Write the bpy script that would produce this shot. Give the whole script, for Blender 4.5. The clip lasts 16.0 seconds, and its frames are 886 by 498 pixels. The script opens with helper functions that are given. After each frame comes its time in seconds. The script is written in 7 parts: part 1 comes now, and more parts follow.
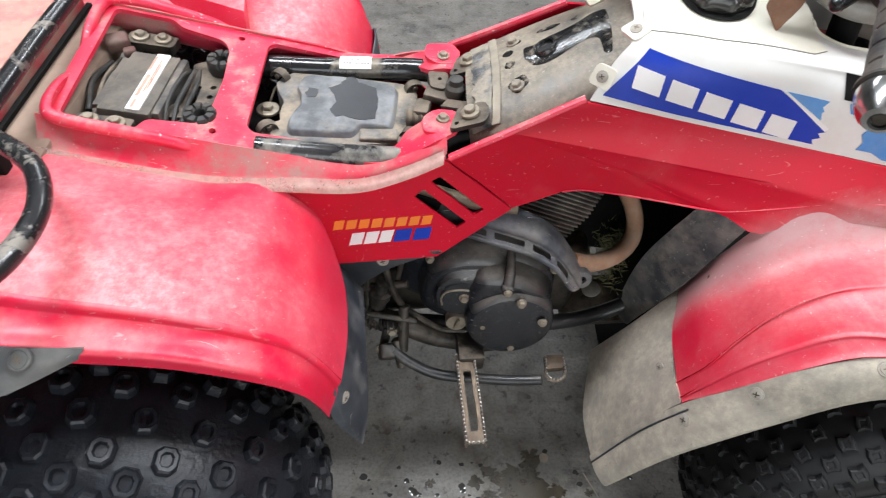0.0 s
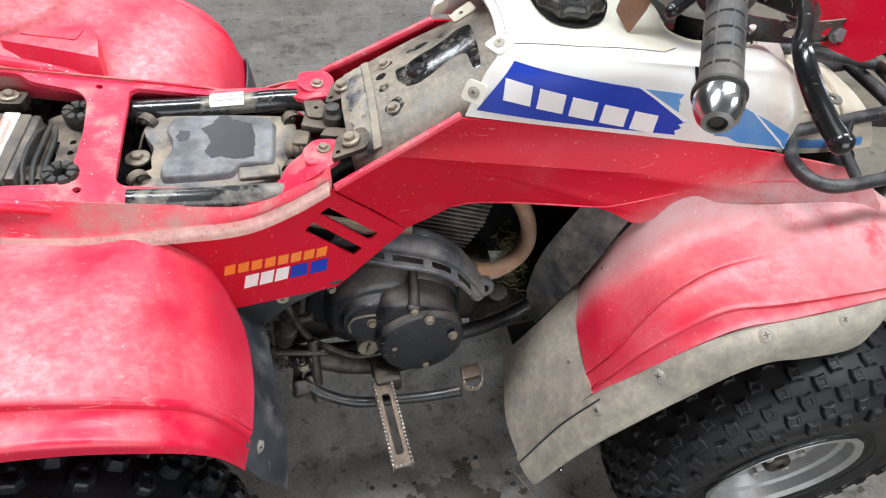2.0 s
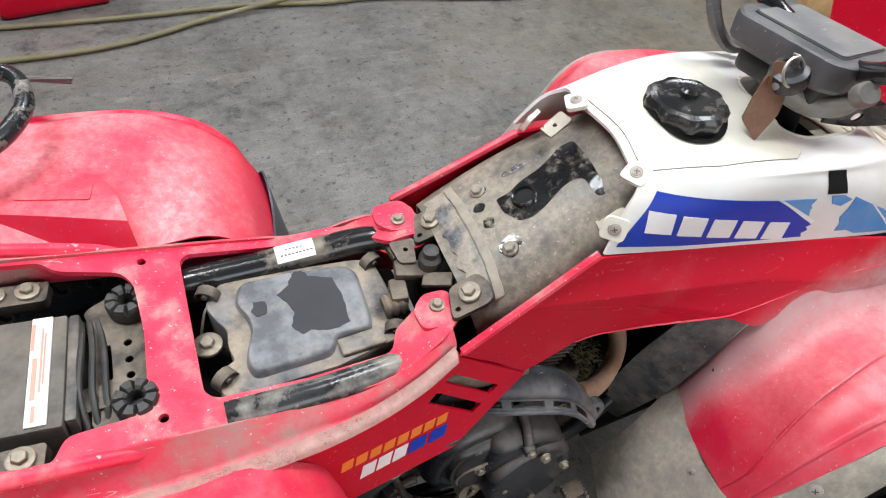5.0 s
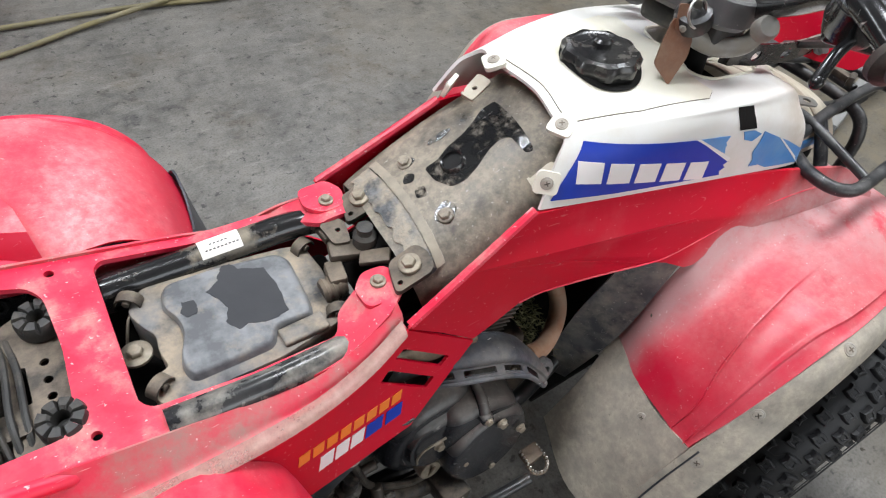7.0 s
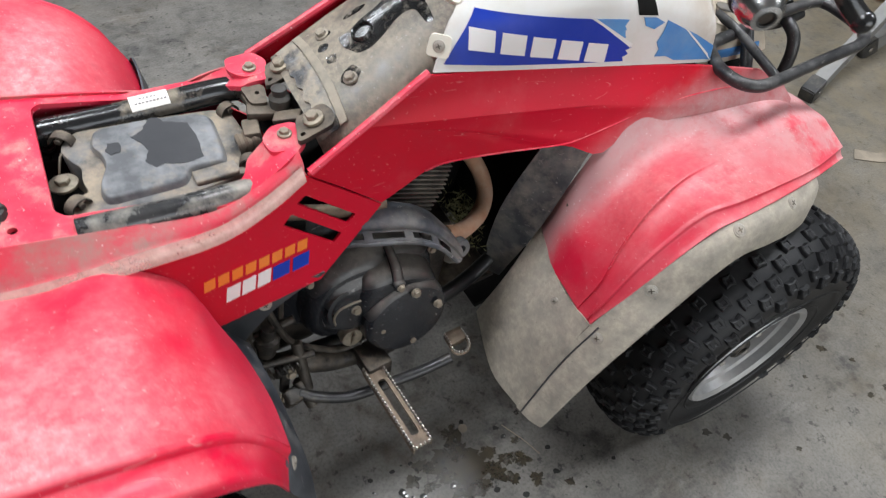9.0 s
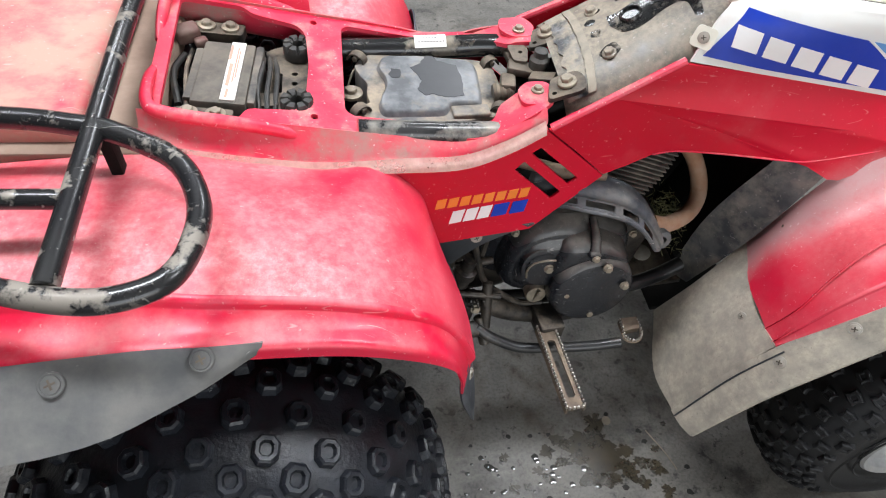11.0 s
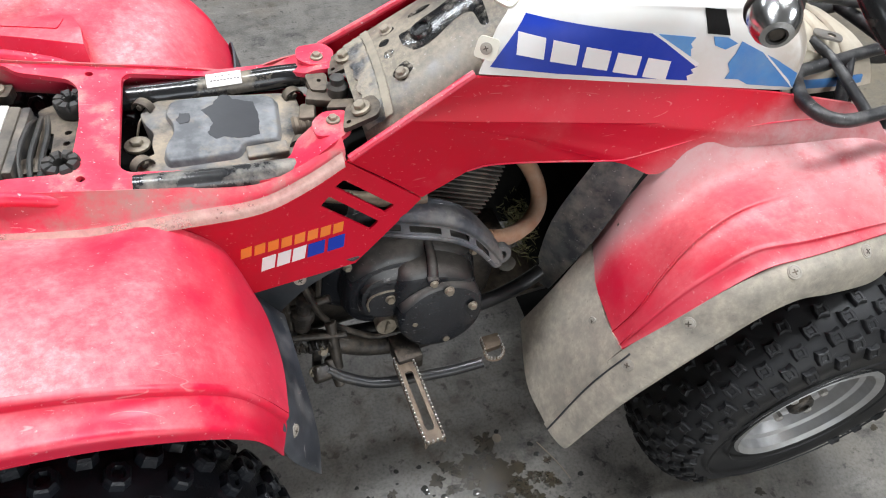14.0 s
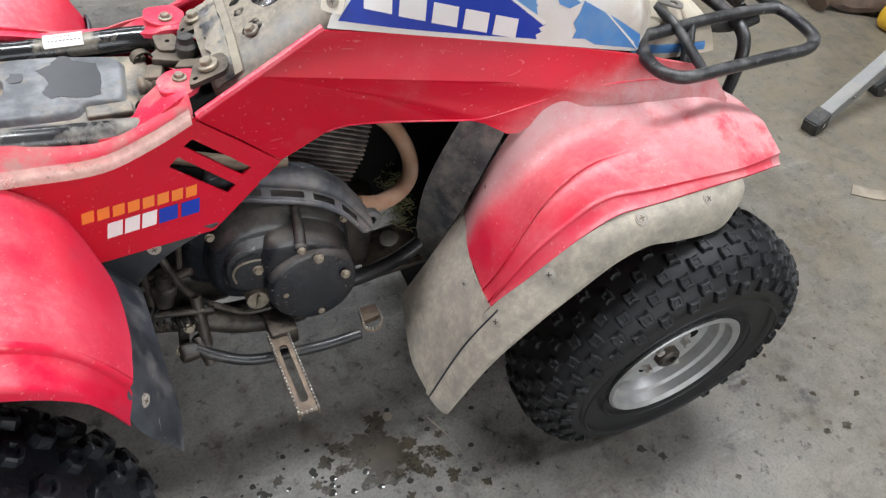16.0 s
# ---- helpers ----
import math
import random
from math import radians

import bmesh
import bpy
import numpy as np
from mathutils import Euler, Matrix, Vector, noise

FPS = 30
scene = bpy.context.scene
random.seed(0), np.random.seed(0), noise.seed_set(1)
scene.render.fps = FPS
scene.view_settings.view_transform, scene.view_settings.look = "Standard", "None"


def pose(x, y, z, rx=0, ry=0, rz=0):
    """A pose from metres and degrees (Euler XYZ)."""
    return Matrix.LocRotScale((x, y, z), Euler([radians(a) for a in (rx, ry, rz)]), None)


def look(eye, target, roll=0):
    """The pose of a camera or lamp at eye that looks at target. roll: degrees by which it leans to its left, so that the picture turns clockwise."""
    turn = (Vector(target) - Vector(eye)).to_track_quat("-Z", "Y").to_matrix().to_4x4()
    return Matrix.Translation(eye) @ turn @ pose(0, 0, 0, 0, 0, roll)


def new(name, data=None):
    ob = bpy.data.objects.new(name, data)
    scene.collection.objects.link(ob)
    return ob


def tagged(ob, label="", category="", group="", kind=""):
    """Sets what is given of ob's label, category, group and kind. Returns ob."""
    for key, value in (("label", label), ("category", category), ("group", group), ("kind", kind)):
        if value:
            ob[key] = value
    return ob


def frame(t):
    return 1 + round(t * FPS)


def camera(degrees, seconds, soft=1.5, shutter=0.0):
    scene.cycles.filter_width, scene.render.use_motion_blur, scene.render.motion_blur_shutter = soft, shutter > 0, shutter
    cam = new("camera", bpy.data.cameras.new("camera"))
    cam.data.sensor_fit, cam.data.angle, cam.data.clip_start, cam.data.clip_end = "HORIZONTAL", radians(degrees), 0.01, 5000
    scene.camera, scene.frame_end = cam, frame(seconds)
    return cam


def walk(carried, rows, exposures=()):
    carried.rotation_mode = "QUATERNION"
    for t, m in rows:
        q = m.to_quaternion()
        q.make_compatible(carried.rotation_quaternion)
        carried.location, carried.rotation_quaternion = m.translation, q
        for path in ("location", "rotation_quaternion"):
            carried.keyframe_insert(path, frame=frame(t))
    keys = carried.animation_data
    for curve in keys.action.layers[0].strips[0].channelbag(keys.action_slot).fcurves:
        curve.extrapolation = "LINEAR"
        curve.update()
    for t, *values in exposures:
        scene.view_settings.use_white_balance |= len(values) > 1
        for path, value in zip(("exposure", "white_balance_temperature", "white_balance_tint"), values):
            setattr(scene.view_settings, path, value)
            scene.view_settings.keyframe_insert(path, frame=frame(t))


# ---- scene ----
K = 1.1
cam = camera(70.4, 16.0, 1.1, 0.28)
PATH = [
    (0, (-0.078, -0.679, 1.117), (0.003, 0.618, -0.404), 4.6),
    (0.5, (-0.028, -0.664, 1.118), (0.139, 0.644, -0.385), 4.5),
    (1, (0.009, -0.662, 1.117), (0.305, 0.634, -0.377), 4.1),
    (1.5, (-0.005, -0.661, 1.12), (0.354, 0.619, -0.374), 5.4),
    (2, (-0.055, -0.663, 1.131), (0.293, 0.621, -0.363), 5.6),
    (2.5, (-0.089, -0.665, 1.144), (0.252, 0.625, -0.346), 5.9),
    (3, (-0.126, -0.643, 1.157), (0.249, 0.647, -0.325), 6.6),
    (3.5, (-0.158, -0.576, 1.15), (0.273, 0.702, -0.327), 8.9),
    (3.7, (-0.161, -0.519, 1.158), (0.272, 0.765, -0.313), 8.7),
    (5.8, (-0.274, -0.405, 1.142), (0.509, 0.721, -0.314), 7.7),
    (6, (-0.272, -0.413, 1.138), (0.532, 0.705, -0.312), 7.9),
    (6.5, (-0.26, -0.417, 1.134), (0.556, 0.696, -0.314), 7.8),
    (7, (-0.252, -0.412, 1.125), (0.59, 0.666, -0.335), 8.1),
    (7.5, (-0.238, -0.415, 1.126), (0.648, 0.64, -0.324), 8.0),
    (8, (-0.244, -0.411, 1.114), (0.668, 0.589, -0.359), 9.3),
    (8.5, (-0.255, -0.446, 1.103), (0.635, 0.529, -0.4), 9.9),
    (9, (-0.198, -0.609, 1.091), (0.549, 0.478, -0.413), 7.8),
    (9.5, (-0.168, -0.664, 1.082), (0.472, 0.475, -0.432), 6.5),
    (10, (-0.249, -0.679, 1.086), (0.138, 0.551, -0.443), 5.1),
    (10.2, (-0.289, -0.691, 1.085), (-0.013, 0.562, -0.449), 6.4),
    (12.3, (-0.245, -0.657, 1.123), (0.069, 0.636, -0.37), 7.5),
    (12.5, (-0.23, -0.654, 1.126), (0.122, 0.639, -0.359), 7.2),
    (13, (-0.185, -0.646, 1.132), (0.238, 0.637, -0.344), 5.9),
    (13.5, (-0.113, -0.654, 1.131), (0.336, 0.625, -0.34), 3.8),
    (14, (-0.114, -0.663, 1.093), (0.316, 0.586, -0.409), 3.8),
    (14.5, (-0.089, -0.671, 1.102), (0.38, 0.6, -0.37), 4.5),
    (15, (-0.029, -0.699, 1.086), (0.554, 0.545, -0.368), 6.0),
    (15.5, (-0.028, -0.717, 1.08), (0.625, 0.504, -0.364), 7.8),
    (16, (-0.055, -0.732, 1.053), (0.608, 0.465, -0.405), 8.9),
]
walk(cam, [(t, look(Vector(eye) * K, Vector(target) * K, roll)) for t, eye, target, roll in PATH], [(0.0, -0.06), (3.7, -0.06), (5.8, -0.33), (7.0, -0.31), (8.0, -0.24), (9.0, -0.33), (9.5, -0.08), (16.0, -0.06)])

# ---------- world and light ----------
world = bpy.data.worlds.new("world")
scene.world = world
world.use_nodes = True
wn = world.node_tree.nodes
sky = wn.new("ShaderNodeTexSky")
sky.sky_type = "NISHITA"
sky.sun_disc = False
sky.sun_elevation = radians(40)
sky.sun_rotation = radians(160)
world.node_tree.links.new(sky.outputs[0], wn["Background"].inputs[0])
wn["Background"].inputs[1].default_value = 0.12


def area_lamp(name, m, sx, sy, power, colour):
    data = bpy.data.lights.new(name, "AREA")
    data.shape, data.size, data.size_y, data.energy, data.color = "RECTANGLE", sx, sy, power, colour
    ob = new(name, data)
    ob.matrix_world = m
    return ob


# unseen lamps: fill from an assumed doorway side, and assumed tubes overhead
area_lamp("door_side_fill", look((0.6, -4.85, 1.75), (0.2, 0.0, 0.6)), 4.4, 2.8, 125, (0.93, 0.97, 1.0))
# the last one is a fill added to brighten the floor by the front wheel
OVERHEAD = [(-1.2, 0.30, 126), (1.5, 0.30, 104), (-1.2, 3.4, 62), (1.5, 3.4, 95), (2.9, -1.3, 66)]
for tx, ty, power in OVERHEAD:
    area_lamp("overhead_lamp", look((tx, ty, 3.3), (tx, ty, 0)), 1.6, 0.5, power, (0.905, 0.945, 1.0))

# ---------- materials ----------


def ramp(nt, src, lo, hi):
    r = nt.nodes.new("ShaderNodeMapRange")
    r.inputs["From Min"].default_value, r.inputs["From Max"].default_value = lo, hi
    nt.links.new(src, r.inputs["Value"])
    return r.outputs[0]


def noise_tex(nt, co, scale, detail=5.0, rough=0.6, stretch=None):
    n = nt.nodes.new("ShaderNodeTexNoise")
    n.inputs["Scale"].default_value, n.inputs["Detail"].default_value, n.inputs["Roughness"].default_value = scale, detail, rough
    if stretch:
        mp = nt.nodes.new("ShaderNodeMapping")
        mp.inputs["Scale"].default_value = stretch
        nt.links.new(co, mp.inputs[0])
        co = mp.outputs[0]
    nt.links.new(co, n.inputs["Vector"])
    return n.outputs["Fac"]


def mixed(nt, fac, a, b):
    m = nt.nodes.new("ShaderNodeMix")
    m.data_type = "RGBA"
    for sock, v in ((m.inputs["Factor"], fac), (m.inputs["A"], a), (m.inputs["B"], b)):
        if isinstance(v, (tuple, list)):
            sock.default_value = (*v, 1)
        elif isinstance(v, (int, float)):
            sock.default_value = v
        else:
            nt.links.new(v, sock)
    return m.outputs["Result"]


def maths(nt, op, a, b, clamp=True):
    m = nt.nodes.new("ShaderNodeMath")
    m.operation = op
    m.use_clamp = clamp
    for sock, v in zip(m.inputs, (a, b)):
        if isinstance(v, (int, float)):
            sock.default_value = v
        else:
            nt.links.new(v, sock)
    return m.outputs[0]


DUST = (0.42, 0.35, 0.27)


def mat(name, base, rough=0.5, metal=0.0, base2=None, s1=6.0, lo=0.35, hi=0.65, dust=0.0, s2=14.0, dlo=0.4, dhi=0.7, dustcol=DUST,
        up=0.0, speck=0.0, speckcol=(0.8, 0.75, 0.7), scratch=0.0, bump=0.15, bscale=300.0, bdist=0.0008, coat=0.0, spec=0.5, rough2=0.9, thin=None, mottle=0.0, root=None, fog=None, nose=None, grain=0.0):
    """A surface with colour patches, settled dust, pale specks, scratches and fine relief; thin: a broken film (scale, low, high, cover)."""
    m = bpy.data.materials.new(name)
    m.use_nodes = True
    nt = m.node_tree
    b = nt.nodes["Principled BSDF"]
    co = nt.nodes.new("ShaderNodeTexCoord").outputs["Object"]
    col = mixed(nt, ramp(nt, noise_tex(nt, co, s1), lo, hi), base, base2 or tuple(c * 0.82 for c in base))
    r = rough
    if scratch:
        for sc, wide in ((13, 0.004), (31, 0.006)):
            d = maths(nt, "ABSOLUTE", maths(nt, "SUBTRACT", noise_tex(nt, co, sc, 2, 0.4, (0.15, 1.8, 1.2)), 0.5, False), 0)
            f = maths(nt, "MULTIPLY", ramp(nt, d, wide, wide * 0.3), ramp(nt, noise_tex(nt, co, sc * 1.9, 2), 0.60, 0.66))
            col = mixed(nt, maths(nt, "MULTIPLY", f, scratch), col, speckcol)
    if dust:
        f = ramp(nt, noise_tex(nt, co, s2, 8, 0.65), dlo, dhi)
        if mottle:
            f = maths(nt, "MULTIPLY", f, maths(nt, "ADD", 1.0 - mottle, maths(nt, "MULTIPLY", ramp(nt, noise_tex(nt, co, 95, 5, 0.7), 0.40, 0.62), mottle)))
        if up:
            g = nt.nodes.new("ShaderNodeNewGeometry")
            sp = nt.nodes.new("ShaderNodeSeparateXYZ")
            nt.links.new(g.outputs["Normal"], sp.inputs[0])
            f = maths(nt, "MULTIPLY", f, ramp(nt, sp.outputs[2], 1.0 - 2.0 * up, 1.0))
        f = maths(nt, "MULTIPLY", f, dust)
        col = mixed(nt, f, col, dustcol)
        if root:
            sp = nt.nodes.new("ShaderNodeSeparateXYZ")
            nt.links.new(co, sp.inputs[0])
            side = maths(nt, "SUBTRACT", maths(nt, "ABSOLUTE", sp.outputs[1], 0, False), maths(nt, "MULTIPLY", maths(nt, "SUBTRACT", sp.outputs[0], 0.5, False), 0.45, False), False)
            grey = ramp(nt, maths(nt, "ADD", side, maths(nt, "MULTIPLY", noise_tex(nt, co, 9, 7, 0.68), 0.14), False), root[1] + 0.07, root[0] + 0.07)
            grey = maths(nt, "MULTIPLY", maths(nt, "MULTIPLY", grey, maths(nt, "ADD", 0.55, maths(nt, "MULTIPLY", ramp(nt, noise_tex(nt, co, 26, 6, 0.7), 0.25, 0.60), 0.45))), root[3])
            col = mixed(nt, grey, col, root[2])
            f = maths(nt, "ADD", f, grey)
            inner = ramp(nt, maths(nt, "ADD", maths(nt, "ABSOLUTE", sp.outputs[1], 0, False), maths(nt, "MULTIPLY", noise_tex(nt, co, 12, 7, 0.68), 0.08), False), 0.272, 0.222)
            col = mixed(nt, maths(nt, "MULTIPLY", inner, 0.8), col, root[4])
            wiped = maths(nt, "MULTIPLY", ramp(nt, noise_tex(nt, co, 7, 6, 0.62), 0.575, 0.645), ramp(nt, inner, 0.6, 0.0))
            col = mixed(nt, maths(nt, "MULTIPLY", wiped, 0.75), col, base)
        r = ramp(nt, f, 0.0, 1.0)
        rr = nt.nodes.new("ShaderNodeMapRange")
        rr.inputs["To Min"].default_value, rr.inputs["To Max"].default_value = rough, rough2
        nt.links.new(f, rr.inputs["Value"])
        r = rr.outputs[0]
    if fog:
        sp = nt.nodes.new("ShaderNodeSeparateXYZ")
        nt.links.new(co, sp.inputs[0])
        back = maths(nt, "SUBTRACT", 0.66, sp.outputs[0], False)
        over = maths(nt, "ADD", sp.outputs[2], maths(nt, "MULTIPLY", maths(nt, "MULTIPLY", back, back, False), 0.91, False), False)
        over = maths(nt, "ADD", over, maths(nt, "MULTIPLY", noise_tex(nt, co, 14, 7, 0.7), 0.05), False)
        f = maths(nt, "MULTIPLY", ramp(nt, over, 0.748, 0.700), ramp(nt, sp.outputs[0], 0.33, 0.43))
        f = maths(nt, "MULTIPLY", f, maths(nt, "ADD", 0.50, maths(nt, "MULTIPLY", ramp(nt, noise_tex(nt, co, 26, 6, 0.7), 0.25, 0.6), 0.42)))
        col = mixed(nt, f, col, fog)
    if nose:
        sp = nt.nodes.new("ShaderNodeSeparateXYZ")
        nt.links.new(co, sp.inputs[0])
        f = maths(nt, "MULTIPLY", ramp(nt, maths(nt, "ADD", sp.outputs[0], maths(nt, "MULTIPLY", noise_tex(nt, co, 9, 6, 0.65), 0.12), False), 0.55, 0.65), ramp(nt, noise_tex(nt, co, 19, 8, 0.7), 0.30, 0.58))
        col = mixed(nt, maths(nt, "MULTIPLY", f, 0.8), col, nose)
    if grain:
        f = maths(nt, "MULTIPLY", ramp(nt, noise_tex(nt, co, 38, 9, 0.78), 0.47, 0.63), ramp(nt, noise_tex(nt, co, 5, 3, 0.5), 0.38, 0.60))
        col = mixed(nt, maths(nt, "MULTIPLY", f, grain), col, tuple(0.72 * c + 0.02 for c in base))
    if speck:
        f = ramp(nt, noise_tex(nt, co, 210, 2, 0.5), 0.69, 0.74)
        col = mixed(nt, maths(nt, "MULTIPLY", f, speck), col, speckcol)
    nt.links.new(col, b.inputs["Base Color"])
    if isinstance(r, (int, float)):
        nt.links.new(maths(nt, "ADD", r - 0.06, maths(nt, "MULTIPLY", noise_tex(nt, co, 35), 0.12)), b.inputs["Roughness"])
    else:
        nt.links.new(r, b.inputs["Roughness"])
    if thin:
        nt.links.new(maths(nt, "MULTIPLY", ramp(nt, noise_tex(nt, co, thin[0], 8, 0.7), thin[1], thin[2]), thin[3]), b.inputs["Alpha"])
    b.inputs["Metallic"].default_value = metal
    b.inputs["Specular IOR Level"].default_value = spec
    b.inputs["Coat Weight"].default_value = coat
    if bump:
        bp = nt.nodes.new("ShaderNodeBump")
        bp.inputs["Strength"].default_value, bp.inputs["Distance"].default_value = bump, bdist if bdist else 0.001
        nt.links.new(noise_tex(nt, co, bscale, 4), bp.inputs["Height"])
        nt.links.new(bp.outputs[0], b.inputs["Normal"])
    return m


RED = (0.57, 0.003, 0.027)
M_red = mat("red_plastic", RED, 0.36, 0, (0.50, 0.004, 0.018), 5, dust=0.18, s2=9, dlo=0.55, dhi=0.85, dustcol=(0.66, 0.30, 0.28), speck=0.22, speckcol=(0.75, 0.50, 0.46), scratch=0.2, bump=0.08, spec=0.22, grain=0.30)
M_panel = mat("red_side_plastic", RED, 0.36, 0, (0.50, 0.004, 0.018), 5, dust=0.18, s2=9, dlo=0.55, dhi=0.85, dustcol=(0.66, 0.30, 0.28), speck=0.22, speckcol=(0.75, 0.50, 0.46), scratch=0.2, bump=0.08, spec=0.22, fog=(0.45, 0.28, 0.275), grain=0.30)
# pink on upward faces is dust and reflected sky, both put into the colour
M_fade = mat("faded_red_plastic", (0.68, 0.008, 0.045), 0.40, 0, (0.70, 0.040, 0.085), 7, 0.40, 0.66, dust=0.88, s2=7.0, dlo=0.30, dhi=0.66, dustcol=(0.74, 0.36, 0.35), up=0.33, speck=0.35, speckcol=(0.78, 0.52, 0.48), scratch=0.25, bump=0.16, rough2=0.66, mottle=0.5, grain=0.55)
M_flange = mat("clean_red_plastic", (0.70, 0.007, 0.045), 0.34, 0, (0.64, 0.03, 0.075), 16, 0.45, 0.7, dust=0.6, s2=14, dlo=0.42, dhi=0.70, dustcol=(0.68, 0.36, 0.35), up=0.4, speck=0.3, speckcol=(0.78, 0.52, 0.48), scratch=0.4, bump=0.12, grain=0.30)
M_deck = mat("dusty_red_plastic", (0.70, 0.010, 0.050), 0.42, 0, (0.72, 0.06, 0.10), 20, 0.4, 0.62, dust=0.80, s2=20, dlo=0.52, dhi=0.66, dustcol=(0.46, 0.285, 0.235), up=0.5, speck=0.5, scratch=0.4, bump=0.14, mottle=0.4, grain=0.45)
M_dust = mat("settled_dust", (0.58, 0.36, 0.32), 0.9, 0, (0.50, 0.34, 0.285), 22, bump=0.2, thin=(15, 0.18, 0.70, 0.85))
M_side = mat("dirt_coated_red_plastic", (0.62, 0.012, 0.050), 0.45, 0, (0.60, 0.05, 0.08), 16, dust=0.92, s2=12, dlo=0.42, dhi=0.60, dustcol=(0.33, 0.215, 0.185), speck=0.4, scratch=0.4, bump=0.2, mottle=0.3)
M_channel = mat("packed_dirt", (0.20, 0.13, 0.095), 0.85, 0, (0.28, 0.20, 0.15), 14, bump=0.4, bscale=120)
# the pink dust tint on top also carries painted sheen from the bright side
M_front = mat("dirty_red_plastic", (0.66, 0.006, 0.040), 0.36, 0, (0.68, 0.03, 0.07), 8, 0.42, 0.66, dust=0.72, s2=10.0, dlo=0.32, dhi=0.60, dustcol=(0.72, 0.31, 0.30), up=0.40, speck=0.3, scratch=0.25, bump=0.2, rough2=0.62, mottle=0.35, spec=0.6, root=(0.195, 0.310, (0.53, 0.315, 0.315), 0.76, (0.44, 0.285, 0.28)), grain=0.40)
M_tank = mat("white_tank_plastic", (0.74, 0.735, 0.72), 0.34, 0, (0.70, 0.68, 0.635), 8, dust=0.45, s2=7, dlo=0.48, dhi=0.74, dustcol=(0.56, 0.48, 0.38), bump=0.05, mottle=0.4, nose=(0.46, 0.37, 0.27))
M_nose = mat("dirty_cream_plastic", (0.62, 0.57, 0.47), 0.5, 0, (0.54, 0.48, 0.37), 12, dust=0.6, s2=14, dustcol=(0.34, 0.27, 0.20), bump=0.1)
M_cream = mat("yellowed_white_plastic", (0.74, 0.71, 0.61), 0.38, 0, (0.70, 0.65, 0.52), 5, 0.42, 0.70, dust=0.35, s2=10, dlo=0.5, dhi=0.8, dustcol=(0.50, 0.42, 0.30), bump=0.05)
M_flap = mat("dusty_grey_mudguard", (0.20, 0.183, 0.158), 0.6, 0, (0.28, 0.255, 0.215), 14, dust=0.95, s2=30, dlo=0.26, dhi=0.62, dustcol=(0.49, 0.43, 0.345), speck=0.4, speckcol=(0.12, 0.11, 0.10), scratch=0.5, bump=0.6, bscale=120, mottle=0.45)
M_flapd = mat("dark_grey_mudguard", (0.018, 0.021, 0.026), 0.42, 0, (0.045, 0.049, 0.055), 14, dust=0.6, s2=18, dlo=0.46, dhi=0.70, dustcol=(0.22, 0.205, 0.18), up=0.8, scratch=0.5, bump=0.3, bscale=160)
M_flapg = mat("grey_rear_mudguard", (0.065, 0.067, 0.070), 0.55, 0, (0.11, 0.11, 0.11), 8, dust=0.6, s2=12, dlo=0.42, dhi=0.70, dustcol=(0.25, 0.235, 0.21), scratch=0.4, bump=0.3, bscale=160)
M_tyre = mat("tyre_rubber", (0.006, 0.006, 0.007), 0.55, 0, (0.011, 0.011, 0.012), 18, dust=0.18, s2=30, dlo=0.55, dhi=0.8, dustcol=(0.085, 0.080, 0.072), bump=0.4, bscale=160, scratch=0.2, speckcol=(0.16, 0.15, 0.14), spec=0.4)
M_tyrew = mat("wet_tyre_rubber", (0.008, 0.009, 0.012), 0.34, 0, (0.016, 0.018, 0.023), 26, 0.4, 0.6, scratch=0.2, speckcol=(0.12, 0.12, 0.12), bump=0.7, bscale=140, bdist=0.002, spec=0.4)
M_rim = mat("painted_steel_rim", (0.46, 0.46, 0.46), 0.40, 0.55, (0.34, 0.34, 0.34), 20, dust=0.4, s2=22, dustcol=(0.35, 0.31, 0.26), bump=0.1)
M_engine = mat("greasy_engine_paint", (0.012, 0.013, 0.016), 0.26, 0.0, (0.026, 0.027, 0.031), 16, 0.4, 0.7, dust=0.9, s2=10, dlo=0.26, dhi=0.54, dustcol=(0.205, 0.184, 0.158), up=0.32, speck=0.12, bump=0.5, bscale=70, bdist=0.0025, scratch=0.2, spec=0.6, mottle=0.3)
M_black = mat("black_paint", (0.014, 0.014, 0.016), 0.3, 0.1, (0.03, 0.03, 0.03), 20, dust=0.45, s2=22, dlo=0.5, dhi=0.8, dustcol=(0.26, 0.22, 0.17), bump=0.2)
M_tube = mat("scuffed_black_tube", (0.012, 0.012, 0.014), 0.26, 0.1, (0.02, 0.02, 0.02), 20, dust=0.85, s2=24, dlo=0.53, dhi=0.585, dustcol=(0.30, 0.265, 0.225), speck=0.35, speckcol=(0.5, 0.48, 0.44), up=0.85, scratch=0.6, bump=0.15, coat=0.2)
M_grime = mat("grimy_steel", (0.085, 0.068, 0.052), 0.5, 0.25, (0.022, 0.020, 0.018), 24, 0.42, 0.6, dust=0.75, s2=22, dlo=0.40, dhi=0.64, dustcol=(0.27, 0.215, 0.16), up=0.5, bump=0.5, bscale=160, bdist=0.0015)
M_link = mat("oily_dirty_steel", (0.050, 0.042, 0.034), 0.4, 0.3, (0.018, 0.016, 0.015), 30, 0.4, 0.6, dust=0.7, s2=34, dlo=0.46, dhi=0.66, dustcol=(0.21, 0.17, 0.13), up=0.6, bump=0.6, bscale=150, bdist=0.0015)
M_peg = mat("worn_brown_steel", (0.17, 0.125, 0.085), 0.5, 0.4, (0.09, 0.066, 0.048), 50, dust=0.5, s2=40, dustcol=(0.33, 0.26, 0.19), bump=0.4)
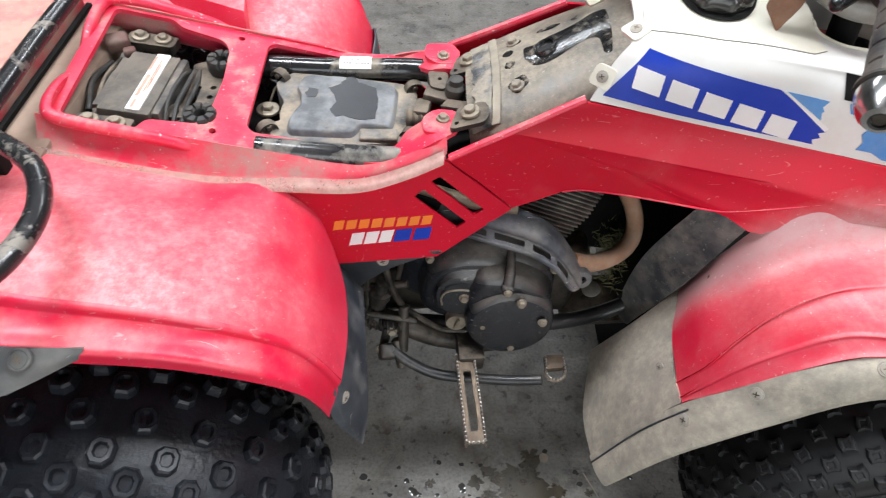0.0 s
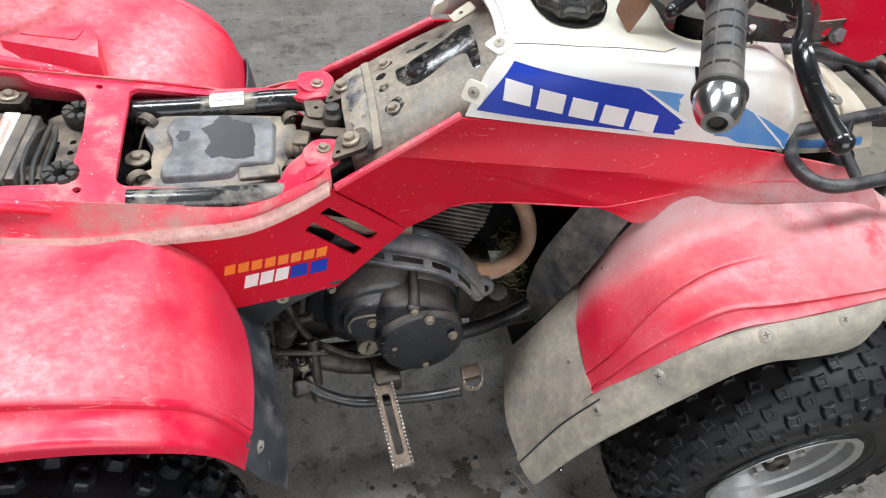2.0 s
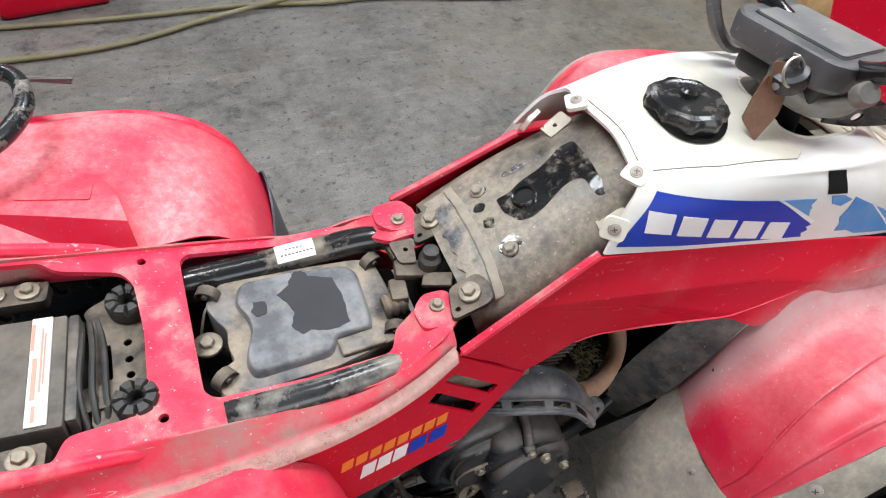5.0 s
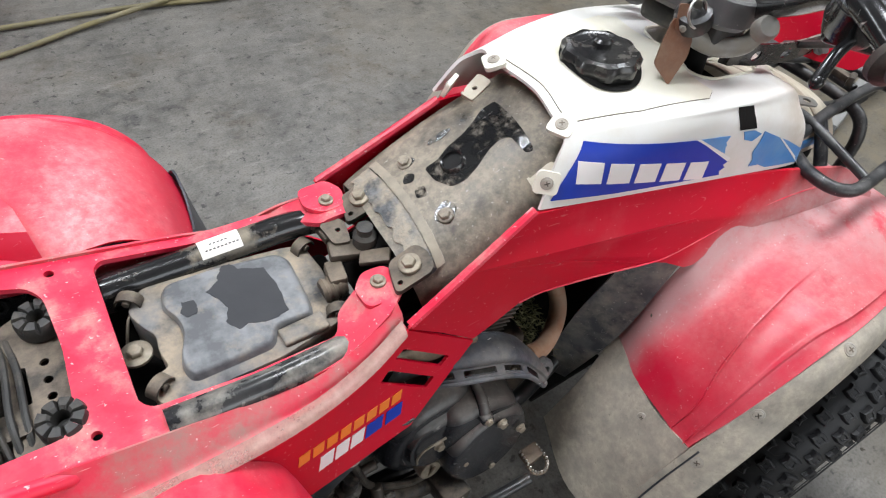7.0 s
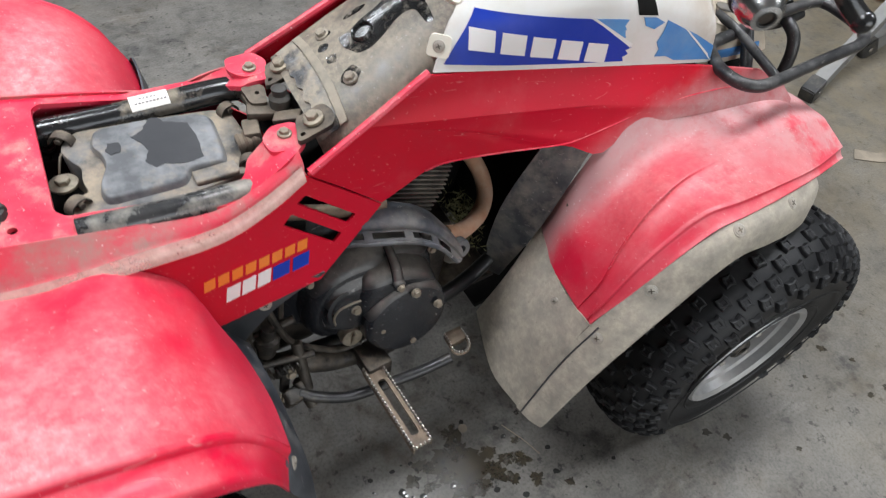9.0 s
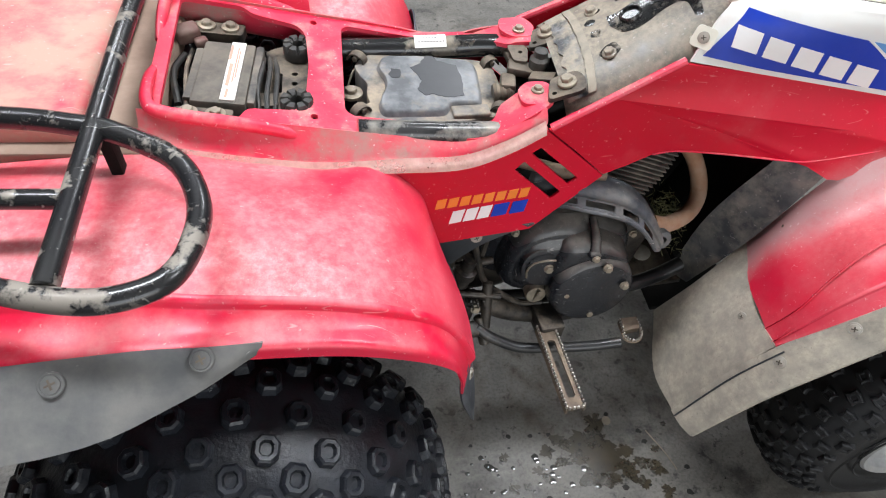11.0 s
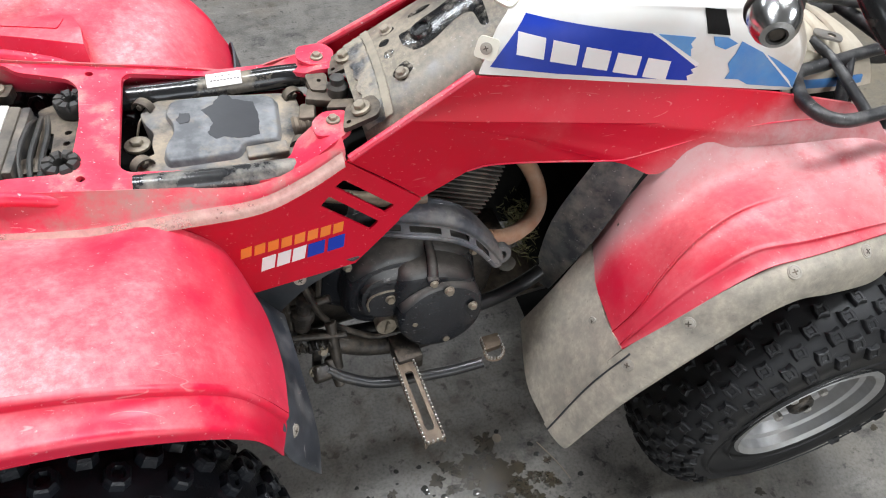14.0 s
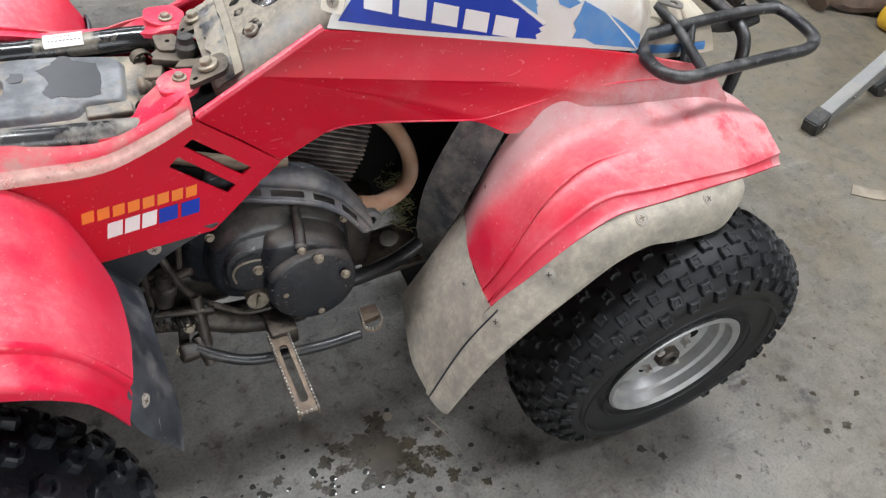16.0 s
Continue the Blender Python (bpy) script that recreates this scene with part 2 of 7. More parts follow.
M_washer = mat("dusty_plastic_screw", (0.40, 0.375, 0.33), 0.6, 0.1, (0.30, 0.27, 0.23), 80, dust=0.5, s2=60, dustcol=(0.42, 0.36, 0.29), bump=0.2)
M_bolt = mat("dusty_zinc_bolt", (0.34, 0.30, 0.24), 0.45, 0.6, (0.20, 0.17, 0.13), 90, dust=0.5, s2=60, dustcol=(0.40, 0.33, 0.24), bump=0.2)
M_steel = mat("worn_steel", (0.62, 0.60, 0.57), 0.35, 0.8, (0.40, 0.37, 0.33), 60, dust=0.2, s2=40, dustcol=(0.30, 0.25, 0.2), bump=0.2)
M_chrome = mat("chrome", (0.66, 0.66, 0.66), 0.20, 1.0, (0.6, 0.6, 0.6), 30, dust=0.25, s2=45, dlo=0.55, dhi=0.8, bump=0.05)
M_gloss = mat("glossy_black_paint", (0.010, 0.010, 0.011), 0.22, 0.1, (0.018, 0.018, 0.018), 20, dust=0.5, s2=24, dlo=0.62, dhi=0.76, dustcol=(0.22, 0.19, 0.155), scratch=0.5, bump=0.12, coat=0.3)
M_rubber = mat("grey_grip_rubber", (0.026, 0.027, 0.029), 0.5, 0, (0.038, 0.038, 0.038), 30, dust=0.25, s2=30, bump=0.4, bscale=260)
M_rubk = mat("black_rubber", (0.016, 0.016, 0.016), 0.55, 0, (0.035, 0.033, 0.03), 25, dust=0.4, s2=30, dlo=0.5, dhi=0.8, dustcol=(0.25, 0.21, 0.16), bump=0.3)
M_cover = mat("dusty_grey_cover", (0.050, 0.051, 0.053), 0.5, 0, (0.15, 0.148, 0.145), 24, 0.40, 0.60, dust=0.92, s2=15, dlo=0.40, dhi=0.58, dustcol=(0.36, 0.29, 0.21), bump=0.3, bscale=150, mottle=0.35)
M_crown = mat("thinly_dusted_cover", (0.085, 0.088, 0.094), 0.42, 0, (0.20, 0.205, 0.212), 26, 0.38, 0.60, dust=0.75, s2=18, dlo=0.52, dhi=0.66, dustcol=(0.33, 0.275, 0.21), bump=0.25, bscale=150, mottle=0.2)
M_patch = mat("clean_black_patch", (0.026, 0.027, 0.031), 0.36, 0, (0.036, 0.037, 0.041), 12, bump=0.1)
M_shroud = mat("dusty_black_shroud", (0.020, 0.020, 0.020), 0.22, 0, (0.055, 0.050, 0.044), 14, 0.4, 0.62, dust=0.93, s2=12, dlo=0.26, dhi=0.50, rough2=0.74, dustcol=(0.33, 0.28, 0.215), speck=0.3, scratch=0.5, bump=0.3, bscale=90, bdist=0.002, mottle=0.45)
M_wiped = mat("wiped_black_plastic", (0.010, 0.010, 0.011), 0.12, 0, (0.02, 0.02, 0.02), 12, scratch=0.6, bump=0.15, bscale=60, bdist=0.002, thin=(48, 0.38, 0.56, 0.95))
M_strip = mat("scuffed_grey_mudguard", (0.030, 0.034, 0.042), 0.40, 0, (0.075, 0.082, 0.095), 10, 0.42, 0.62, dust=0.5, s2=12, dlo=0.52, dhi=0.68, dustcol=(0.27, 0.265, 0.255), scratch=0.5, bump=0.3, bscale=160)
M_tape = mat("dirty_tape", (0.22, 0.195, 0.155), 0.55, 0, (0.30, 0.26, 0.20), 30, dust=0.4, s2=30, bump=0.5, bscale=120, bdist=0.002)
M_crumple = mat("crumpled_dusty_plastic", (0.05, 0.052, 0.056), 0.3, 0, (0.16, 0.16, 0.16), 34, 0.42, 0.58, dust=0.9, s2=26, dlo=0.40, dhi=0.58, dustcol=(0.36, 0.31, 0.24), bump=0.9, bscale=60, bdist=0.004)
M_batt = mat("dusty_battery_case", (0.125, 0.108, 0.088), 0.65, 0, (0.060, 0.053, 0.045), 20, 0.4, 0.62, dust=0.6, s2=24, dlo=0.45, dhi=0.7, dustcol=(0.21, 0.175, 0.135), bump=0.3)
M_tail = mat("dirt_streaked_red_plastic", (0.62, 0.016, 0.055), 0.45, 0, (0.64, 0.10, 0.12), 8, dust=0.85, s2=10, dlo=0.38, dhi=0.58, dustcol=(0.44, 0.31, 0.24), speck=0.4, scratch=0.4, bump=0.15)
M_battd = mat("black_battery_side", (0.03, 0.03, 0.03), 0.5, 0, (0.06, 0.055, 0.05), 18, dust=0.45, s2=20, bump=0.2)
# grey on upward faces: wear and dust, plus the tube's sheen painted in
M_rack = mat("grey_topped_tube", (0.016, 0.016, 0.018), 0.32, 0.1, (0.035, 0.035, 0.036), 20, dust=0.55, s2=26, dlo=0.44, dhi=0.66, dustcol=(0.23, 0.22, 0.21), speck=0.3, speckcol=(0.5, 0.48, 0.44), up=0.7, scratch=0.5, bump=0.2, mottle=0.4)
M_rail = mat("dusty_black_tube", (0.010, 0.010, 0.011), 0.22, 0.1, (0.018, 0.018, 0.018), 20, dust=0.85, s2=17, dlo=0.53, dhi=0.63, dustcol=(0.28, 0.235, 0.175), up=0.75, scratch=0.3, bump=0.15, coat=0.3, mottle=0.3)
M_raild = mat("dust_filmed_tube", (0.016, 0.016, 0.018), 0.22, 0.1, (0.04, 0.04, 0.04), 22, 0.42, 0.62, dust=0.85, s2=13, dlo=0.44, dhi=0.58, dustcol=(0.30, 0.275, 0.235), scratch=0.5, speckcol=(0.02, 0.02, 0.02), bump=0.12, coat=0.2)
M_cap = mat("dark_red_rubber", (0.10, 0.032, 0.026), 0.6, 0, (0.07, 0.03, 0.026), 30, dust=0.5, s2=30, dustcol=(0.25, 0.18, 0.14), bump=0.3)
M_sticker = mat("white_sticker", (0.82, 0.80, 0.76), 0.4, 0, (0.75, 0.70, 0.64), 30, dust=0.2, s2=50, bump=0.02)
M_orange = mat("orange_print", (0.85, 0.22, 0.01), 0.35, 0, (0.8, 0.19, 0.01), 20, dust=0.1, bump=0.02)
M_printw = mat("white_print", (0.82, 0.80, 0.79), 0.35, 0, (0.78, 0.76, 0.74), 20, dust=0.1, bump=0.02)
M_blue = mat("blue_decal", (0.005, 0.038, 0.40), 0.42, 0, (0.006, 0.034, 0.34), 9, dust=0.04, bump=0.03, spec=0.25)
M_lblue = mat("light_blue_decal", (0.03, 0.20, 0.55), 0.35, 0, (0.10, 0.30, 0.60), 14, dust=0.2, s2=20, bump=0.05)
M_print_bar = mat("dark_print", (0.08, 0.07, 0.07), 0.5, bump=0.0)
M_print_red = mat("red_print", (0.62, 0.30, 0.22), 0.5, bump=0.0)
M_header = mat("rusty_exhaust", (0.36, 0.21, 0.13), 0.75, 0.2, (0.25, 0.12, 0.06), 16, dust=0.7, s2=18, dlo=0.4, dhi=0.7, dustcol=(0.42, 0.33, 0.25), bump=0.4, bscale=200)
M_fins = mat("sooty_cast_fins", (0.115, 0.105, 0.092), 0.6, 0.1, (0.055, 0.050, 0.045), 26, dust=0.7, s2=20, dlo=0.45, dhi=0.65, dustcol=(0.26, 0.225, 0.18), bump=0.6, bscale=90, bdist=0.003)
M_arm = mat("grey_cast_arm", (0.070, 0.076, 0.088), 0.6, 0.1, (0.036, 0.040, 0.047), 26, 0.42, 0.6, dust=0.55, s2=16, dlo=0.46, dhi=0.66, dustcol=(0.21, 0.19, 0.165), bump=0.6, bscale=110, scratch=0.8, bdist=0.002)
M_podk = mat("weathered_dark_plastic", (0.055, 0.057, 0.060), 0.42, 0, (0.10, 0.10, 0.102), 16, dust=0.5, s2=18, dlo=0.46, dhi=0.7, dustcol=(0.24, 0.225, 0.20), up=0.5, scratch=0.5, bump=0.3, bscale=220)
M_pod = mat("weathered_grey_plastic", (0.17, 0.17, 0.172), 0.5, 0, (0.11, 0.11, 0.112), 14, dust=0.5, s2=16, dustcol=(0.27, 0.25, 0.215), up=0.6, scratch=0.4, bump=0.3, bscale=220)
M_cast = mat("worn_cast_alloy", (0.26, 0.25, 0.235), 0.5, 0.5, (0.15, 0.14, 0.125), 20, dust=0.5, s2=20, dustcol=(0.34, 0.29, 0.22), bump=0.4)
M_capk = mat("glossy_black_cap", (0.012, 0.012, 0.013), 0.22, 0, (0.03, 0.029, 0.027), 18, dust=0.40, s2=34, dlo=0.54, dhi=0.70, dustcol=(0.30, 0.27, 0.23), up=0.7, scratch=0.3, bump=0.2)
M_leather = mat("brown_leather", (0.17, 0.065, 0.028), 0.6, 0, (0.12, 0.045, 0.02), 25, dust=0.2, s2=30, bump=0.4, bscale=200)
M_seam = mat("dirt_filled_seam", (0.17, 0.14, 0.105), 0.8, 0, (0.11, 0.09, 0.07), 30, bump=0.1)
# near-black for filler boxes, holes and gaps: their shade is put into this colour
M_void = mat("void_black", (0.004, 0.004, 0.0035), 0.8, 0, (0.008, 0.0075, 0.007), 20, bump=0.3, spec=0.15)
M_splash = mat("grey_splash_plastic", (0.055, 0.060, 0.066), 0.5, 0, (0.12, 0.122, 0.122), 22, 0.42, 0.60, dust=0.75, s2=26, dlo=0.44, dhi=0.64, dustcol=(0.27, 0.25, 0.215), speck=0.3, scratch=0.5, bump=0.4, bscale=120)
M_grass = mat("dry_grass", (0.19, 0.17, 0.075), 0.8, 0, (0.09, 0.09, 0.04), 60, bump=0.0)
M_rope = mat("yellow_hose", (0.22, 0.185, 0.075), 0.65, 0, (0.15, 0.13, 0.07), 12, dust=0.6, s2=16, dustcol=(0.24, 0.21, 0.16), bump=0.4)
M_alu = mat("brushed_aluminium", (0.24, 0.24, 0.235), 0.6, 0.3, (0.19, 0.19, 0.185), 12, dust=0.2, s2=20, bump=0.1)
M_wood = mat("pale_wood", (0.48, 0.30, 0.14), 0.65, 0, (0.36, 0.21, 0.09), 9, bump=0.2)
M_belt = mat("brown_rags", (0.075, 0.05, 0.04), 0.85, 0, (0.13, 0.085, 0.06), 12, bump=0.6, bscale=60, bdist=0.006)
M_yellow = mat("yellow_plastic", (0.70, 0.42, 0.03), 0.4, 0, (0.6, 0.35, 0.03), 9, bump=0.05)
M_paper = mat("dirty_paper", (0.30, 0.25, 0.19), 0.8, 0, (0.2, 0.17, 0.13), 15, bump=0.2)
M_wallm = mat("painted_block_wall", (0.17, 0.17, 0.168), 0.8, 0, (0.13, 0.13, 0.128), 1.5, dust=0.2, s2=3, bump=0.3, bscale=40)
M_ceil = mat("grey_ceiling_board", (0.36, 0.36, 0.355), 0.85, 0, (0.30, 0.30, 0.295), 2, bump=0.1)
M_wet = mat("wet_film", (0.060, 0.047, 0.028), 0.34, 0, (0.036, 0.029, 0.018), 30, bump=0.15, bscale=160, spec=0.5, thin=(20, 0.30, 0.50, 0.90))
M_drop = mat("water_drop", (0.04, 0.04, 0.036), 0.09, 0, (0.05, 0.05, 0.047), 30, bump=0.0, spec=0.9)


def floor_material():
    """Sealed grey concrete with broad mottling, dark oil marks, pale scuffs and fine grit."""
    m = bpy.data.materials.new("stained_concrete")
    m.use_nodes = True
    nt = m.node_tree
    b = nt.nodes["Principled BSDF"]
    co = nt.nodes.new("ShaderNodeTexCoord").outputs["Object"]
    col = mixed(nt, ramp(nt, noise_tex(nt, co, 1.6, 8, 0.62), 0.32, 0.68), (0.054, 0.050, 0.044), (0.180, 0.168, 0.148))
    col = mixed(nt, maths(nt, "MULTIPLY", ramp(nt, noise_tex(nt, co, 6, 10, 0.75), 0.46, 0.66), 0.75), col, (0.225, 0.208, 0.180))
    dark = ramp(nt, noise_tex(nt, co, 9, 9, 0.68), 0.53, 0.64)
    zone = ramp(nt, noise_tex(nt, co, 1.3, 2, 0.5), 0.42, 0.58)
    col = mixed(nt, maths(nt, "MULTIPLY", maths(nt, "MULTIPLY", dark, zone), 0.95), col, (0.024, 0.023, 0.022))
    col = mixed(nt, maths(nt, "MULTIPLY", ramp(nt, noise_tex(nt, co, 22, 9, 0.78), 0.40, 0.66), 0.5), col, (0.235, 0.225, 0.21))
    col = mixed(nt, maths(nt, "MULTIPLY", ramp(nt, noise_tex(nt, co, 34, 6, 0.66), 0.585, 0.65), 0.8), col, (0.022, 0.021, 0.020))
    pale = ramp(nt, noise_tex(nt, co, 5, 9, 0.72, (1, 4, 1)), 0.56, 0.70)
    col = mixed(nt, maths(nt, "MULTIPLY", pale, 0.65), col, (0.29, 0.275, 0.245))
    col = mixed(nt, maths(nt, "MULTIPLY", ramp(nt, noise_tex(nt, co, 160, 3), 0.45, 0.75), 0.5), col, (0.030, 0.030, 0.029))
    stain = maths(nt, "MULTIPLY", ramp(nt, noise_tex(nt, co, 2.3, 6, 0.6), 0.50, 0.64), ramp(nt, noise_tex(nt, co, 17, 9, 0.72), 0.42, 0.58))
    col = mixed(nt, maths(nt, "MULTIPLY", stain, 0.55), col, (0.088, 0.066, 0.040))
    sp = nt.nodes.new("ShaderNodeSeparateXYZ")
    nt.links.new(co, sp.inputs[0])
    dirt = maths(nt, "MULTIPLY", ramp(nt, maths(nt, "ADD", sp.outputs[0], maths(nt, "MULTIPLY", noise_tex(nt, co, 0.7, 7, 0.6), 3.2, False), False), 2.2, 3.7), ramp(nt, noise_tex(nt, co, 11, 9, 0.72), 0.30, 0.58))
    col = mixed(nt, maths(nt, "MULTIPLY", dirt, 0.75), col, (0.200, 0.165, 0.110))
    nt.links.new(col, b.inputs["Base Color"])
    nt.links.new(ramp(nt, noise_tex(nt, co, 5, 6), -0.35, 1.35), b.inputs["Roughness"])
    bp = nt.nodes.new("ShaderNodeBump")
    bp.inputs["Strength"].default_value, bp.inputs["Distance"].default_value = 0.25, 0.002
    nt.links.new(noise_tex(nt, co, 90, 6), bp.inputs["Height"])
    nt.links.new(bp.outputs[0], b.inputs["Normal"])
    return m


M_floor = floor_material()

# ---------- builders ----------
# lengths below are in drawing units of K metres


def part(name, bm, material, parent=None, label="", angle=38):
    """Links a bmesh as one mesh object under a thing or a part."""
    bmesh.ops.recalc_face_normals(bm, faces=bm.faces)
    me = bpy.data.meshes.new(name)
    bm.to_mesh(me)
    bm.free()
    me.transform(Matrix.Scale(K, 4))
    me.materials.append(material)
    me.shade_smooth()
    me.set_sharp_from_angle(angle=radians(angle))
    ob = new(name, me)
    ob.parent = parent
    if label:
        tagged(ob, label)
    return ob


def box(bm, c, size, turn=(0, 0, 0), bevel=0.0, seg=2):
    m = Matrix.LocRotScale(c, Euler([radians(a) for a in turn]), None)
    g = bmesh.ops.create_cube(bm, size=1.0, matrix=m @ Matrix.Diagonal((*size, 1)))
    if bevel:
        edges = list({e for v in g["verts"] for e in v.link_edges})
        bmesh.ops.bevel(bm, geom=edges, offset=bevel, segments=seg, affect="EDGES", profile=0.5)


def aim(d):
    return Vector(d).to_track_quat("Z", "Y").to_matrix().to_4x4()


def lathe(bm, origin, axis, profile, n=24, closed=False, caps=True):
    """Turns a profile of (radius, height) pairs round an axis."""
    m = Matrix.Translation(origin) @ aim(axis)
    rings = []
    for r, h in profile:
        rings.append([bm.verts.new(m @ Vector((r * math.cos(2 * math.pi * i / n), r * math.sin(2 * math.pi * i / n), h))) for i in range(n)])
    pairs = list(zip(rings, rings[1:])) + ([(rings[-1], rings[0])] if closed else [])
    for a, b in pairs:
        for i in range(n):
            bm.faces.new((a[i], a[(i + 1) % n], b[(i + 1) % n], b[i]))
    if caps and not closed:
        for ring in (rings[0], rings[-1]):
            if (ring[0].co - ring[n // 2].co).length > 1e-5:
                bm.faces.new(ring)


def rod(bm, a, b, r, r2=None, n=14, bevel=0.15):
    d = Vector(b) - Vector(a)
    r2 = r if r2 is None else r2
    e = bevel * min(r, r2)
    lathe(bm, a, d, [(r - e, 0), (r, e), (r2, d.length - e), (r2 - e, d.length)], n)


def glide(pts, per=6):
    """Points of a smooth curve through pts."""
    p = [Vector(q) for q in pts]
    p = [2 * p[0] - p[1]] + p + [2 * p[-1] - p[-2]]
    out = []
    for i in range(1, len(p) - 2):
        for k in range(per):
            t = k / per
            a, b, c, d = p[i - 1], p[i], p[i + 1], p[i + 2]
            out.append(0.5 * ((2 * b) + (c - a) * t + (2 * a - 5 * b + 4 * c - d) * t * t + (3 * b - a - 3 * c + d) * t ** 3))
    return out + [p[-2]]


def pipe(bm, pts, r, n=12, per=6, smooth=True, squash=1.0):
    line = glide(pts, per) if smooth else [Vector(q) for q in pts]
    rings, side = [], None
    for i, q in enumerate(line):
        d = (line[min(i + 1, len(line) - 1)] - line[max(i - 1, 0)]).normalized()
        if side is None:
            side = d.orthogonal().normalized()
        side = (side - d * side.dot(d)).normalized()
        up = d.cross(side)
        rr = r[0] + (r[1] - r[0]) * i / (len(line) - 1) if isinstance(r, tuple) else r
        rings.append([bm.verts.new(q + rr * (math.cos(2 * math.pi * k / n) * side + squash * math.sin(2 * math.pi * k / n) * up)) for k in range(n)])
    for a, b in zip(rings, rings[1:]):
        for i in range(n):
            bm.faces.new((a[i], a[(i + 1) % n], b[(i + 1) % n], b[i]))
    bm.faces.new(rings[0]), bm.faces.new(rings[-1])


def grid_skin(bm, rows, thick, drop=None):
    """A skin of some thickness over rows of points; drop(place) leaves a cell open."""
    nu, nv = len(rows), len(rows[0])
    nor = [[None] * nv for _ in range(nu)]
    for i in range(nu):
        for j in range(nv):
            du = rows[min(i + 1, nu - 1)][j] - rows[max(i - 1, 0)][j]
            dv = rows[i][min(j + 1, nv - 1)] - rows[i][max(j - 1, 0)]
            c = du.cross(dv)
            nor[i][j] = c.normalized() if c.length > 1e-9 else Vector((0, 0, 1))
    top = [[bm.verts.new(rows[i][j]) for j in range(nv)] for i in range(nu)]
    low = [[bm.verts.new(rows[i][j] - thick * nor[i][j]) for j in range(nv)] for i in range(nu)]
    kept = {(i, j) for i in range(nu - 1) for j in range(nv - 1) if not (drop and drop((rows[i][j] + rows[i + 1][j + 1]) / 2))}
    for i, j in kept:
        bm.faces.new((top[i][j], top[i + 1][j], top[i + 1][j + 1], top[i][j + 1]))
        bm.faces.new((low[i][j], low[i][j + 1], low[i + 1][j + 1], low[i + 1][j]))
        for di, dj, a, b in ((-1, 0, (i, j), (i, j + 1)), (1, 0, (i + 1, j), (i + 1, j + 1)), (0, -1, (i, j), (i + 1, j)), (0, 1, (i, j + 1), (i + 1, j + 1))):
            if (i + di, j + dj) not in kept:
                bm.faces.new((top[a[0]][a[1]], top[b[0]][b[1]], low[b[0]][b[1]], low[a[0]][a[1]]))
    for v in [v for v in bm.verts if not v.link_faces]:
        bm.verts.remove(v)


def loft(bm, sections, thick=0.003, pu=5, pv=5, drop=None):
    """A smooth skin through cross-sections with equal numbers of points."""
    fine = [glide(s, pv) for s in sections]
    cols = [glide([f[j] for f in fine], pu) for j in range(len(fine[0]))]
    rows = [[cols[j][i] for j in range(len(cols))] for i in range(len(cols[0]))]
    grid_skin(bm, rows, thick, drop)


def plate(bm, outline, holes, place, thick, fine=0):
    """A flat plate with holes, from 2D outlines; place(u, v, w) puts a point at height w over it."""
    b = bmesh.new()
    edges = []
    for loop in (outline, *holes):
        vs = [b.verts.new((u, v, 0)) for u, v in loop]
        edges += [b.edges.new((vs[i], vs[(i + 1) % len(vs)])) for i in range(len(vs))]
    if holes:
        bmesh.ops.triangle_fill(b, use_beauty=True, edges=edges)
    else:
        bmesh.ops.triangulate(b, faces=[b.faces.new(b.verts[:])], ngon_method="EAR_CLIP")
    for _ in range(fine):
        bmesh.ops.subdivide_edges(b, edges=b.edges[:], cuts=1, use_grid_fill=True)
    rim = [(e.verts[0], e.verts[1]) for e in b.edges if len(e.link_faces) == 1]
    top = {v: bm.verts.new(place(v.co.x, v.co.y, 0)) for v in b.verts}
    low = {v: bm.verts.new(place(v.co.x, v.co.y, -thick)) for v in b.verts}
    for f in b.faces:
        bm.faces.new([top[v] for v in f.verts])
        bm.faces.new([low[v] for v in reversed(f.verts)])
    for a, c in rim:
        bm.faces.new((top[a], top[c], low[c], low[a]))
    b.free()


def round_poly(pts, r=0.01, n=4):
    """A polygon with its corners rounded."""
    out = []
    for i, p in enumerate(pts):
        p, a, b = Vector(p), Vector(pts[i - 1]), Vector(pts[(i + 1) % len(pts)])
        d1, d2 = a - p, b - p
        rr = min(r, d1.length * 0.45, d2.length * 0.45)
        q1, q2 = p + d1.normalized() * rr, p + d2.normalized() * rr
        for k in range(n + 1):
            t = k / n
            v = (1 - t) ** 2 * q1 + 2 * t * (1 - t) * p + t * t * q2
            out.append((v.x, v.y))
    return out


def dome(bm, outline, levels, place):
    """A lidded shape: the outline drawn in and lifted level by level; levels are (inset, height)."""
    n = len(outline)
    cx, cy = sum(p[0] for p in outline) / n, sum(p[1] for p in outline) / n
    size = max(abs(p[0] - cx) for p in outline)
    rings = []
    for inset, h in levels:
        rings.append([bm.verts.new(place(cx + (u - cx) * (1 - inset / size), cy + (v - cy) * (1 - inset / size * 1.2), h)) for u, v in outline])
    for a, b in zip(rings, rings[1:]):
        for i in range(n):
            bm.faces.new((a[i], a[(i + 1) % n], b[(i + 1) % n], b[i]))
    bmesh.ops.triangulate(bm, faces=[bm.faces.new(rings[-1])])


def circle(cx, cy, r, n=14):
    return [(cx + r * math.cos(2 * math.pi * i / n), cy + r * math.sin(2 * math.pi * i / n)) for i in range(n)]


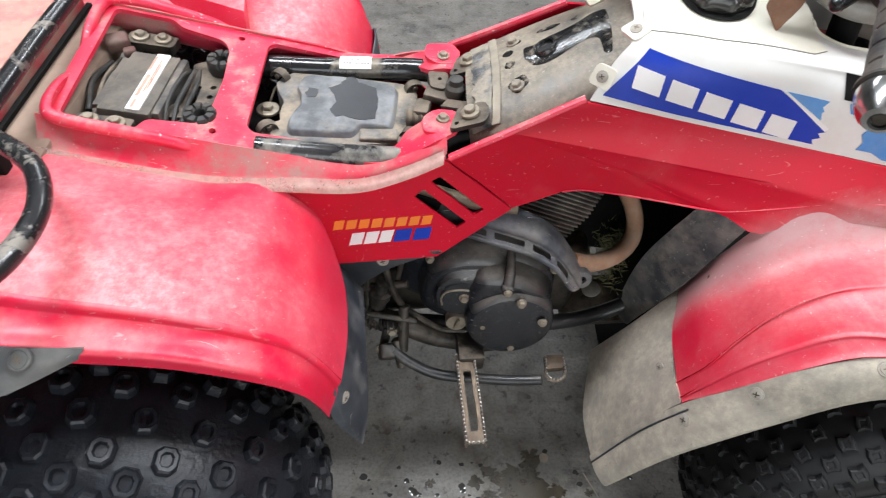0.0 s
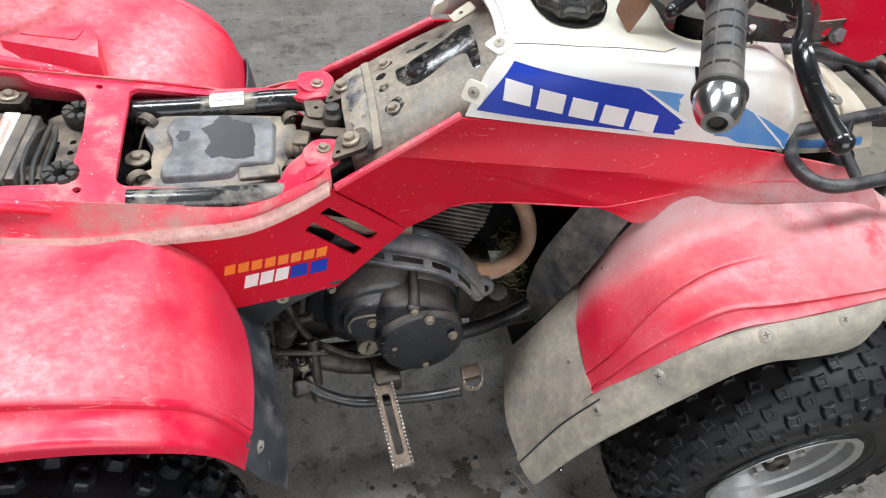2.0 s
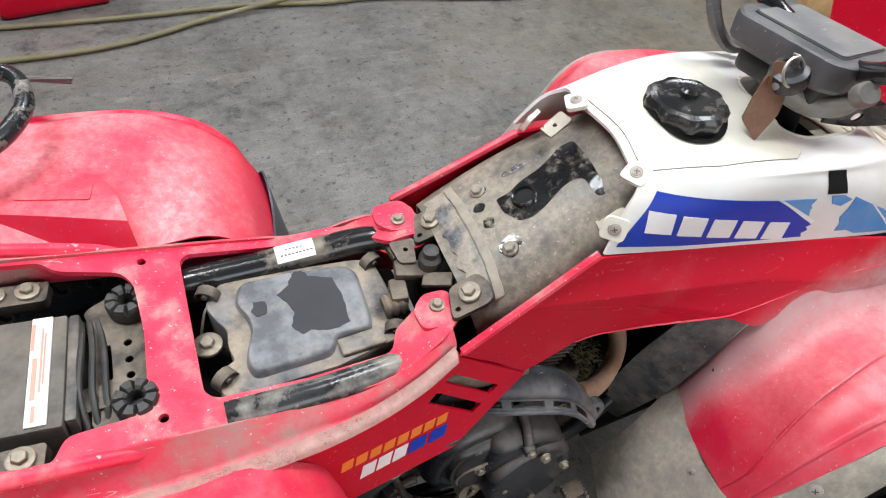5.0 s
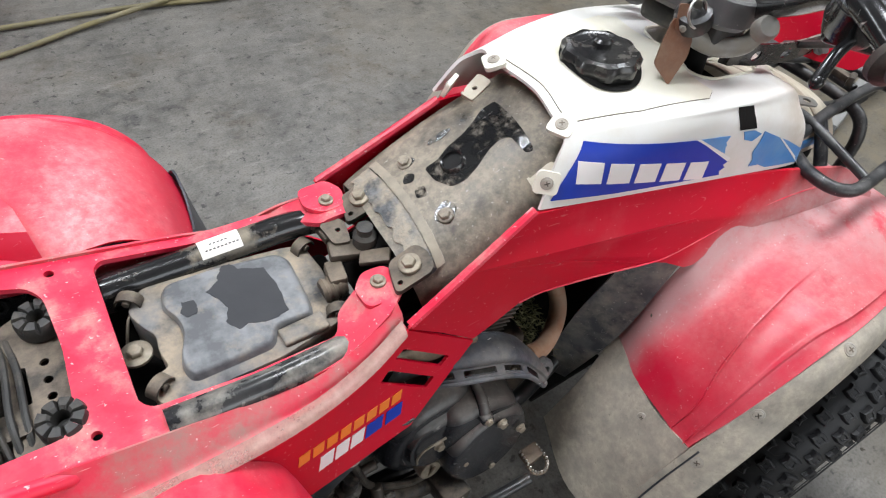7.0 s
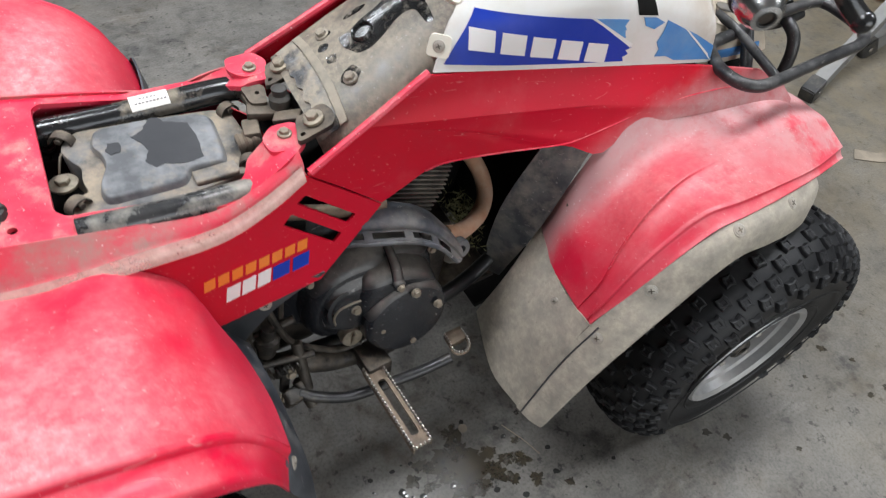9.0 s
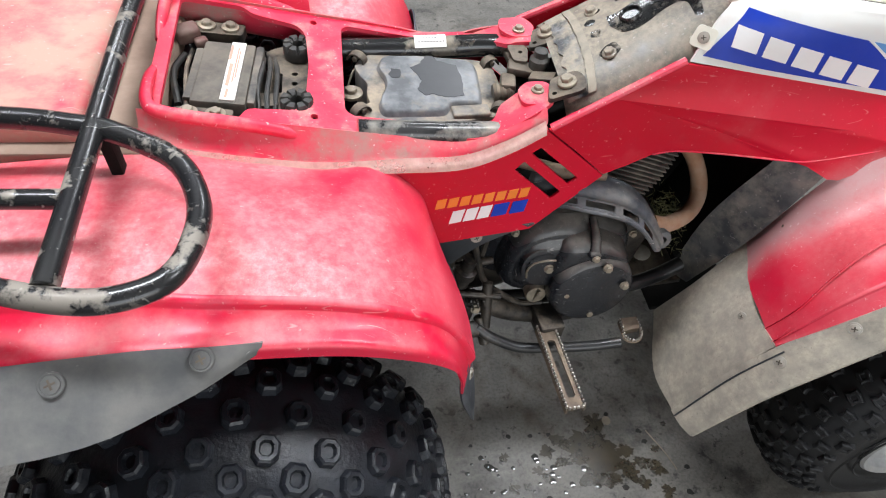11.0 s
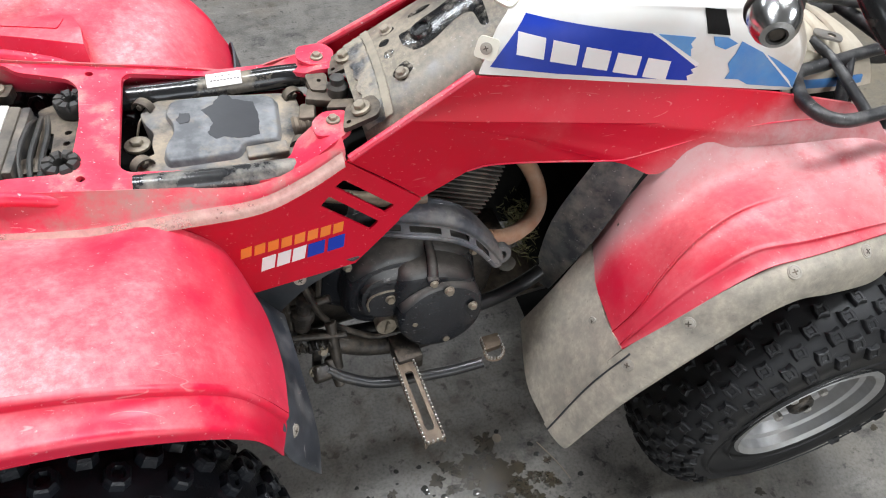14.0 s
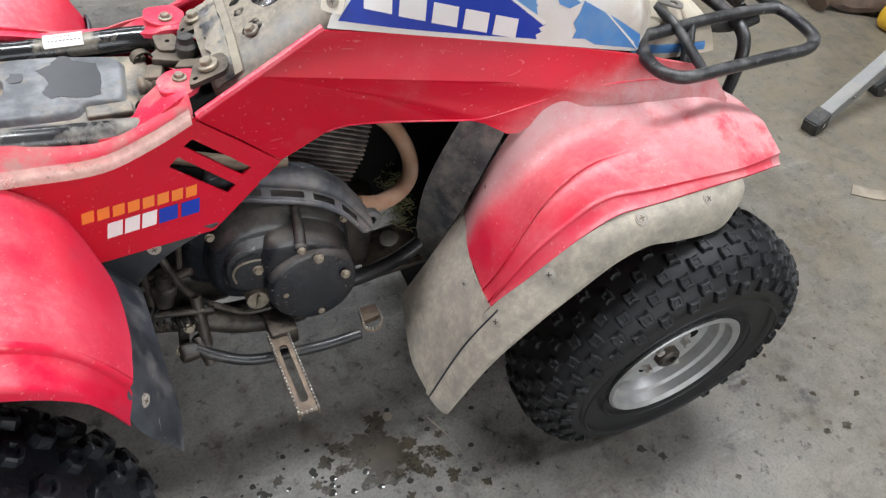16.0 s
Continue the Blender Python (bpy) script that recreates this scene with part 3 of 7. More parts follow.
def bolt(c, axis, r, parent, washer=1.5, material=None, name="bolt", h=0.8):
    """A flanged hexagon bolt on its washer."""
    bm = bmesh.new()
    lathe(bm, c, axis, [(r * washer, -0.3 * r), (r * washer, 0.12 * r), (r * washer * 0.92, 0.22 * r), (r * 1.1, 0.25 * r)], 18)
    lathe(bm, c, axis, [(r, 0.2 * r), (r, h * r), (r * 0.85, (h + 0.15) * r)], 6)
    return part(name, bm, material or M_bolt, parent)


def screw(c, axis, r, parent, material=None, slot=True):
    """A round cross-head screw in its cup washer."""
    bm = bmesh.new()
    lathe(bm, c, axis, [(r * 1.3, -r * 0.4), (r * 1.3, r * 0.02), (r * 1.2, r * 0.10), (r * 1.02, r * 0.10), (r * 0.98, r * 0.03), (r * 0.92, r * 0.16), (r * 0.5, r * 0.26), (0.0, r * 0.28)], 20)
    head = part("screw", bm, material or M_washer, parent)
    if slot:
        bm = bmesh.new()
        m = Matrix.Translation(c) @ aim(axis)
        for turn in (0.4, 0.4 + math.pi / 2):
            bmesh.ops.create_cube(bm, size=1, matrix=m @ Matrix.Rotation(turn, 4, "Z") @ Matrix.Translation((0, 0, r * 0.26)) @ Matrix.Diagonal((r * 1.1, r * 0.22, r * 0.12, 1)))
        part("cross_slot", bm, M_grime, head)
    return head


LEAN = 0.075  # the bike leans a little to its right


def mirrored(pts, lean=LEAN, spread=1.0, mid=0.0):
    """The same points on the far side of the leaning bike."""
    return [(x, mid - y * spread, z - lean * (0.01 + 2 * y)) for x, y, z in pts]


def level(pts):
    return mirrored(pts, 0.01)


def spread_out(pts):
    return mirrored(pts, LEAN, 1.12)


def empty_thing(name, label, category, **kw):
    ob = new(name)
    ob.empty_display_size = 0.1
    return tagged(ob, label, category, **kw)

# ---------- setting ----------
bm = bmesh.new()
plate(bm, [(-5.5, -4.6), (5.5, -4.6), (5.5, 5.5), (-5.5, 5.5)], [], lambda u, v, w: Vector((u, v, w)), 0.1)
tagged(part("floor", bm, M_floor), "mottled grey concrete workshop floor with oil stains", "floor", kind="structure")
# assumed walls and ceiling, out of view; their grey sets the bounced light
for name, c, size in (("wall_west", (-5.55, 0.45, 1.6), (0.1, 10.2, 3.2)), ("wall_east", (5.55, 0.45, 1.6), (0.1, 10.2, 3.2)), ("wall_north", (0, 5.55, 1.6), (11.0, 0.1, 3.2))):
    bm = bmesh.new()
    box(bm, c, size)
    tagged(part(name, bm, M_wallm), "plain grey painted workshop wall", "wall", kind="structure")
# doorway assumed too, unseen, to go with the fill lamp on this side
bm = bmesh.new()
plate(bm, [(-5.5, 0), (5.5, 0), (5.5, 3.2), (-5.5, 3.2)], [[(-1.7, 0.06), (2.7, 0.06), (2.7, 2.8), (-1.7, 2.8)]], lambda u, v, w: Vector((u, -4.6 + w, v)), 0.1)
tagged(part("wall_south", bm, M_wallm), "plain grey workshop wall with a wide open doorway", "wall", kind="structure")
bm = bmesh.new()
box(bm, (0, 0.45, 3.25), (11.2, 10.3, 0.1))
tagged(part("ceiling", bm, M_ceil), "plain grey board workshop ceiling", "ceiling", kind="structure")

# ---------- quad bike ----------
bike = empty_thing("quad_bike", "dusty red and white quad bike without seat standing on concrete", "quad bike")


def deck_z(x):
    if x < -0.13:
        return 0.63 - 0.18 * (x + 0.324)
    return 0.595 + 0.037 * min(1.0, (x + 0.13) / 0.07)


# red seat base with the battery well and the cover opening
DECK = [(-0.500, -0.114), (-0.29, -0.113), (-0.108, -0.108), (-0.06, -0.098), (-0.034, -0.078), (-0.034, -0.05), (-0.072, -0.05),
        (-0.098, -0.060), (-0.107, -0.079), (-0.28, -0.084), (-0.289, -0.075), (-0.289, 0.082), (-0.282, 0.091), (-0.11, 0.088), (-0.085, 0.060),
        (-0.068, 0.040), (-0.034, 0.040), (-0.034, 0.068), (-0.10, 0.098), (-0.29, 0.103), (-0.500, 0.103)]
WELL = [(-0.485, -0.106), (-0.407, -0.1135), (-0.397, -0.092), (-0.345, -0.086), (-0.334, -0.072), (-0.330, 0.0), (-0.334, 0.060),
        (-0.345, 0.076), (-0.40, 0.086), (-0.412, 0.099), (-0.485, 0.099)]
bm = bmesh.new()
plate(bm, round_poly(DECK, 0.006, 3), [round_poly(WELL, 0.008, 3), circle(-0.324, -0.093, 0.0045, 10), circle(-0.324, 0.087, 0.0045, 10)],
      lambda u, v, w: Vector((u, v, deck_z(u) + 0.065 * (v + 0.1) + w)), 0.006, 1)
part("seat_base", bm, M_deck, bike, "red plastic seat base under tan dust")
for side in (1, -1):
    st = [[(-0.505, -0.113, 0.663), (-0.505, -0.132, 0.655), (-0.505, -0.152, 0.636)], [(-0.43, -0.113, 0.650), (-0.43, -0.134, 0.640), (-0.43, -0.150, 0.618)],
          [(-0.325, -0.112, 0.631), (-0.325, -0.134, 0.622), (-0.325, -0.149, 0.598)], [(-0.22, -0.111, 0.612), (-0.22, -0.132, 0.607), (-0.22, -0.145, 0.596)],
          [(-0.15, -0.109, 0.599), (-0.15, -0.122, 0.596), (-0.15, -0.132, 0.586)], [(-0.095, -0.104, 0.614), (-0.095, -0.115, 0.611), (-0.095, -0.124, 0.601)],
          [(-0.047, -0.088, 0.632), (-0.047, -0.098, 0.628), (-0.047, -0.110, 0.616)]]
    bm = bmesh.new()
    st = [[a, (a[0], a[1] - 0.008, a[2] - 0.45 * (a[2] - c[2])), (a[0], a[1] + 0.62 * (c[1] - a[1]), c[2] + 0.02 * (a[2] - c[2]) - 0.002), c] for a, b, c in st]
    loft(bm, [s if side > 0 else mirrored(s[:1], LEAN, 1.0, -0.01) + mirrored([(p[0], p[1] + 0.006, p[2] - 0.006) for p in s[1:]], 0.0, 1.0, -0.01) for s in st], 0.003 * side, 4, 4)
    part("seat_base_side", bm, M_side, bike)
    # raised rim round the battery well
    bm = bmesh.new()
    lip = [(-0.335, -0.112, 0.616), (-0.355, -0.117, 0.629), (-0.38, -0.119, 0.638), (-0.42, -0.121, 0.649), (-0.455, -0.122, 0.657), (-0.487, -0.117, 0.664), (-0.497, -0.098, 0.667), (-0.500, -0.06, 0.664), (-0.500, -0.03, 0.655)]
    pipe(bm, lip if side > 0 else mirrored(lip, LEAN, 1.0, -0.01), 0.0075, 10, 6, True, 0.8)
    part("well_rim", bm, M_deck, bike)
    # mounting ears with their bolts
    bm = bmesh.new()
    ear = [(-0.075, -0.085), (-0.04, -0.088), (-0.028, -0.068), (-0.036, -0.045), (-0.062, -0.044), (-0.078, -0.06)]
    plate(bm, round_poly([(u, v + 0.004 if side > 0 else 0.006 - v) for u, v in ear], 0.008), [], lambda u, v, w: Vector((u, v, 0.634 + LEAN * (v + 0.06) + w)), 0.005)
    part("mounting_ear", bm, M_deck, bike)
    bolt((-0.052, -0.058 if side > 0 else 0.064, 0.636 if side > 0 else 0.645), (0, 0, 1), 0.0055, bike)

bm = bmesh.new()
RIDGE = [(-0.50, -0.152, 0.6365), (-0.43, -0.1505, 0.6185), (-0.325, -0.149, 0.5985), (-0.22, -0.146, 0.597), (-0.15, -0.133, 0.5875), (-0.095, -0.1245, 0.6025), (-0.05, -0.1105, 0.617)]
loft(bm, [[(x, y + 0.006, z + 0.0072), (x, y + 0.002, z + 0.0030), (x, y - 0.0035, z + 0.001), (x, y - 0.007, z + (0.0012 if x < -0.25 else -0.004))] for x, y, z in RIDGE], 0.0004, 6, 4)
part("dust_film", bm, M_dust, bike, "tan dust settled along the moulded ridge")
def between(p, q, t, out=0.0):
    return (p[0] + (q[0] - p[0]) * t, p[1] + (q[1] - p[1]) * t - out, p[2] + (q[2] - p[2]) * t + out)


FENDER = [[(-0.80, -0.14, 0.600), (-0.80, -0.21, 0.615), (-0.80, -0.28, 0.615), (-0.80, -0.335, 0.605), (-0.80, -0.385, 0.583), (-0.80, -0.388, 0.571)],
          [(-0.65, -0.15, 0.627), (-0.65, -0.21, 0.643), (-0.65, -0.28, 0.645), (-0.65, -0.337, 0.638), (-0.65, -0.387, 0.616), (-0.65, -0.390, 0.604)],
          [(-0.50, -0.152, 0.635), (-0.50, -0.21, 0.646), (-0.50, -0.28, 0.649), (-0.50, -0.338, 0.643), (-0.50, -0.388, 0.622), (-0.50, -0.391, 0.610)],
          [(-0.42, -0.150, 0.616), (-0.42, -0.21, 0.638), (-0.42, -0.28, 0.646), (-0.42, -0.346, 0.640), (-0.42, -0.388, 0.622), (-0.42, -0.391, 0.610)],
          [(-0.325, -0.148, 0.597), (-0.325, -0.21, 0.620), (-0.32, -0.28, 0.632), (-0.318, -0.351, 0.631), (-0.310, -0.386, 0.612), (-0.309, -0.389, 0.600)],
          [(-0.255, -0.147, 0.594), (-0.256, -0.20, 0.602), (-0.252, -0.28, 0.608), (-0.2475, -0.347, 0.602), (-0.240, -0.382, 0.585), (-0.239, -0.385, 0.573)],
          [(-0.210, -0.147, 0.556), (-0.208, -0.20, 0.557), (-0.205, -0.28, 0.564), (-0.206, -0.338, 0.565), (-0.200, -0.374, 0.546), (-0.199, -0.377, 0.535)],
          [(-0.194, -0.148, 0.514), (-0.187, -0.20, 0.512), (-0.181, -0.275, 0.523), (-0.181, -0.336, 0.527), (-0.183, -0.366, 0.502), (-0.183, -0.369, 0.492)],
          [(-0.187, -0.150, 0.475), (-0.171, -0.20, 0.468), (-0.161, -0.27, 0.473), (-0.161, -0.333, 0.478), (-0.174, -0.354, 0.444), (-0.175, -0.357, 0.436)]]
for side in (1, -1):
    f = (lambda s: s) if side > 0 else level
    bm = bmesh.new()
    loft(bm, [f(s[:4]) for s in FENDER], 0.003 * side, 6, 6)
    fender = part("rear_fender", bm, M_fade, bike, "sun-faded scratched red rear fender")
    bm = bmesh.new()
    loft(bm, [f([s[3], between(s[3], s[4], 0.07, 0.0008), between(s[3], s[4], 0.16, -0.0012), between(s[3], s[4], 0.28, -0.0040), between(s[3], s[4], 0.48, -0.0050), between(s[3], s[4], 0.72, -0.0036), between(s[3], s[4], 0.93, 0.0), s[4], between(s[4], s[5], 0.3, 0.0006), s[5]]) for s in FENDER], 0.003 * side, 6, 4)
    part("fender_flange", bm, M_flange, fender)
# moulded pocket on the far fender, with an embossed pad
bm = bmesh.new()
plate(bm, [(-0.458, 0.190), (-0.331, 0.143), (-0.338, 0.185), (-0.352, 0.225), (-0.400, 0.240), (-0.462, 0.238)], [], lambda u, v, w: Vector((u - 0.1 * w, v + 0.5 * w, 0.656 - 0.04 * (u + 0.466) - 0.10 * max(0.0, v - 0.17) + w)), 0.04, 1)
pocket = part("fender_step", bm, M_fade, bike)
bm = bmesh.new()
plate(bm, round_poly([(-0.448, 0.238), (-0.362, 0.220), (-0.366, 0.188), (-0.440, 0.208)], 0.004), [], lambda u, v, w: Vector((u, v, 0.6575 - 0.04 * (u + 0.466) - 0.10 * max(0.0, v - 0.17) + w)), 0.002)
part("embossed_pad", bm, M_fade, pocket)

# tail behind the well: recessed channel and raised block
bm = bmesh.new()
box(bm, (-0.65, -0.005, 0.632), (0.32, 0.31, 0.03), (0, 2, 0), 0.004)
part("tail_channel", bm, M_channel, bike, "dirt-filled channel")
bm = bmesh.new()
box(bm, (-0.690, 0.005, 0.655), (0.28, 0.295, 0.045), (0, 2, 0), 0.012, 3)
part("tail_block", bm, M_tail, bike, "dust-streaked raised red tail block")
bm = bmesh.new()
box(bm, (-0.5445, 0.005, 0.6475), (0.007, 0.285, 0.006), (0, 2, 0), 0.001)
part("tail_groove", bm, M_void, bike, "dark groove along the tail block")


def panel_y(x, z):
    return -0.131 + 0.138 * (x + 0.062) + 0.20 * (z - 0.535)


OUT = [(-0.262, 0.594), (-0.218, 0.596), (-0.15, 0.587), (-0.09, 0.602), (-0.047, 0.615), (0.041, 0.540), (-0.052, 0.472), (-0.187, 0.472), (-0.222, 0.553)]
SLOTS = [[(-0.0575, 0.6000), (0.0065, 0.5480), (-0.0055, 0.5405), (-0.0685, 0.5935)], [(-0.0755, 0.5835), (-0.0135, 0.5310), (-0.0245, 0.5220), (-0.0865, 0.5730)]]
SLOTS = [[(x + 0.10 * (z - 0.56), z - 0.006) for x, z in q] for q in SLOTS]
for side in (1, -1):
    bm = bmesh.new()
    plate(bm, OUT, [round_poly(s, 0.002, 2) for s in SLOTS], lambda u, v, w: Vector(((u, panel_y(u, v) - w * 0.9, v) if side > 0 else mirrored([(u, panel_y(u, v) - w * 0.9, v)], 0.0, 1.0, -0.012)[0])), 0.004, 1)
    part("rear_side_panel", bm, M_red, bike, "glossy red rear side panel with two slanted slots")


def front_y(x, z):
    back = 0.024 * min(1.0, max(0.0, (0.1 - x) / 0.143)) * min(1.0, max(0.0, (z - 0.50) / 0.116))
    return -0.108 - 0.135 * (x - 0.1) + (0.12 + max(0.0, x - 0.1)) * (z - 0.62) - back


SIDE = [(-0.0458, 0.6165), (0.03, 0.655), (0.105, 0.697), (0.2, 0.688), (0.3, 0.675), (0.4, 0.662), (0.503, 0.648), (0.60, 0.632), (0.64, 0.612), (0.655, 0.592), (0.65, 0.580), (0.60, 0.588), (0.53, 0.592), (0.45, 0.590),
        (0.395, 0.584), (0.365, 0.571), (0.345, 0.560), (0.330, 0.560), (0.300, 0.574), (0.28, 0.579), (0.2, 0.581), (0.13, 0.580), (0.10, 0.572), (0.0425, 0.540)]
for side in (1, -1):
    bm = bmesh.new()
    plate(bm, SIDE, [], lambda u, v, w: Vector(((u, front_y(u, v) - w, v) if side > 0 else mirrored([(u, front_y(u, v) - w, v)])[0])), 0.004, 1)
    part("front_side_panel", bm, M_panel, bike, "glossy red front side panel")
    bm = bmesh.new()
    edge = [(-0.043, front_y(-0.043, 0.616), 0.617), (0.03, front_y(0.03, 0.655), 0.657), (0.105, front_y(0.105, 0.697), 0.699)]
    edge = [(x, y + 0.004, z) for x, y, z in edge]
    pipe(bm, edge if side > 0 else mirrored(edge), 0.005, 8)
    part("panel_rim", bm, M_deck, bike)

FFEND = [[(0.301, -0.134, 0.404), (0.280, -0.195, 0.393), (0.2655, -0.280, 0.395), (0.2630, -0.305, 0.400), (0.2616, -0.312, 0.403)],
         [(0.312, -0.143, 0.462), (0.297, -0.200, 0.452), (0.287, -0.281, 0.443), (0.284, -0.3075, 0.452), (0.2925, -0.321, 0.449)],
         [(0.325, -0.150, 0.515), (0.320, -0.200, 0.487), (0.3118, -0.269, 0.486), (0.310, -0.308, 0.497), (0.320, -0.327, 0.487)],
         [(0.350, -0.155, 0.572), (0.352, -0.200, 0.525), (0.345, -0.259, 0.535), (0.344, -0.309, 0.534), (0.355, -0.332, 0.529)],
         [(0.400, -0.158, 0.600), (0.400, -0.195, 0.556), (0.390, -0.253, 0.567), (0.385, -0.312, 0.568), (0.395, -0.334, 0.557)],
         [(0.455, -0.158, 0.608), (0.455, -0.195, 0.573), (0.4475, -0.247, 0.575), (0.445, -0.317, 0.573), (0.450, -0.334, 0.561)],
         [(0.540, -0.152, 0.608), (0.540, -0.195, 0.590), (0.535, -0.245, 0.584), (0.530, -0.313, 0.568), (0.530, -0.327, 0.560)],
         [(0.620, -0.135, 0.598), (0.625, -0.190, 0.594), (0.625, -0.245, 0.586), (0.620, -0.302, 0.556), (0.620, -0.312, 0.547)],
         [(0.690, -0.110, 0.572), (0.700, -0.180, 0.572), (0.710, -0.235, 0.566), (0.7135, -0.280, 0.545), (0.7147, -0.291, 0.530)]]
BAND = [[(0.195, -0.300, 0.200), (0.200, -0.325, 0.200), (0.207, -0.345, 0.205), (0.214, -0.338, 0.203)],
        [(0.228, -0.306, 0.320), (0.238, -0.330, 0.325), (0.250, -0.355, 0.332), (0.258, -0.348, 0.328)],
        [(0.262, -0.314, 0.404), (0.280, -0.338, 0.410), (0.304, -0.360, 0.415), (0.311, -0.352, 0.409)],
        [(0.298, -0.322, 0.455), (0.322, -0.343, 0.462), (0.352, -0.361, 0.466), (0.357, -0.352, 0.459)],
        [(0.350, -0.331, 0.522), (0.368, -0.348, 0.519), (0.392, -0.361, 0.503), (0.394, -0.352, 0.496)],
        [(0.405, -0.332, 0.553), (0.420, -0.348, 0.546), (0.438, -0.359, 0.519), (0.437, -0.350, 0.512)],
        [(0.470, -0.331, 0.557), (0.482, -0.347, 0.545), (0.495, -0.355, 0.508), (0.494, -0.347, 0.502)],
        [(0.550, -0.322, 0.553), (0.560, -0.339, 0.535), (0.572, -0.346, 0.497), (0.571, -0.338, 0.492)],
        [(0.614, -0.311, 0.544), (0.616, -0.321, 0.531), (0.607, -0.331, 0.511), (0.605, -0.325, 0.508)]]


def creased(s, k):
    """A fender section: a smooth root, a raised ridge, a shallow channel, a sharp crest and a narrow lip."""
    q = (0.4, 0.9, 1.0, 1.0, 1.0, 0.5, 0.1, 0.0, 0.0)[k]
    return [s[0], between(s[0], s[1], 0.45, -0.004), s[1], between(s[1], s[2], 0.62, 0.003 * q), between(s[1], s[2], 0.90, 0.0045 * q), between(s[2], s[3], 0.03, 0.0045 * q), between(s[2], s[3], 0.14, -0.0005 * q),
            between(s[2], s[3], 0.42, -0.0045 * q), between(s[2], s[3], 0.74, -0.0040 * q), between(s[2], s[3], 0.93, 0.0), s[3], between(s[3], s[4], 0.12, 0.0005), between(s[3], s[4], 0.30, -0.0018), between(s[3], s[4], 0.75, -0.0018), s[4]]


INNER = [[(0.299, -0.136, 0.408), (0.271, -0.235, 0.392), (0.2600, -0.313, 0.404)], [(0.252, -0.142, 0.325), (0.232, -0.230, 0.312), (0.228, -0.306, 0.320)],
         [(0.212, -0.135, 0.235), (0.198, -0.220, 0.185), (0.195, -0.300, 0.200)]]
STRUT = [[(0.338, -0.152, 0.578), (0.312, -0.136, 0.590), (0.288, -0.118, 0.580)], [(0.294, -0.145, 0.425), (0.275, -0.118, 0.430), (0.255, -0.088, 0.422)],
         [(0.268, -0.108, 0.275), (0.262, -0.088, 0.268), (0.258, -0.068, 0.262)]]
for side in (1, -1):
    f = (lambda s: s) if side > 0 else spread_out
    bm = bmesh.new()
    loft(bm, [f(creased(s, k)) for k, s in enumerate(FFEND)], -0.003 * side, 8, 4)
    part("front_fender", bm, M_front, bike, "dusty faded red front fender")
    bm = bmesh.new()
    loft(bm, [f(s) for s in BAND], 0.0025 * side, 5, 4)
    guard = part("front_mudguard", bm, M_flap, bike, "dust-caked grey plastic mudguard edge")
    bpy.context.view_layer.update()
    bm = bmesh.new()
    loft(bm, [f(s) for s in INNER], 0.003 * side, 6, 5)
    part("inner_mudguard", bm, M_flap, bike, "dust-caked grey plastic mudguard")
    bm = bmesh.new()
    fold = [(p[0] * 0.66 + q[0] * 0.34 - 0.0024, p[1] * 0.66 + q[1] * 0.34 - 0.0018, p[2] * 0.66 + q[2] * 0.34 + 0.0018) for p, q in ((s[0], s[1]) for s in BAND[:3])]
    pipe(bm, f(fold), 0.0013, 8, 5)
    part("mudguard_fold", bm, M_flapd, guard)
    bm = bmesh.new()
    loft(bm, [f(s) for s in STRUT], 0.003 * side, 6, 5)
    part("inner_splash_guard", bm, M_splash, bike, "dark grey plastic splash guard")
    if side > 0:
        for c in ((0.265, -0.327, 0.388), (0.317, -0.341, 0.481), (0.424, -0.341, 0.548), (0.536, -0.331, 0.542)):
            way = Vector((0.25, 0.60, -0.76))
            hit, loc, nor, _ = guard.ray_cast((Vector(c) - 0.1 * way) * K, way)
            screw(loc / K if hit else c, nor if nor.dot(way) < 0 else -nor, 0.0068, bike)
        screw((0.258, -0.245, 0.374), (-0.8, -0.3, 0.3), 0.005, bike)
        screw((0.314, -0.165, 0.474), (-0.75, -0.3, 0.55), 0.0035, bike, M_grime, False)

bm = bmesh.new()
CREASE = [(0.10, 0.573), (0.13, 0.581), (0.2, 0.582), (0.28, 0.580), (0.31, 0.584), (0.36, 0.596), (0.42, 0.610), (0.50, 0.6175), (0.58, 0.619)]
pipe(bm, [(x, front_y(x, z) - 0.0005, z) for x, z in CREASE], 0.0013, 6, 4)
part("panel_crease", bm, M_deck, bike)
# rear mudguards
STRIP = [[(-0.188, -0.150, 0.474), (-0.172, -0.150, 0.440), (-0.152, -0.148, 0.400)], [(-0.168, -0.240, 0.470), (-0.157, -0.238, 0.430), (-0.143, -0.230, 0.392)],
         [(-0.162, -0.300, 0.474), (-0.150, -0.298, 0.410), (-0.137, -0.290, 0.340)], [(-0.164, -0.334, 0.474), (-0.158, -0.338, 0.400), (-0.141, -0.331, 0.312)], [(-0.174, -0.352, 0.446), (-0.166, -0.348, 0.390), (-0.1435, -0.336, 0.312)]]
HOOD = [(-0.19, 0.478), (-0.04, 0.482), (-0.085, 0.461), (-0.115, 0.443), (-0.150, 0.410), (-0.170, 0.378), (-0.176, 0.348), (-0.19, 0.40)]
TAILFLAP = [[(-0.368, -0.388, 0.625), (-0.370, -0.390, 0.620), (-0.372, -0.391, 0.614)], [(-0.42, -0.391, 0.630), (-0.43, -0.413, 0.617), (-0.44, -0.428, 0.602)],
            [(-0.50, -0.392, 0.631), (-0.52, -0.423, 0.615), (-0.54, -0.458, 0.590)], [(-0.80, -0.388, 0.595), (-0.80, -0.423, 0.580), (-0.80, -0.458, 0.555)]]
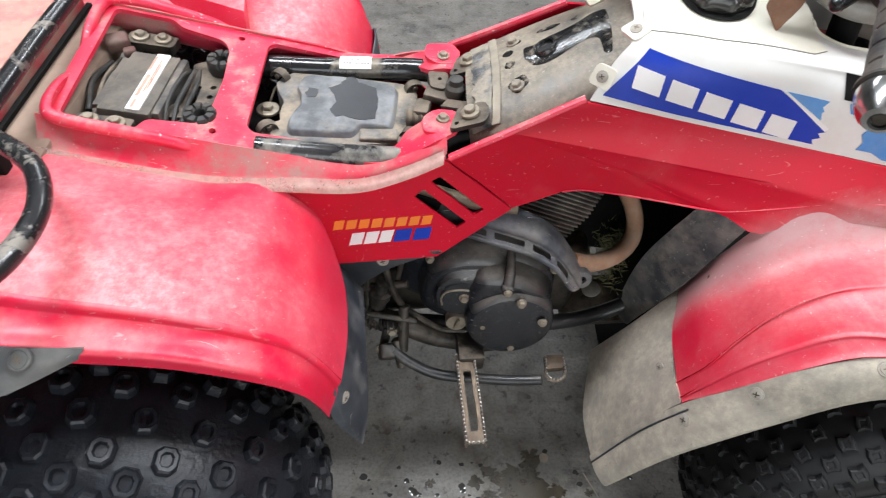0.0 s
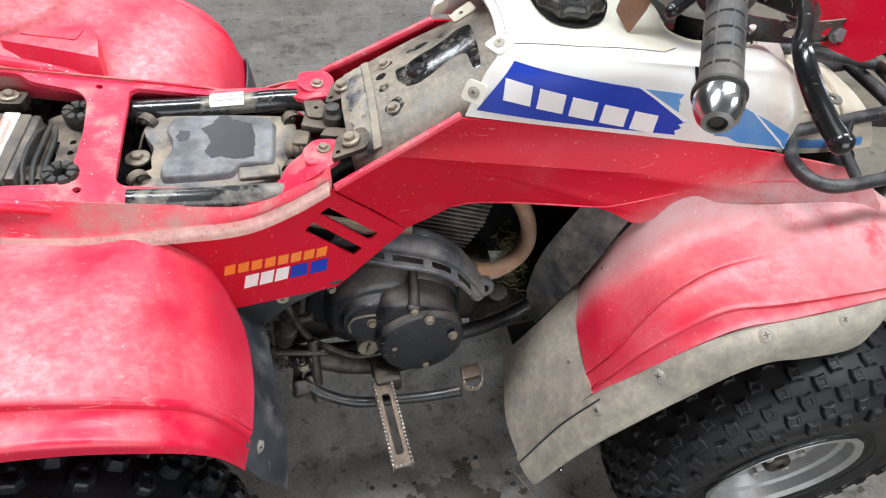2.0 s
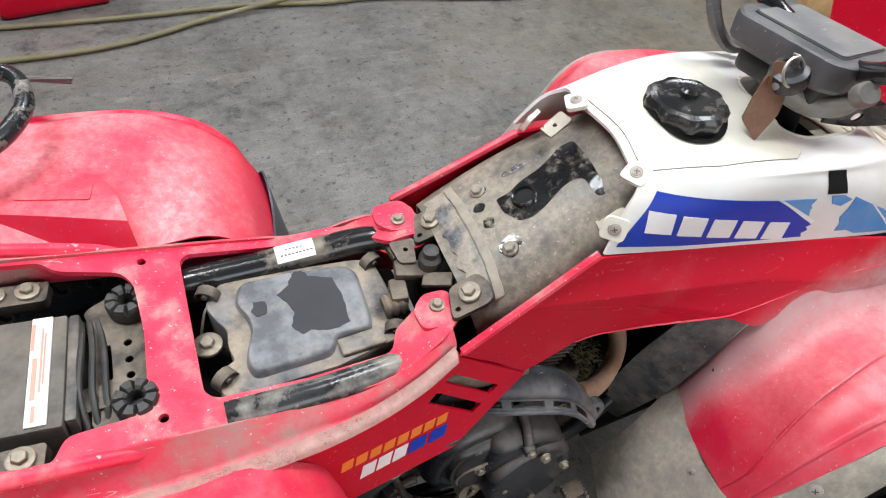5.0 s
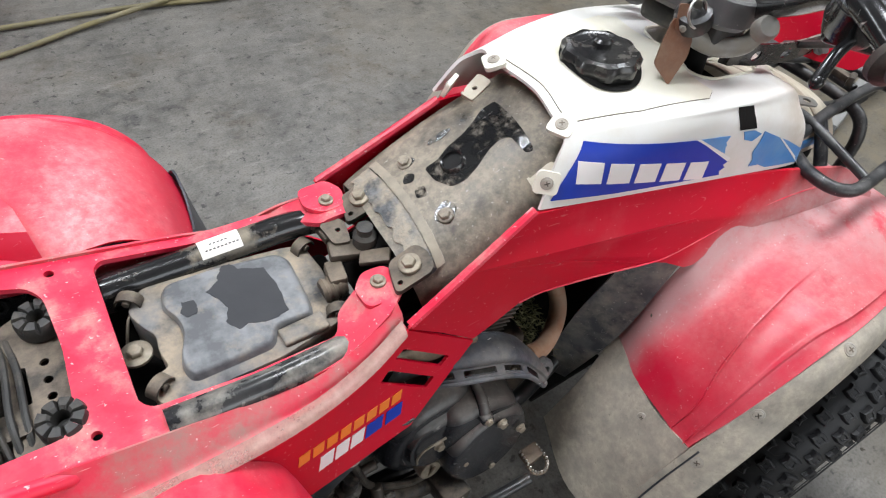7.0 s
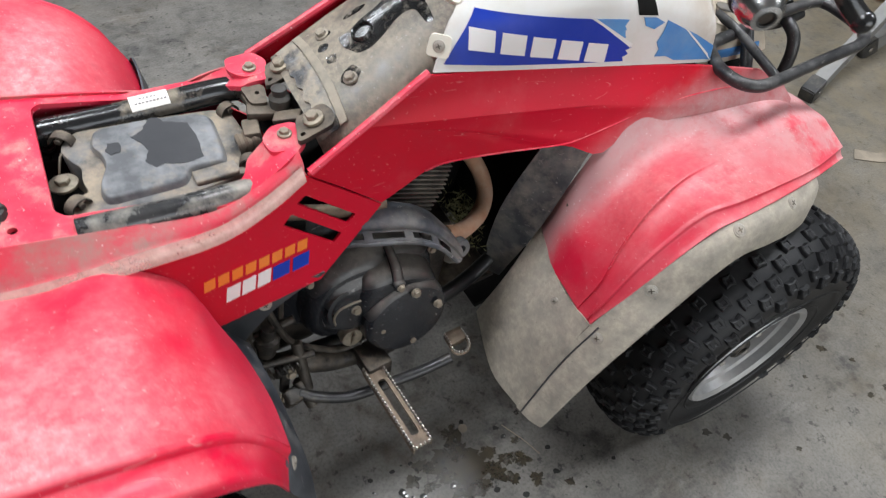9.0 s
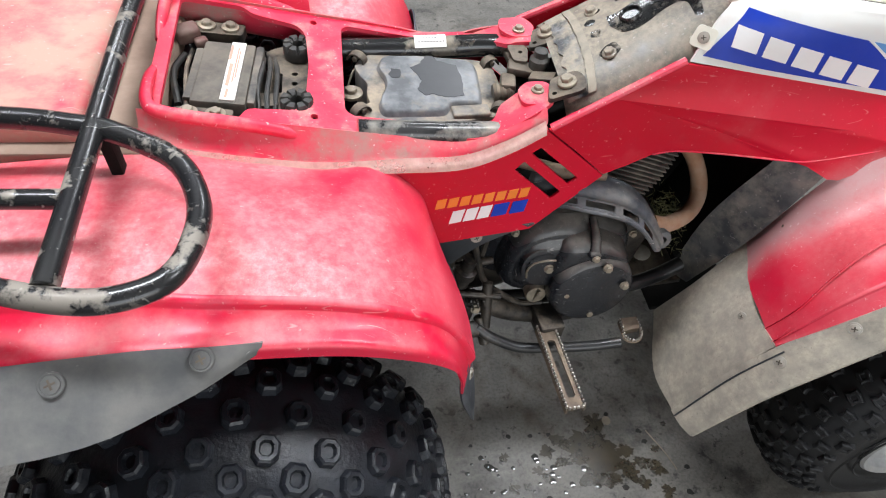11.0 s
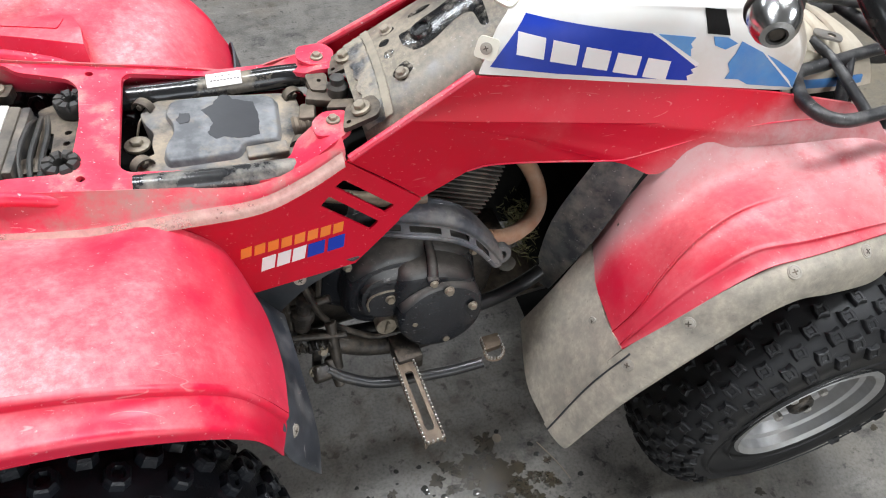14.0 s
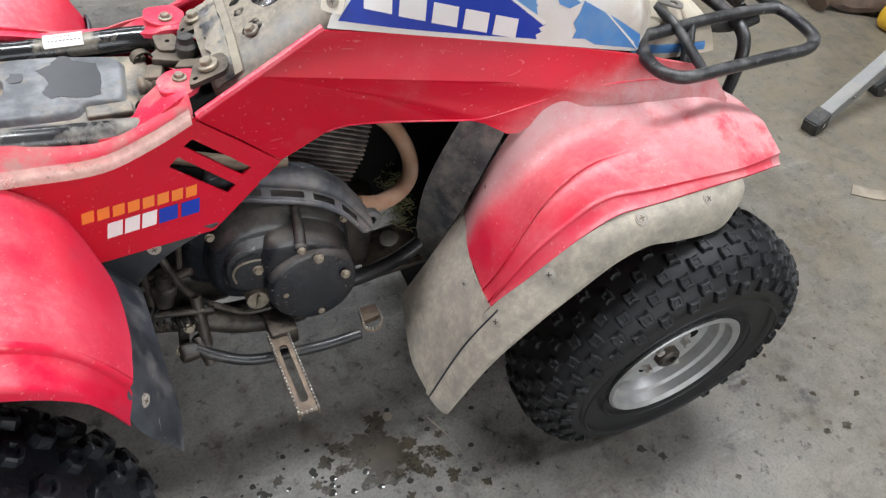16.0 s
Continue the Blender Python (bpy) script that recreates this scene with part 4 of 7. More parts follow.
for side in (1, -1):
    f = (lambda s: s) if side > 0 else mirrored
    bm = bmesh.new()
    loft(bm, [f(s) for s in STRIP], 0.003 * side, 5, 5)
    part("rear_mudguard_strip", bm, M_strip, bike, "dark grey mudguard strip")
    bm = bmesh.new()
    plate(bm, round_poly(HOOD, 0.012), [], lambda u, v, w: Vector(((u, -0.142 - w, v) if side > 0 else mirrored([(u, -0.142 - w, v)])[0])), 0.004)
    part("engine_side_guard", bm, M_flapd, bike)
    bm = bmesh.new()
    loft(bm, [f(s) for s in TAILFLAP], 0.003 * side, 5, 4)
    part("rear_mudguard", bm, M_flapg, bike, "bluish grey plastic rear mudguard")
    if side > 0:
        for c in ((-0.416, -0.402, 0.628), (-0.53, -0.412, 0.624)):
            screw(c, (0, -0.5, 0.85), 0.0080, bike, M_flapg)
        screw((-0.124, -0.146, 0.463), (0, -1, 0.2), 0.0062, bike)
        screw((-0.158, -0.330, 0.430), (0.8, -0.5, 0.2), 0.006, bike)

# white tank cover
HOLE = [(0.358, 0.020), (0.380, 0.058), (0.488, 0.062), (0.492, -0.044), (0.468, -0.053), (0.385, -0.054), (0.362, -0.036)]


def steering_hole(p):
    """Whether a place lies in the opening for the steering stem."""
    turns = [(b[0] - a[0]) * (p.y - a[1]) - (b[1] - a[1]) * (p.x - a[0]) for a, b in zip(HOLE, HOLE[1:] + HOLE[:1])]
    return p.z > 0.72 and all(w < 0 for w in turns)


TANK = [((0.152, 0.770), (0.150, -0.062, 0.765), (0.145, -0.072, 0.758), (0.130, -0.083, 0.742), (0.110, -0.097, 0.699)),
        ((0.225, 0.779), (0.222, -0.080, 0.768), (0.218, -0.091, 0.763), (0.207, -0.101, 0.737), (0.198, -0.108, 0.688)),
        ((0.300, 0.774), (0.300, -0.096, 0.766), (0.300, -0.106, 0.759), (0.300, -0.113, 0.736), (0.300, -0.119, 0.675)),
        ((0.400, 0.759), (0.400, -0.100, 0.755), (0.400, -0.110, 0.745), (0.400, -0.120, 0.722), (0.402, -0.130, 0.662)),
        ((0.490, 0.747), (0.492, -0.092, 0.742), (0.495, -0.108, 0.728), (0.502, -0.128, 0.700), (0.505, -0.139, 0.648)),
        ((0.515, 0.737), (0.521, -0.091, 0.720), (0.525, -0.105, 0.706), (0.529, -0.121, 0.683), (0.529, -0.131, 0.645)),
        ((0.545, 0.722), (0.552, -0.062, 0.708), (0.560, -0.074, 0.697), (0.574, -0.083, 0.668), (0.577, -0.089, 0.640))]
secs = []
for wide, (c, *right) in zip((0.018, 0.012, 0.006, 0.002, 0.0, 0.0, 0.0), TANK):
    half = [(c[0], -0.045, c[1] - 0.006)] + right
    secs.append(list(reversed(mirrored(half, LEAN, 1.0, wide))) + [(c[0], -0.005, c[1] + 0.006)] + half)
bm = bmesh.new()
loft(bm, secs, -0.004, 22, 12, steering_hole)
tank = part("tank_cover", bm, M_tank, bike, "white plastic tank cover with a peeling blue decal", 30)
bpy.context.view_layer.update()


def drape(x, z, lift):
    """The place on the side of the tank cover over (x, z)."""
    hit, loc, nor, _ = tank.ray_cast(Vector((x, -0.4, z)) * K, Vector((0, 1, 0)))
    return loc / K + Vector((0, -lift, lift * 0.2)) if hit else Vector((x, front_y(x, z) - lift, z))


def decal(name, outline, material, lift, fine=3, label=""):
    bm = bmesh.new()
    plate(bm, outline, [], lambda u, v, w: drape(u, v, lift + w), 0.0006, fine)
    return part(name, bm, material, tank, label)


def on_top(x, y, lift):
    hit, loc, nor, _ = tank.ray_cast(Vector((x, y, 1.2)) * K, Vector((0, 0, -1)))
    return loc / K + Vector((0, 0, lift)) if hit else Vector((x, y, 0.77 + lift))


LIDT = [(0.162, -0.060), (0.24, -0.079), (0.338, -0.088), (0.358, -0.076), (0.358, -0.030), (0.350, 0.005), (0.354, 0.032), (0.360, 0.050), (0.352, 0.082), (0.325, 0.088), (0.24, 0.076), (0.162, 0.058)]
bm = bmesh.new()
plate(bm, LIDT, [], lambda u, v, w: on_top(u, v, 0.0008 + w), 0.002, 4)
part("lid_seam", bm, M_seam, tank)
bm = bmesh.new()
plate(bm, [(x + (0.0002 if x < 0.2 else -0.0003), y * 0.9965) for x, y in LIDT], [], lambda u, v, w: on_top(u, v, 0.0016 + w), 0.002, 4)
part("tank_top_lid", bm, M_cream, tank, "yellowed cream tank lid")
decal("decal", [(0.122, 0.706), (0.163, 0.757), (0.305, 0.735), (0.368, 0.696), (0.374, 0.690), (0.366, 0.687), (0.371, 0.682), (0.363, 0.679), (0.366, 0.673), (0.352, 0.675), (0.30, 0.681), (0.2, 0.694)], M_blue, 0.0010, 3, "deep blue decal with white block shapes")
decal("decal", [(0.312, 0.734), (0.345, 0.729), (0.362, 0.726), (0.357, 0.719), (0.361, 0.714), (0.352, 0.709), (0.362, 0.703)], M_lblue, 0.0010, 2, "torn light blue decal")
decal("decal", [(0.385, 0.725), (0.405, 0.722), (0.42, 0.714), (0.405, 0.708), (0.39, 0.714)], M_lblue, 0.0010, 2, "torn light blue decal")
decal("decal", [(0.425, 0.716), (0.452, 0.703), (0.480, 0.690), (0.519, 0.668), (0.526, 0.655), (0.527, 0.647), (0.503, 0.653), (0.450, 0.661), (0.434, 0.669), (0.416, 0.671), (0.420, 0.680), (0.414, 0.690), (0.421, 0.702)], M_lblue, 0.0010, 3, "torn light blue decal")
for i in range(5):
    u = 0.150 + 0.0385 * i
    zt, zb = 0.7415 - 0.0088 * i, 0.7180 - 0.0088 * i
    decal("white_block", [(u + 0.003, zt), (u + 0.033, zt - 0.0065), (u + 0.032, zb - 0.0065), (u + 0.001, zb)], M_printw, 0.0018, 2)
decal("pinstripe", [(0.307, 0.735), (0.312, 0.734), (0.375, 0.694), (0.372, 0.690)], M_printw, 0.0014, 3)
decal("pinstripe", [(0.458, 0.700), (0.463, 0.698), (0.524, 0.648), (0.519, 0.648)], M_printw, 0.0016, 2)
# no real hole: the opening's dark inside is a flat black decal
decal("vent_window", [(0.368, 0.756), (0.397, 0.751), (0.407, 0.724), (0.376, 0.729)], M_void, 0.0012, 2, "dark square opening")

bm = bmesh.new()
pipe(bm, [Vector((q[0], q[1], on_top(0.425 + 1.10 * (q[0] - 0.425), 0.005 + 1.14 * (q[1] - 0.005), 0.0).z)) for q in round_poly(HOLE + HOLE[:1], 0.012, 4)], 0.0018, 8, 2)
part("opening_lip", bm, M_cream, tank)

# filler cap
cap_c = Vector((0.2455, 0.000, 0.773))
# flat black disc on the tank top, painted shade of the cap's recess
bm = bmesh.new()
plate(bm, circle(0.2455, -0.003, 0.0465, 40), [], lambda u, v, w: on_top(u, v, 0.0042 + w), 0.0008, 3)
part("filler_recess_shade", bm, M_void, bike)
bm = bmesh.new()
n = 54
rings = []
for r, h, wob in ((0.040, 0.002, 0), (0.0405, 0.006, 0.5), (0.0435, 0.010, 1), (0.0435, 0.019, 1), (0.040, 0.024, 0.7), (0.034, 0.0255, 0), (0.030, 0.0235, 0), (0.012, 0.0245, 0)):
    rings.append([bm.verts.new(cap_c + Vector(((r + 0.0022 * wob * math.cos(9 * 2 * math.pi * i / n)) * math.cos(2 * math.pi * i / n), (r + 0.0022 * wob * math.cos(9 * 2 * math.pi * i / n)) * math.sin(2 * math.pi * i / n), h))) for i in range(n)])
for a, b in zip(rings, rings[1:]):
    for i in range(n):
        bm.faces.new((a[i], a[(i + 1) % n], b[(i + 1) % n], b[i]))
bm.faces.new(rings[-1])
cap = part("filler_cap", bm, M_capk, bike, "black fluted plastic filler cap")
bm = bmesh.new()
lathe(bm, cap_c + Vector((0.004, 0.006, 0.024)), (0, 0, 1), [(0.011, 0), (0.011, 0.006), (0.008, 0.009), (0.003, 0.008)], 16)
part("vent_boss", bm, M_capk, cap)
for c, ax in (((0.118, -0.089, 0.725), (-0.5, -0.75, 0.35)), ((0.150, -0.058, 0.767), (-0.3, -0.2, 0.9)), ((0.110, 0.086, 0.738), (-0.5, 0.75, 0.35)), ((0.145, 0.056, 0.777), (-0.3, 0.1, 0.9))):
    bm = bmesh.new()
    m = Matrix.Translation(Vector(c) - Vector(ax).normalized() * 0.001) @ aim(ax)
    plate(bm, round_poly([(-0.014, -0.011), (0.012, -0.013), (0.014, 0.011), (-0.010, 0.013)], 0.006), [], lambda u, v, w: m @ Vector((u, v, w)), 0.005)
    part("fixing_tab", bm, M_cream, tank)
    screw(c, ax, 0.0052, bike)

# steering opening: black box added below the tank top in place of shade
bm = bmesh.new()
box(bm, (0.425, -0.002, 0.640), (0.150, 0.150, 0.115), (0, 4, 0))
part("steering_filler", bm, M_void, bike)

# black shroud between tank and seat base
SHROUD = []
for x, w in ((-0.022, 0.088), (0.005, 0.090), (0.06, 0.090), (0.11, 0.086), (0.148, 0.080), (0.172, 0.074)):
    z = 0.647 + 0.55 * x
    SHROUD.append([(x + 0.012, 0.001 - w, z - 0.045), (x + 0.004, 0.001 - 0.90 * w, z - 0.016), (x, 0.001 - 0.5 * w, z + 0.003), (x - 0.002, 0.001, z + 0.008),
                   (x, 0.001 + 0.55 * w, z + 0.004), (x + 0.003, 0.001 + 1.00 * w, z - 0.010), (x + 0.010, 0.003 + 1.13 * w, z - 0.036)])
SHROUD = [[(x, y, z + 0.06 * (y + 0.08)) for x, y, z in s] for s in SHROUD]
bm = bmesh.new()
loft(bm, SHROUD, 0.003, 6, 5)
shroud = part("shroud", bm, M_shroud, bike, "glossy black shroud caked with tan dust")
bpy.context.view_layer.update()


def on_shroud(x, y, lift):
    hit, loc, nor, _ = shroud.ray_cast(Vector((x, y, 1.2)) * K, Vector((0, 0, -1)))
    return loc / K + Vector((-0.5 * lift, 0, 0.85 * lift)) if hit else Vector((x, y, 0.60 + 0.55 * x))


def shroud_band(x0, x1, lift, ragged=0.0):
    """A band across the shroud, with a torn lower edge."""
    rows = []
    for k in range(7):
        row = []
        for j in range(41):
            y = -0.076 + 0.152 * j / 40
            low = x0 + ragged * noise.noise(Vector((y * 90, 3.0, 0.0))) + 0.5 * ragged * noise.noise(Vector((y * 260, 7.0, 0.0)))
            crinkle = 0.35 * ragged * noise.noise(Vector((y * 120, k * 0.9, 1.0)))
            row.append(on_shroud(low + (x1 - low) * k / 6, y, lift + crinkle))
        rows.append(row)
    return rows


bm = bmesh.new()
grid_skin(bm, shroud_band(-0.014, 0.008, 0.0035, 0.006), 0.002)
part("tape_band", bm, M_crumple, bike, "wrinkled dusty grey plastic edge")
bm = bmesh.new()
grid_skin(bm, shroud_band(0.009, 0.018, 0.0045, 0.001), 0.003)
part("tape_band", bm, M_tape, bike)
STREAKS = [[(0.1400, 0.0360), (0.1400, 0.0030), (0.1390, -0.0230), (0.1375, -0.0430), (0.1290, -0.0400), (0.1260, -0.0150), (0.1170, -0.0100), (0.1042, -0.0110), (0.0852, -0.0190), (0.0698, -0.0230), (0.0549, -0.0190), (0.0458, 0.0003), (0.0456, 0.0210), (0.0600, 0.0191), (0.0758, 0.0250), (0.0950, 0.0260), (0.1130, 0.0320), (0.1250, 0.0380)],
           [(0.062, 0.045), (0.080, 0.040), (0.093, 0.044), (0.084, 0.050), (0.070, 0.052)], [(0.028, 0.046), (0.036, 0.036), (0.046, 0.040), (0.042, 0.052), (0.032, 0.055)],
           [(0.020, 0.022), (0.030, 0.016), (0.036, 0.024), (0.028, 0.032)], [(0.022, -0.004), (0.032, -0.010), (0.036, 0.004), (0.026, 0.008)], [(0.024, -0.036), (0.036, -0.050), (0.050, -0.040), (0.044, -0.026), (0.032, -0.028)]]
bm = bmesh.new()
for outline in STREAKS:
    plate(bm, round_poly(outline, 0.004, 3), [], lambda u, v, w: on_shroud(u, v, 0.0009 + w), 0.0005, 3)
part("wiped_streak", bm, M_wiped, bike, "wiped glossy black streak")
for x, y in ((0.036, -0.040), (0.036, 0.046)):
    bolt(on_shroud(x, y, 0.0015), (-0.45, -0.05, 0.9), 0.0066, bike, 1.35, M_shroud)
bm = bmesh.new()
lathe(bm, on_shroud(0.070, 0.004, 0.0), (-0.5, 0, 0.86), [(0.0142, -0.003), (0.0142, 0.003), (0.0125, 0.0055), (0.0112, 0.0045), (0.0108, 0.0015), (0.0, 0.0015)], 28)
part("grommet", bm, M_gloss, bike)
# bracket plates under the tank edge
for x, y, turn in ((0.140, 0.070, 14), (0.134, -0.068, -10)):
    bm = bmesh.new()
    m = Matrix.Translation(on_shroud(x, y, 0.006)) @ Matrix.Rotation(radians(turn), 4, "Z") @ Matrix.Rotation(radians(-28), 4, "Y")
    plate(bm, round_poly([(-0.013, -0.009), (0.018, -0.010), (0.018, 0.010), (-0.008, 0.010), (-0.013, 0.005)], 0.004), [circle(0.0, 0.0, 0.003, 8)], lambda u, v, w: m @ Vector((u, v, w)), 0.003)
    box(bm, m @ Vector((-0.013, 0.0, -0.005)), (0.003, 0.018, 0.012), (0, -28, turn))
    part("tank_bracket", bm, M_nose, bike, "cream plate with a fixing hole")

# frame tubes and engine cover in the front opening
bm = bmesh.new()
pipe(bm, [(-0.295, 0.074, 0.610), (-0.2, 0.074, 0.610), (-0.10, 0.072, 0.616), (-0.05, 0.060, 0.622)], 0.0155)
tube = part("frame_tube", bm, M_rail, bike, "glossy black frame tube with patches of dust")
bm = bmesh.new()
grid_skin(bm, [[Vector((-0.192 + 0.043 * i / 6, 0.074 + 0.0172 * math.sin(a), 0.6103 + 0.035 * 0.043 * i / 6 + 0.0172 * math.cos(a))) for a in [-0.95 + 0.12 * k for k in range(13)]] for i in range(7)], 0.0005)
lab = part("sticker", bm, M_sticker, tube, "white paper sticker with two lines of tiny print")
for row, (first, count) in enumerate(((-0.181, 5), (-0.187, 9))):
    for q in range(count):
        bm = bmesh.new()
        u0, a = first + 0.0041 * q, -0.18 - 0.36 * row
        grid_skin(bm, [[Vector((u, 0.074 + 0.0177 * math.sin(a + d), 0.6103 + 0.035 * (u + 0.192) + 0.0177 * math.cos(a + d))) for d in (0.0, 0.09)] for u in (u0, u0 + 0.0026)], 0.0003)
        part("print_bar", bm, M_print_bar, lab)
bm = bmesh.new()
pipe(bm, [(-0.275, -0.100, 0.613), (-0.19, -0.099, 0.606), (-0.103, -0.090, 0.596)], 0.0145)
part("frame_tube", bm, M_raild, bike, "dusty black frame tube")
# lid with lobes at its corners
def lid_z(x, y):
    return 0.604 + 0.05 * (y + 0.02) - 0.05 * (x + 0.19)


LID = [(-0.266, 0.052), (-0.252, 0.062), (-0.226, 0.061), (-0.168, 0.060), (-0.107, 0.056), (-0.088, 0.050), (-0.083, 0.010), (-0.086, -0.052), (-0.100, -0.060), (-0.161, -0.073), (-0.204, -0.075), (-0.250, -0.079), (-0.272, -0.076),
       (-0.279, -0.060), (-0.270, -0.044), (-0.257, -0.039), (-0.261, -0.019), (-0.258, 0.000), (-0.266, 0.012), (-0.275, 0.035)]
bm = bmesh.new()
dome(bm, round_poly(LID, 0.008), [(0, -0.05), (-0.001, -0.006), (-0.001, -0.003), (0.0005, -0.0006), (0.003, 0.0)], lambda u, v, w: Vector((u, v, lid_z(u, v) + w)))
lid = part("engine_lid", bm, M_cover, bike, "dusty grey plastic lid with a clean black patch")
bm = bmesh.new()
CROWN = [(-0.238, 0.050), (-0.188, 0.052), (-0.122, 0.046), (-0.112, 0.036), (-0.114, -0.026), (-0.118, -0.042), (-0.156, -0.042), (-0.164, -0.060), (-0.200, -0.062), (-0.242, -0.064), (-0.247, -0.048), (-0.243, -0.031), (-0.235, -0.014), (-0.236, 0.006), (-0.245, 0.023)]
dome(bm, round_poly(CROWN, 0.010), [(-0.003, -0.002), (0, 0.003), (0.0012, 0.006), (0.003, 0.0078), (0.006, 0.0085)], lambda u, v, w: Vector((u, v, lid_z(u, v) + w)))
part("lid_crown", bm, M_crown, lid)
bm = bmesh.new()
PATCHES = [[(-0.1817, 0.046), (-0.1702, 0.049), (-0.1648, 0.0387), (-0.140, 0.030), (-0.1355, 0.0046), (-0.1381, -0.0311), (-0.1591, -0.0360), (-0.1781, -0.0295), (-0.1874, -0.0321), (-0.1968, -0.0195), (-0.1888, -0.0044), (-0.1949, 0.0108), (-0.2022, 0.0228), (-0.1878, 0.0318)],
           [(-0.227, 0.0198), (-0.2151, 0.0175), (-0.217, 0.0027), (-0.226, -0.0001), (-0.231, 0.008)]]
for outline in PATCHES:
    ragged = []
    for k, (u, v) in enumerate(outline):
        u2, v2 = outline[(k + 1) % len(outline)]
        for q in range(5):
            a, b = u + (u2 - u) * q / 5, v + (v2 - v) * q / 5
            ragged.append((a + 0.0022 * noise.noise(Vector((a * 150, b * 150, 1.0))), b + 0.0022 * noise.noise(Vector((a * 150, b * 150, 5.0)))))
    plate(bm, ragged, [], lambda u, v, w: Vector((u, v, lid_z(u, v) + 0.0091 + w)), 0.0006)
part("clean_patch", bm, M_patch, lid)
bm = bmesh.new()
box(bm, (-0.132, -0.0545, 0.6015), (0.048, 0.021, 0.008), (0, 0, 3), 0.0025, 3)
part("lid_step", bm, M_cover, lid)
for x, y, turn in ((-0.270, -0.057, 35), (-0.270, 0.047, -30), (-0.090, 0.046, 20), (-0.092, -0.049, -20)):
    bm = bmesh.new()
    m = Matrix.Translation((x, y, lid_z(x, y) + 0.001)) @ Matrix.Rotation(radians(turn), 4, "Z")
    arch = [(0.011 * math.cos(a), 0.010 * math.sin(a) - 0.001) for a in [math.pi * k / 8 for k in range(9)]]
    grid_skin(bm, [[m @ Vector((u, v, h)) for v in (-0.006, 0.006)] for u, h in arch], 0.0018)
    rod(bm, m @ Vector((0, -0.008, 0.004)), m @ Vector((0, 0.008, 0.004)), 0.0035)
    part("lid_clip", bm, M_grime, lid)
bolt((-0.280, -0.004, 0.597), (0, 0, 1), 0.0075, bike, 2.0)
bm = bmesh.new()
pipe(bm, [(-0.285, 0.02, 0.585), (-0.275, 0.035, 0.604), (-0.262, 0.046, 0.600)], 0.0015, 6)
part("wire", bm, M_bolt, bike)
# black boxes added below the openings to stand for the bay's shade
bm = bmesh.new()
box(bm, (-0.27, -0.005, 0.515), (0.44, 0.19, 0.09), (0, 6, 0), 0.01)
part("bay_filler", bm, M_void, bike)
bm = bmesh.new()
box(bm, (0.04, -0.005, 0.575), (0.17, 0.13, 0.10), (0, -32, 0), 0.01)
part("backbone_filler", bm, M_void, bike)
# bracket group ahead of the lid
bm = bmesh.new()
plate(bm, round_poly([(-0.068, 0.010), (-0.050, 0.006), (-0.044, 0.034), (-0.052, 0.044), (-0.072, 0.040)], 0.005), [circle(-0.056, 0.026, 0.003, 8)], lambda u, v, w: Vector((u, v, 0.632 + 0.1 * v + w)), 0.004)
box(bm, (-0.056, 0.004, 0.623), (0.040, 0.024, 0.012), (0, 4, -14), 0.003)
box(bm, (-0.036, -0.022, 0.628), (0.034, 0.020, 0.008), (0, -14, -30), 0.003)
box(bm, (-0.078, -0.014, 0.614), (0.020, 0.030, 0.016), (0, 0, -10), 0.004)
box(bm, (-0.066, 0.048, 0.618), (0.012, 0.040, 0.010), (0, 0, 6), 0.003)
part("cross_bracket", bm, M_grime, bike, "grimy steel bracket")
bm = bmesh.new()
lathe(bm, (-0.098, -0.022, 0.604), (1, 0, 0.1), [(0.012, 0), (0.0145, 0.004), (0.012, 0.008), (0.0145, 0.012), (0.012, 0.016), (0.0145, 0.02), (0.011, 0.026)], 16)
part("breather_boot", bm, M_grime, bike)
bm = bmesh.new()
lathe(bm, (-0.036, 0.002, 0.628), (0, 0, 1), [(0.013, 0), (0.013, 0.012), (0.009, 0.016), (0.009, 0.024), (0.005, 0.026)], 18)
part("rubber_plug", bm, M_rubk, bike)
for y in (-0.064, 0.046):
    bm = bmesh.new()
    plate(bm, round_poly([(-0.045, y - 0.02), (-0.002, y - 0.02), (0.004, y), (-0.002, y + 0.02), (-0.035, y + 0.018)], 0.008), [circle(-0.036, y - 0.011, 0.003, 8)], lambda u, v, w: Vector((u, v, 0.648 + 0.35 * (u + 0.02) + w)), 0.006)
    part("tank_mount_plate", bm, M_grime, bike)
    bolt((-0.02, y, 0.652), (-0.3, 0, 0.95), 0.0075, bike, 1.6)

# battery and its well
bm = bmesh.new()
box(bm, (-0.41, -0.005, 0.545), (0.17, 0.23, 0.02), (0, 6, 0))
part("battery_tray", bm, M_void, bike)
bat = Vector((-0.432, -0.014, 0.600))
bm = bmesh.new()
box(bm, bat, (0.062, 0.122, 0.080), (0, 5, -3), 0.004)
battery = part("battery", bm, M_batt, bike, "tan-dusted battery with a white warning strip")
bm = bmesh.new()
box(bm, bat + Vector((-0.026, 0, 0.034)), (0.022, 0.100, 0.010), (0, 5, -3), 0.002)
part("battery_ledge", bm, M_batt, battery)
bm = bmesh.new()
box(bm, bat + Vector((0.014, 0, 0.0395)), (0.017, 0.116, 0.003), (0, 5, -3), 0.0008)
strip = part("warning_strip", bm, M_sticker, battery, "white strip with red print")
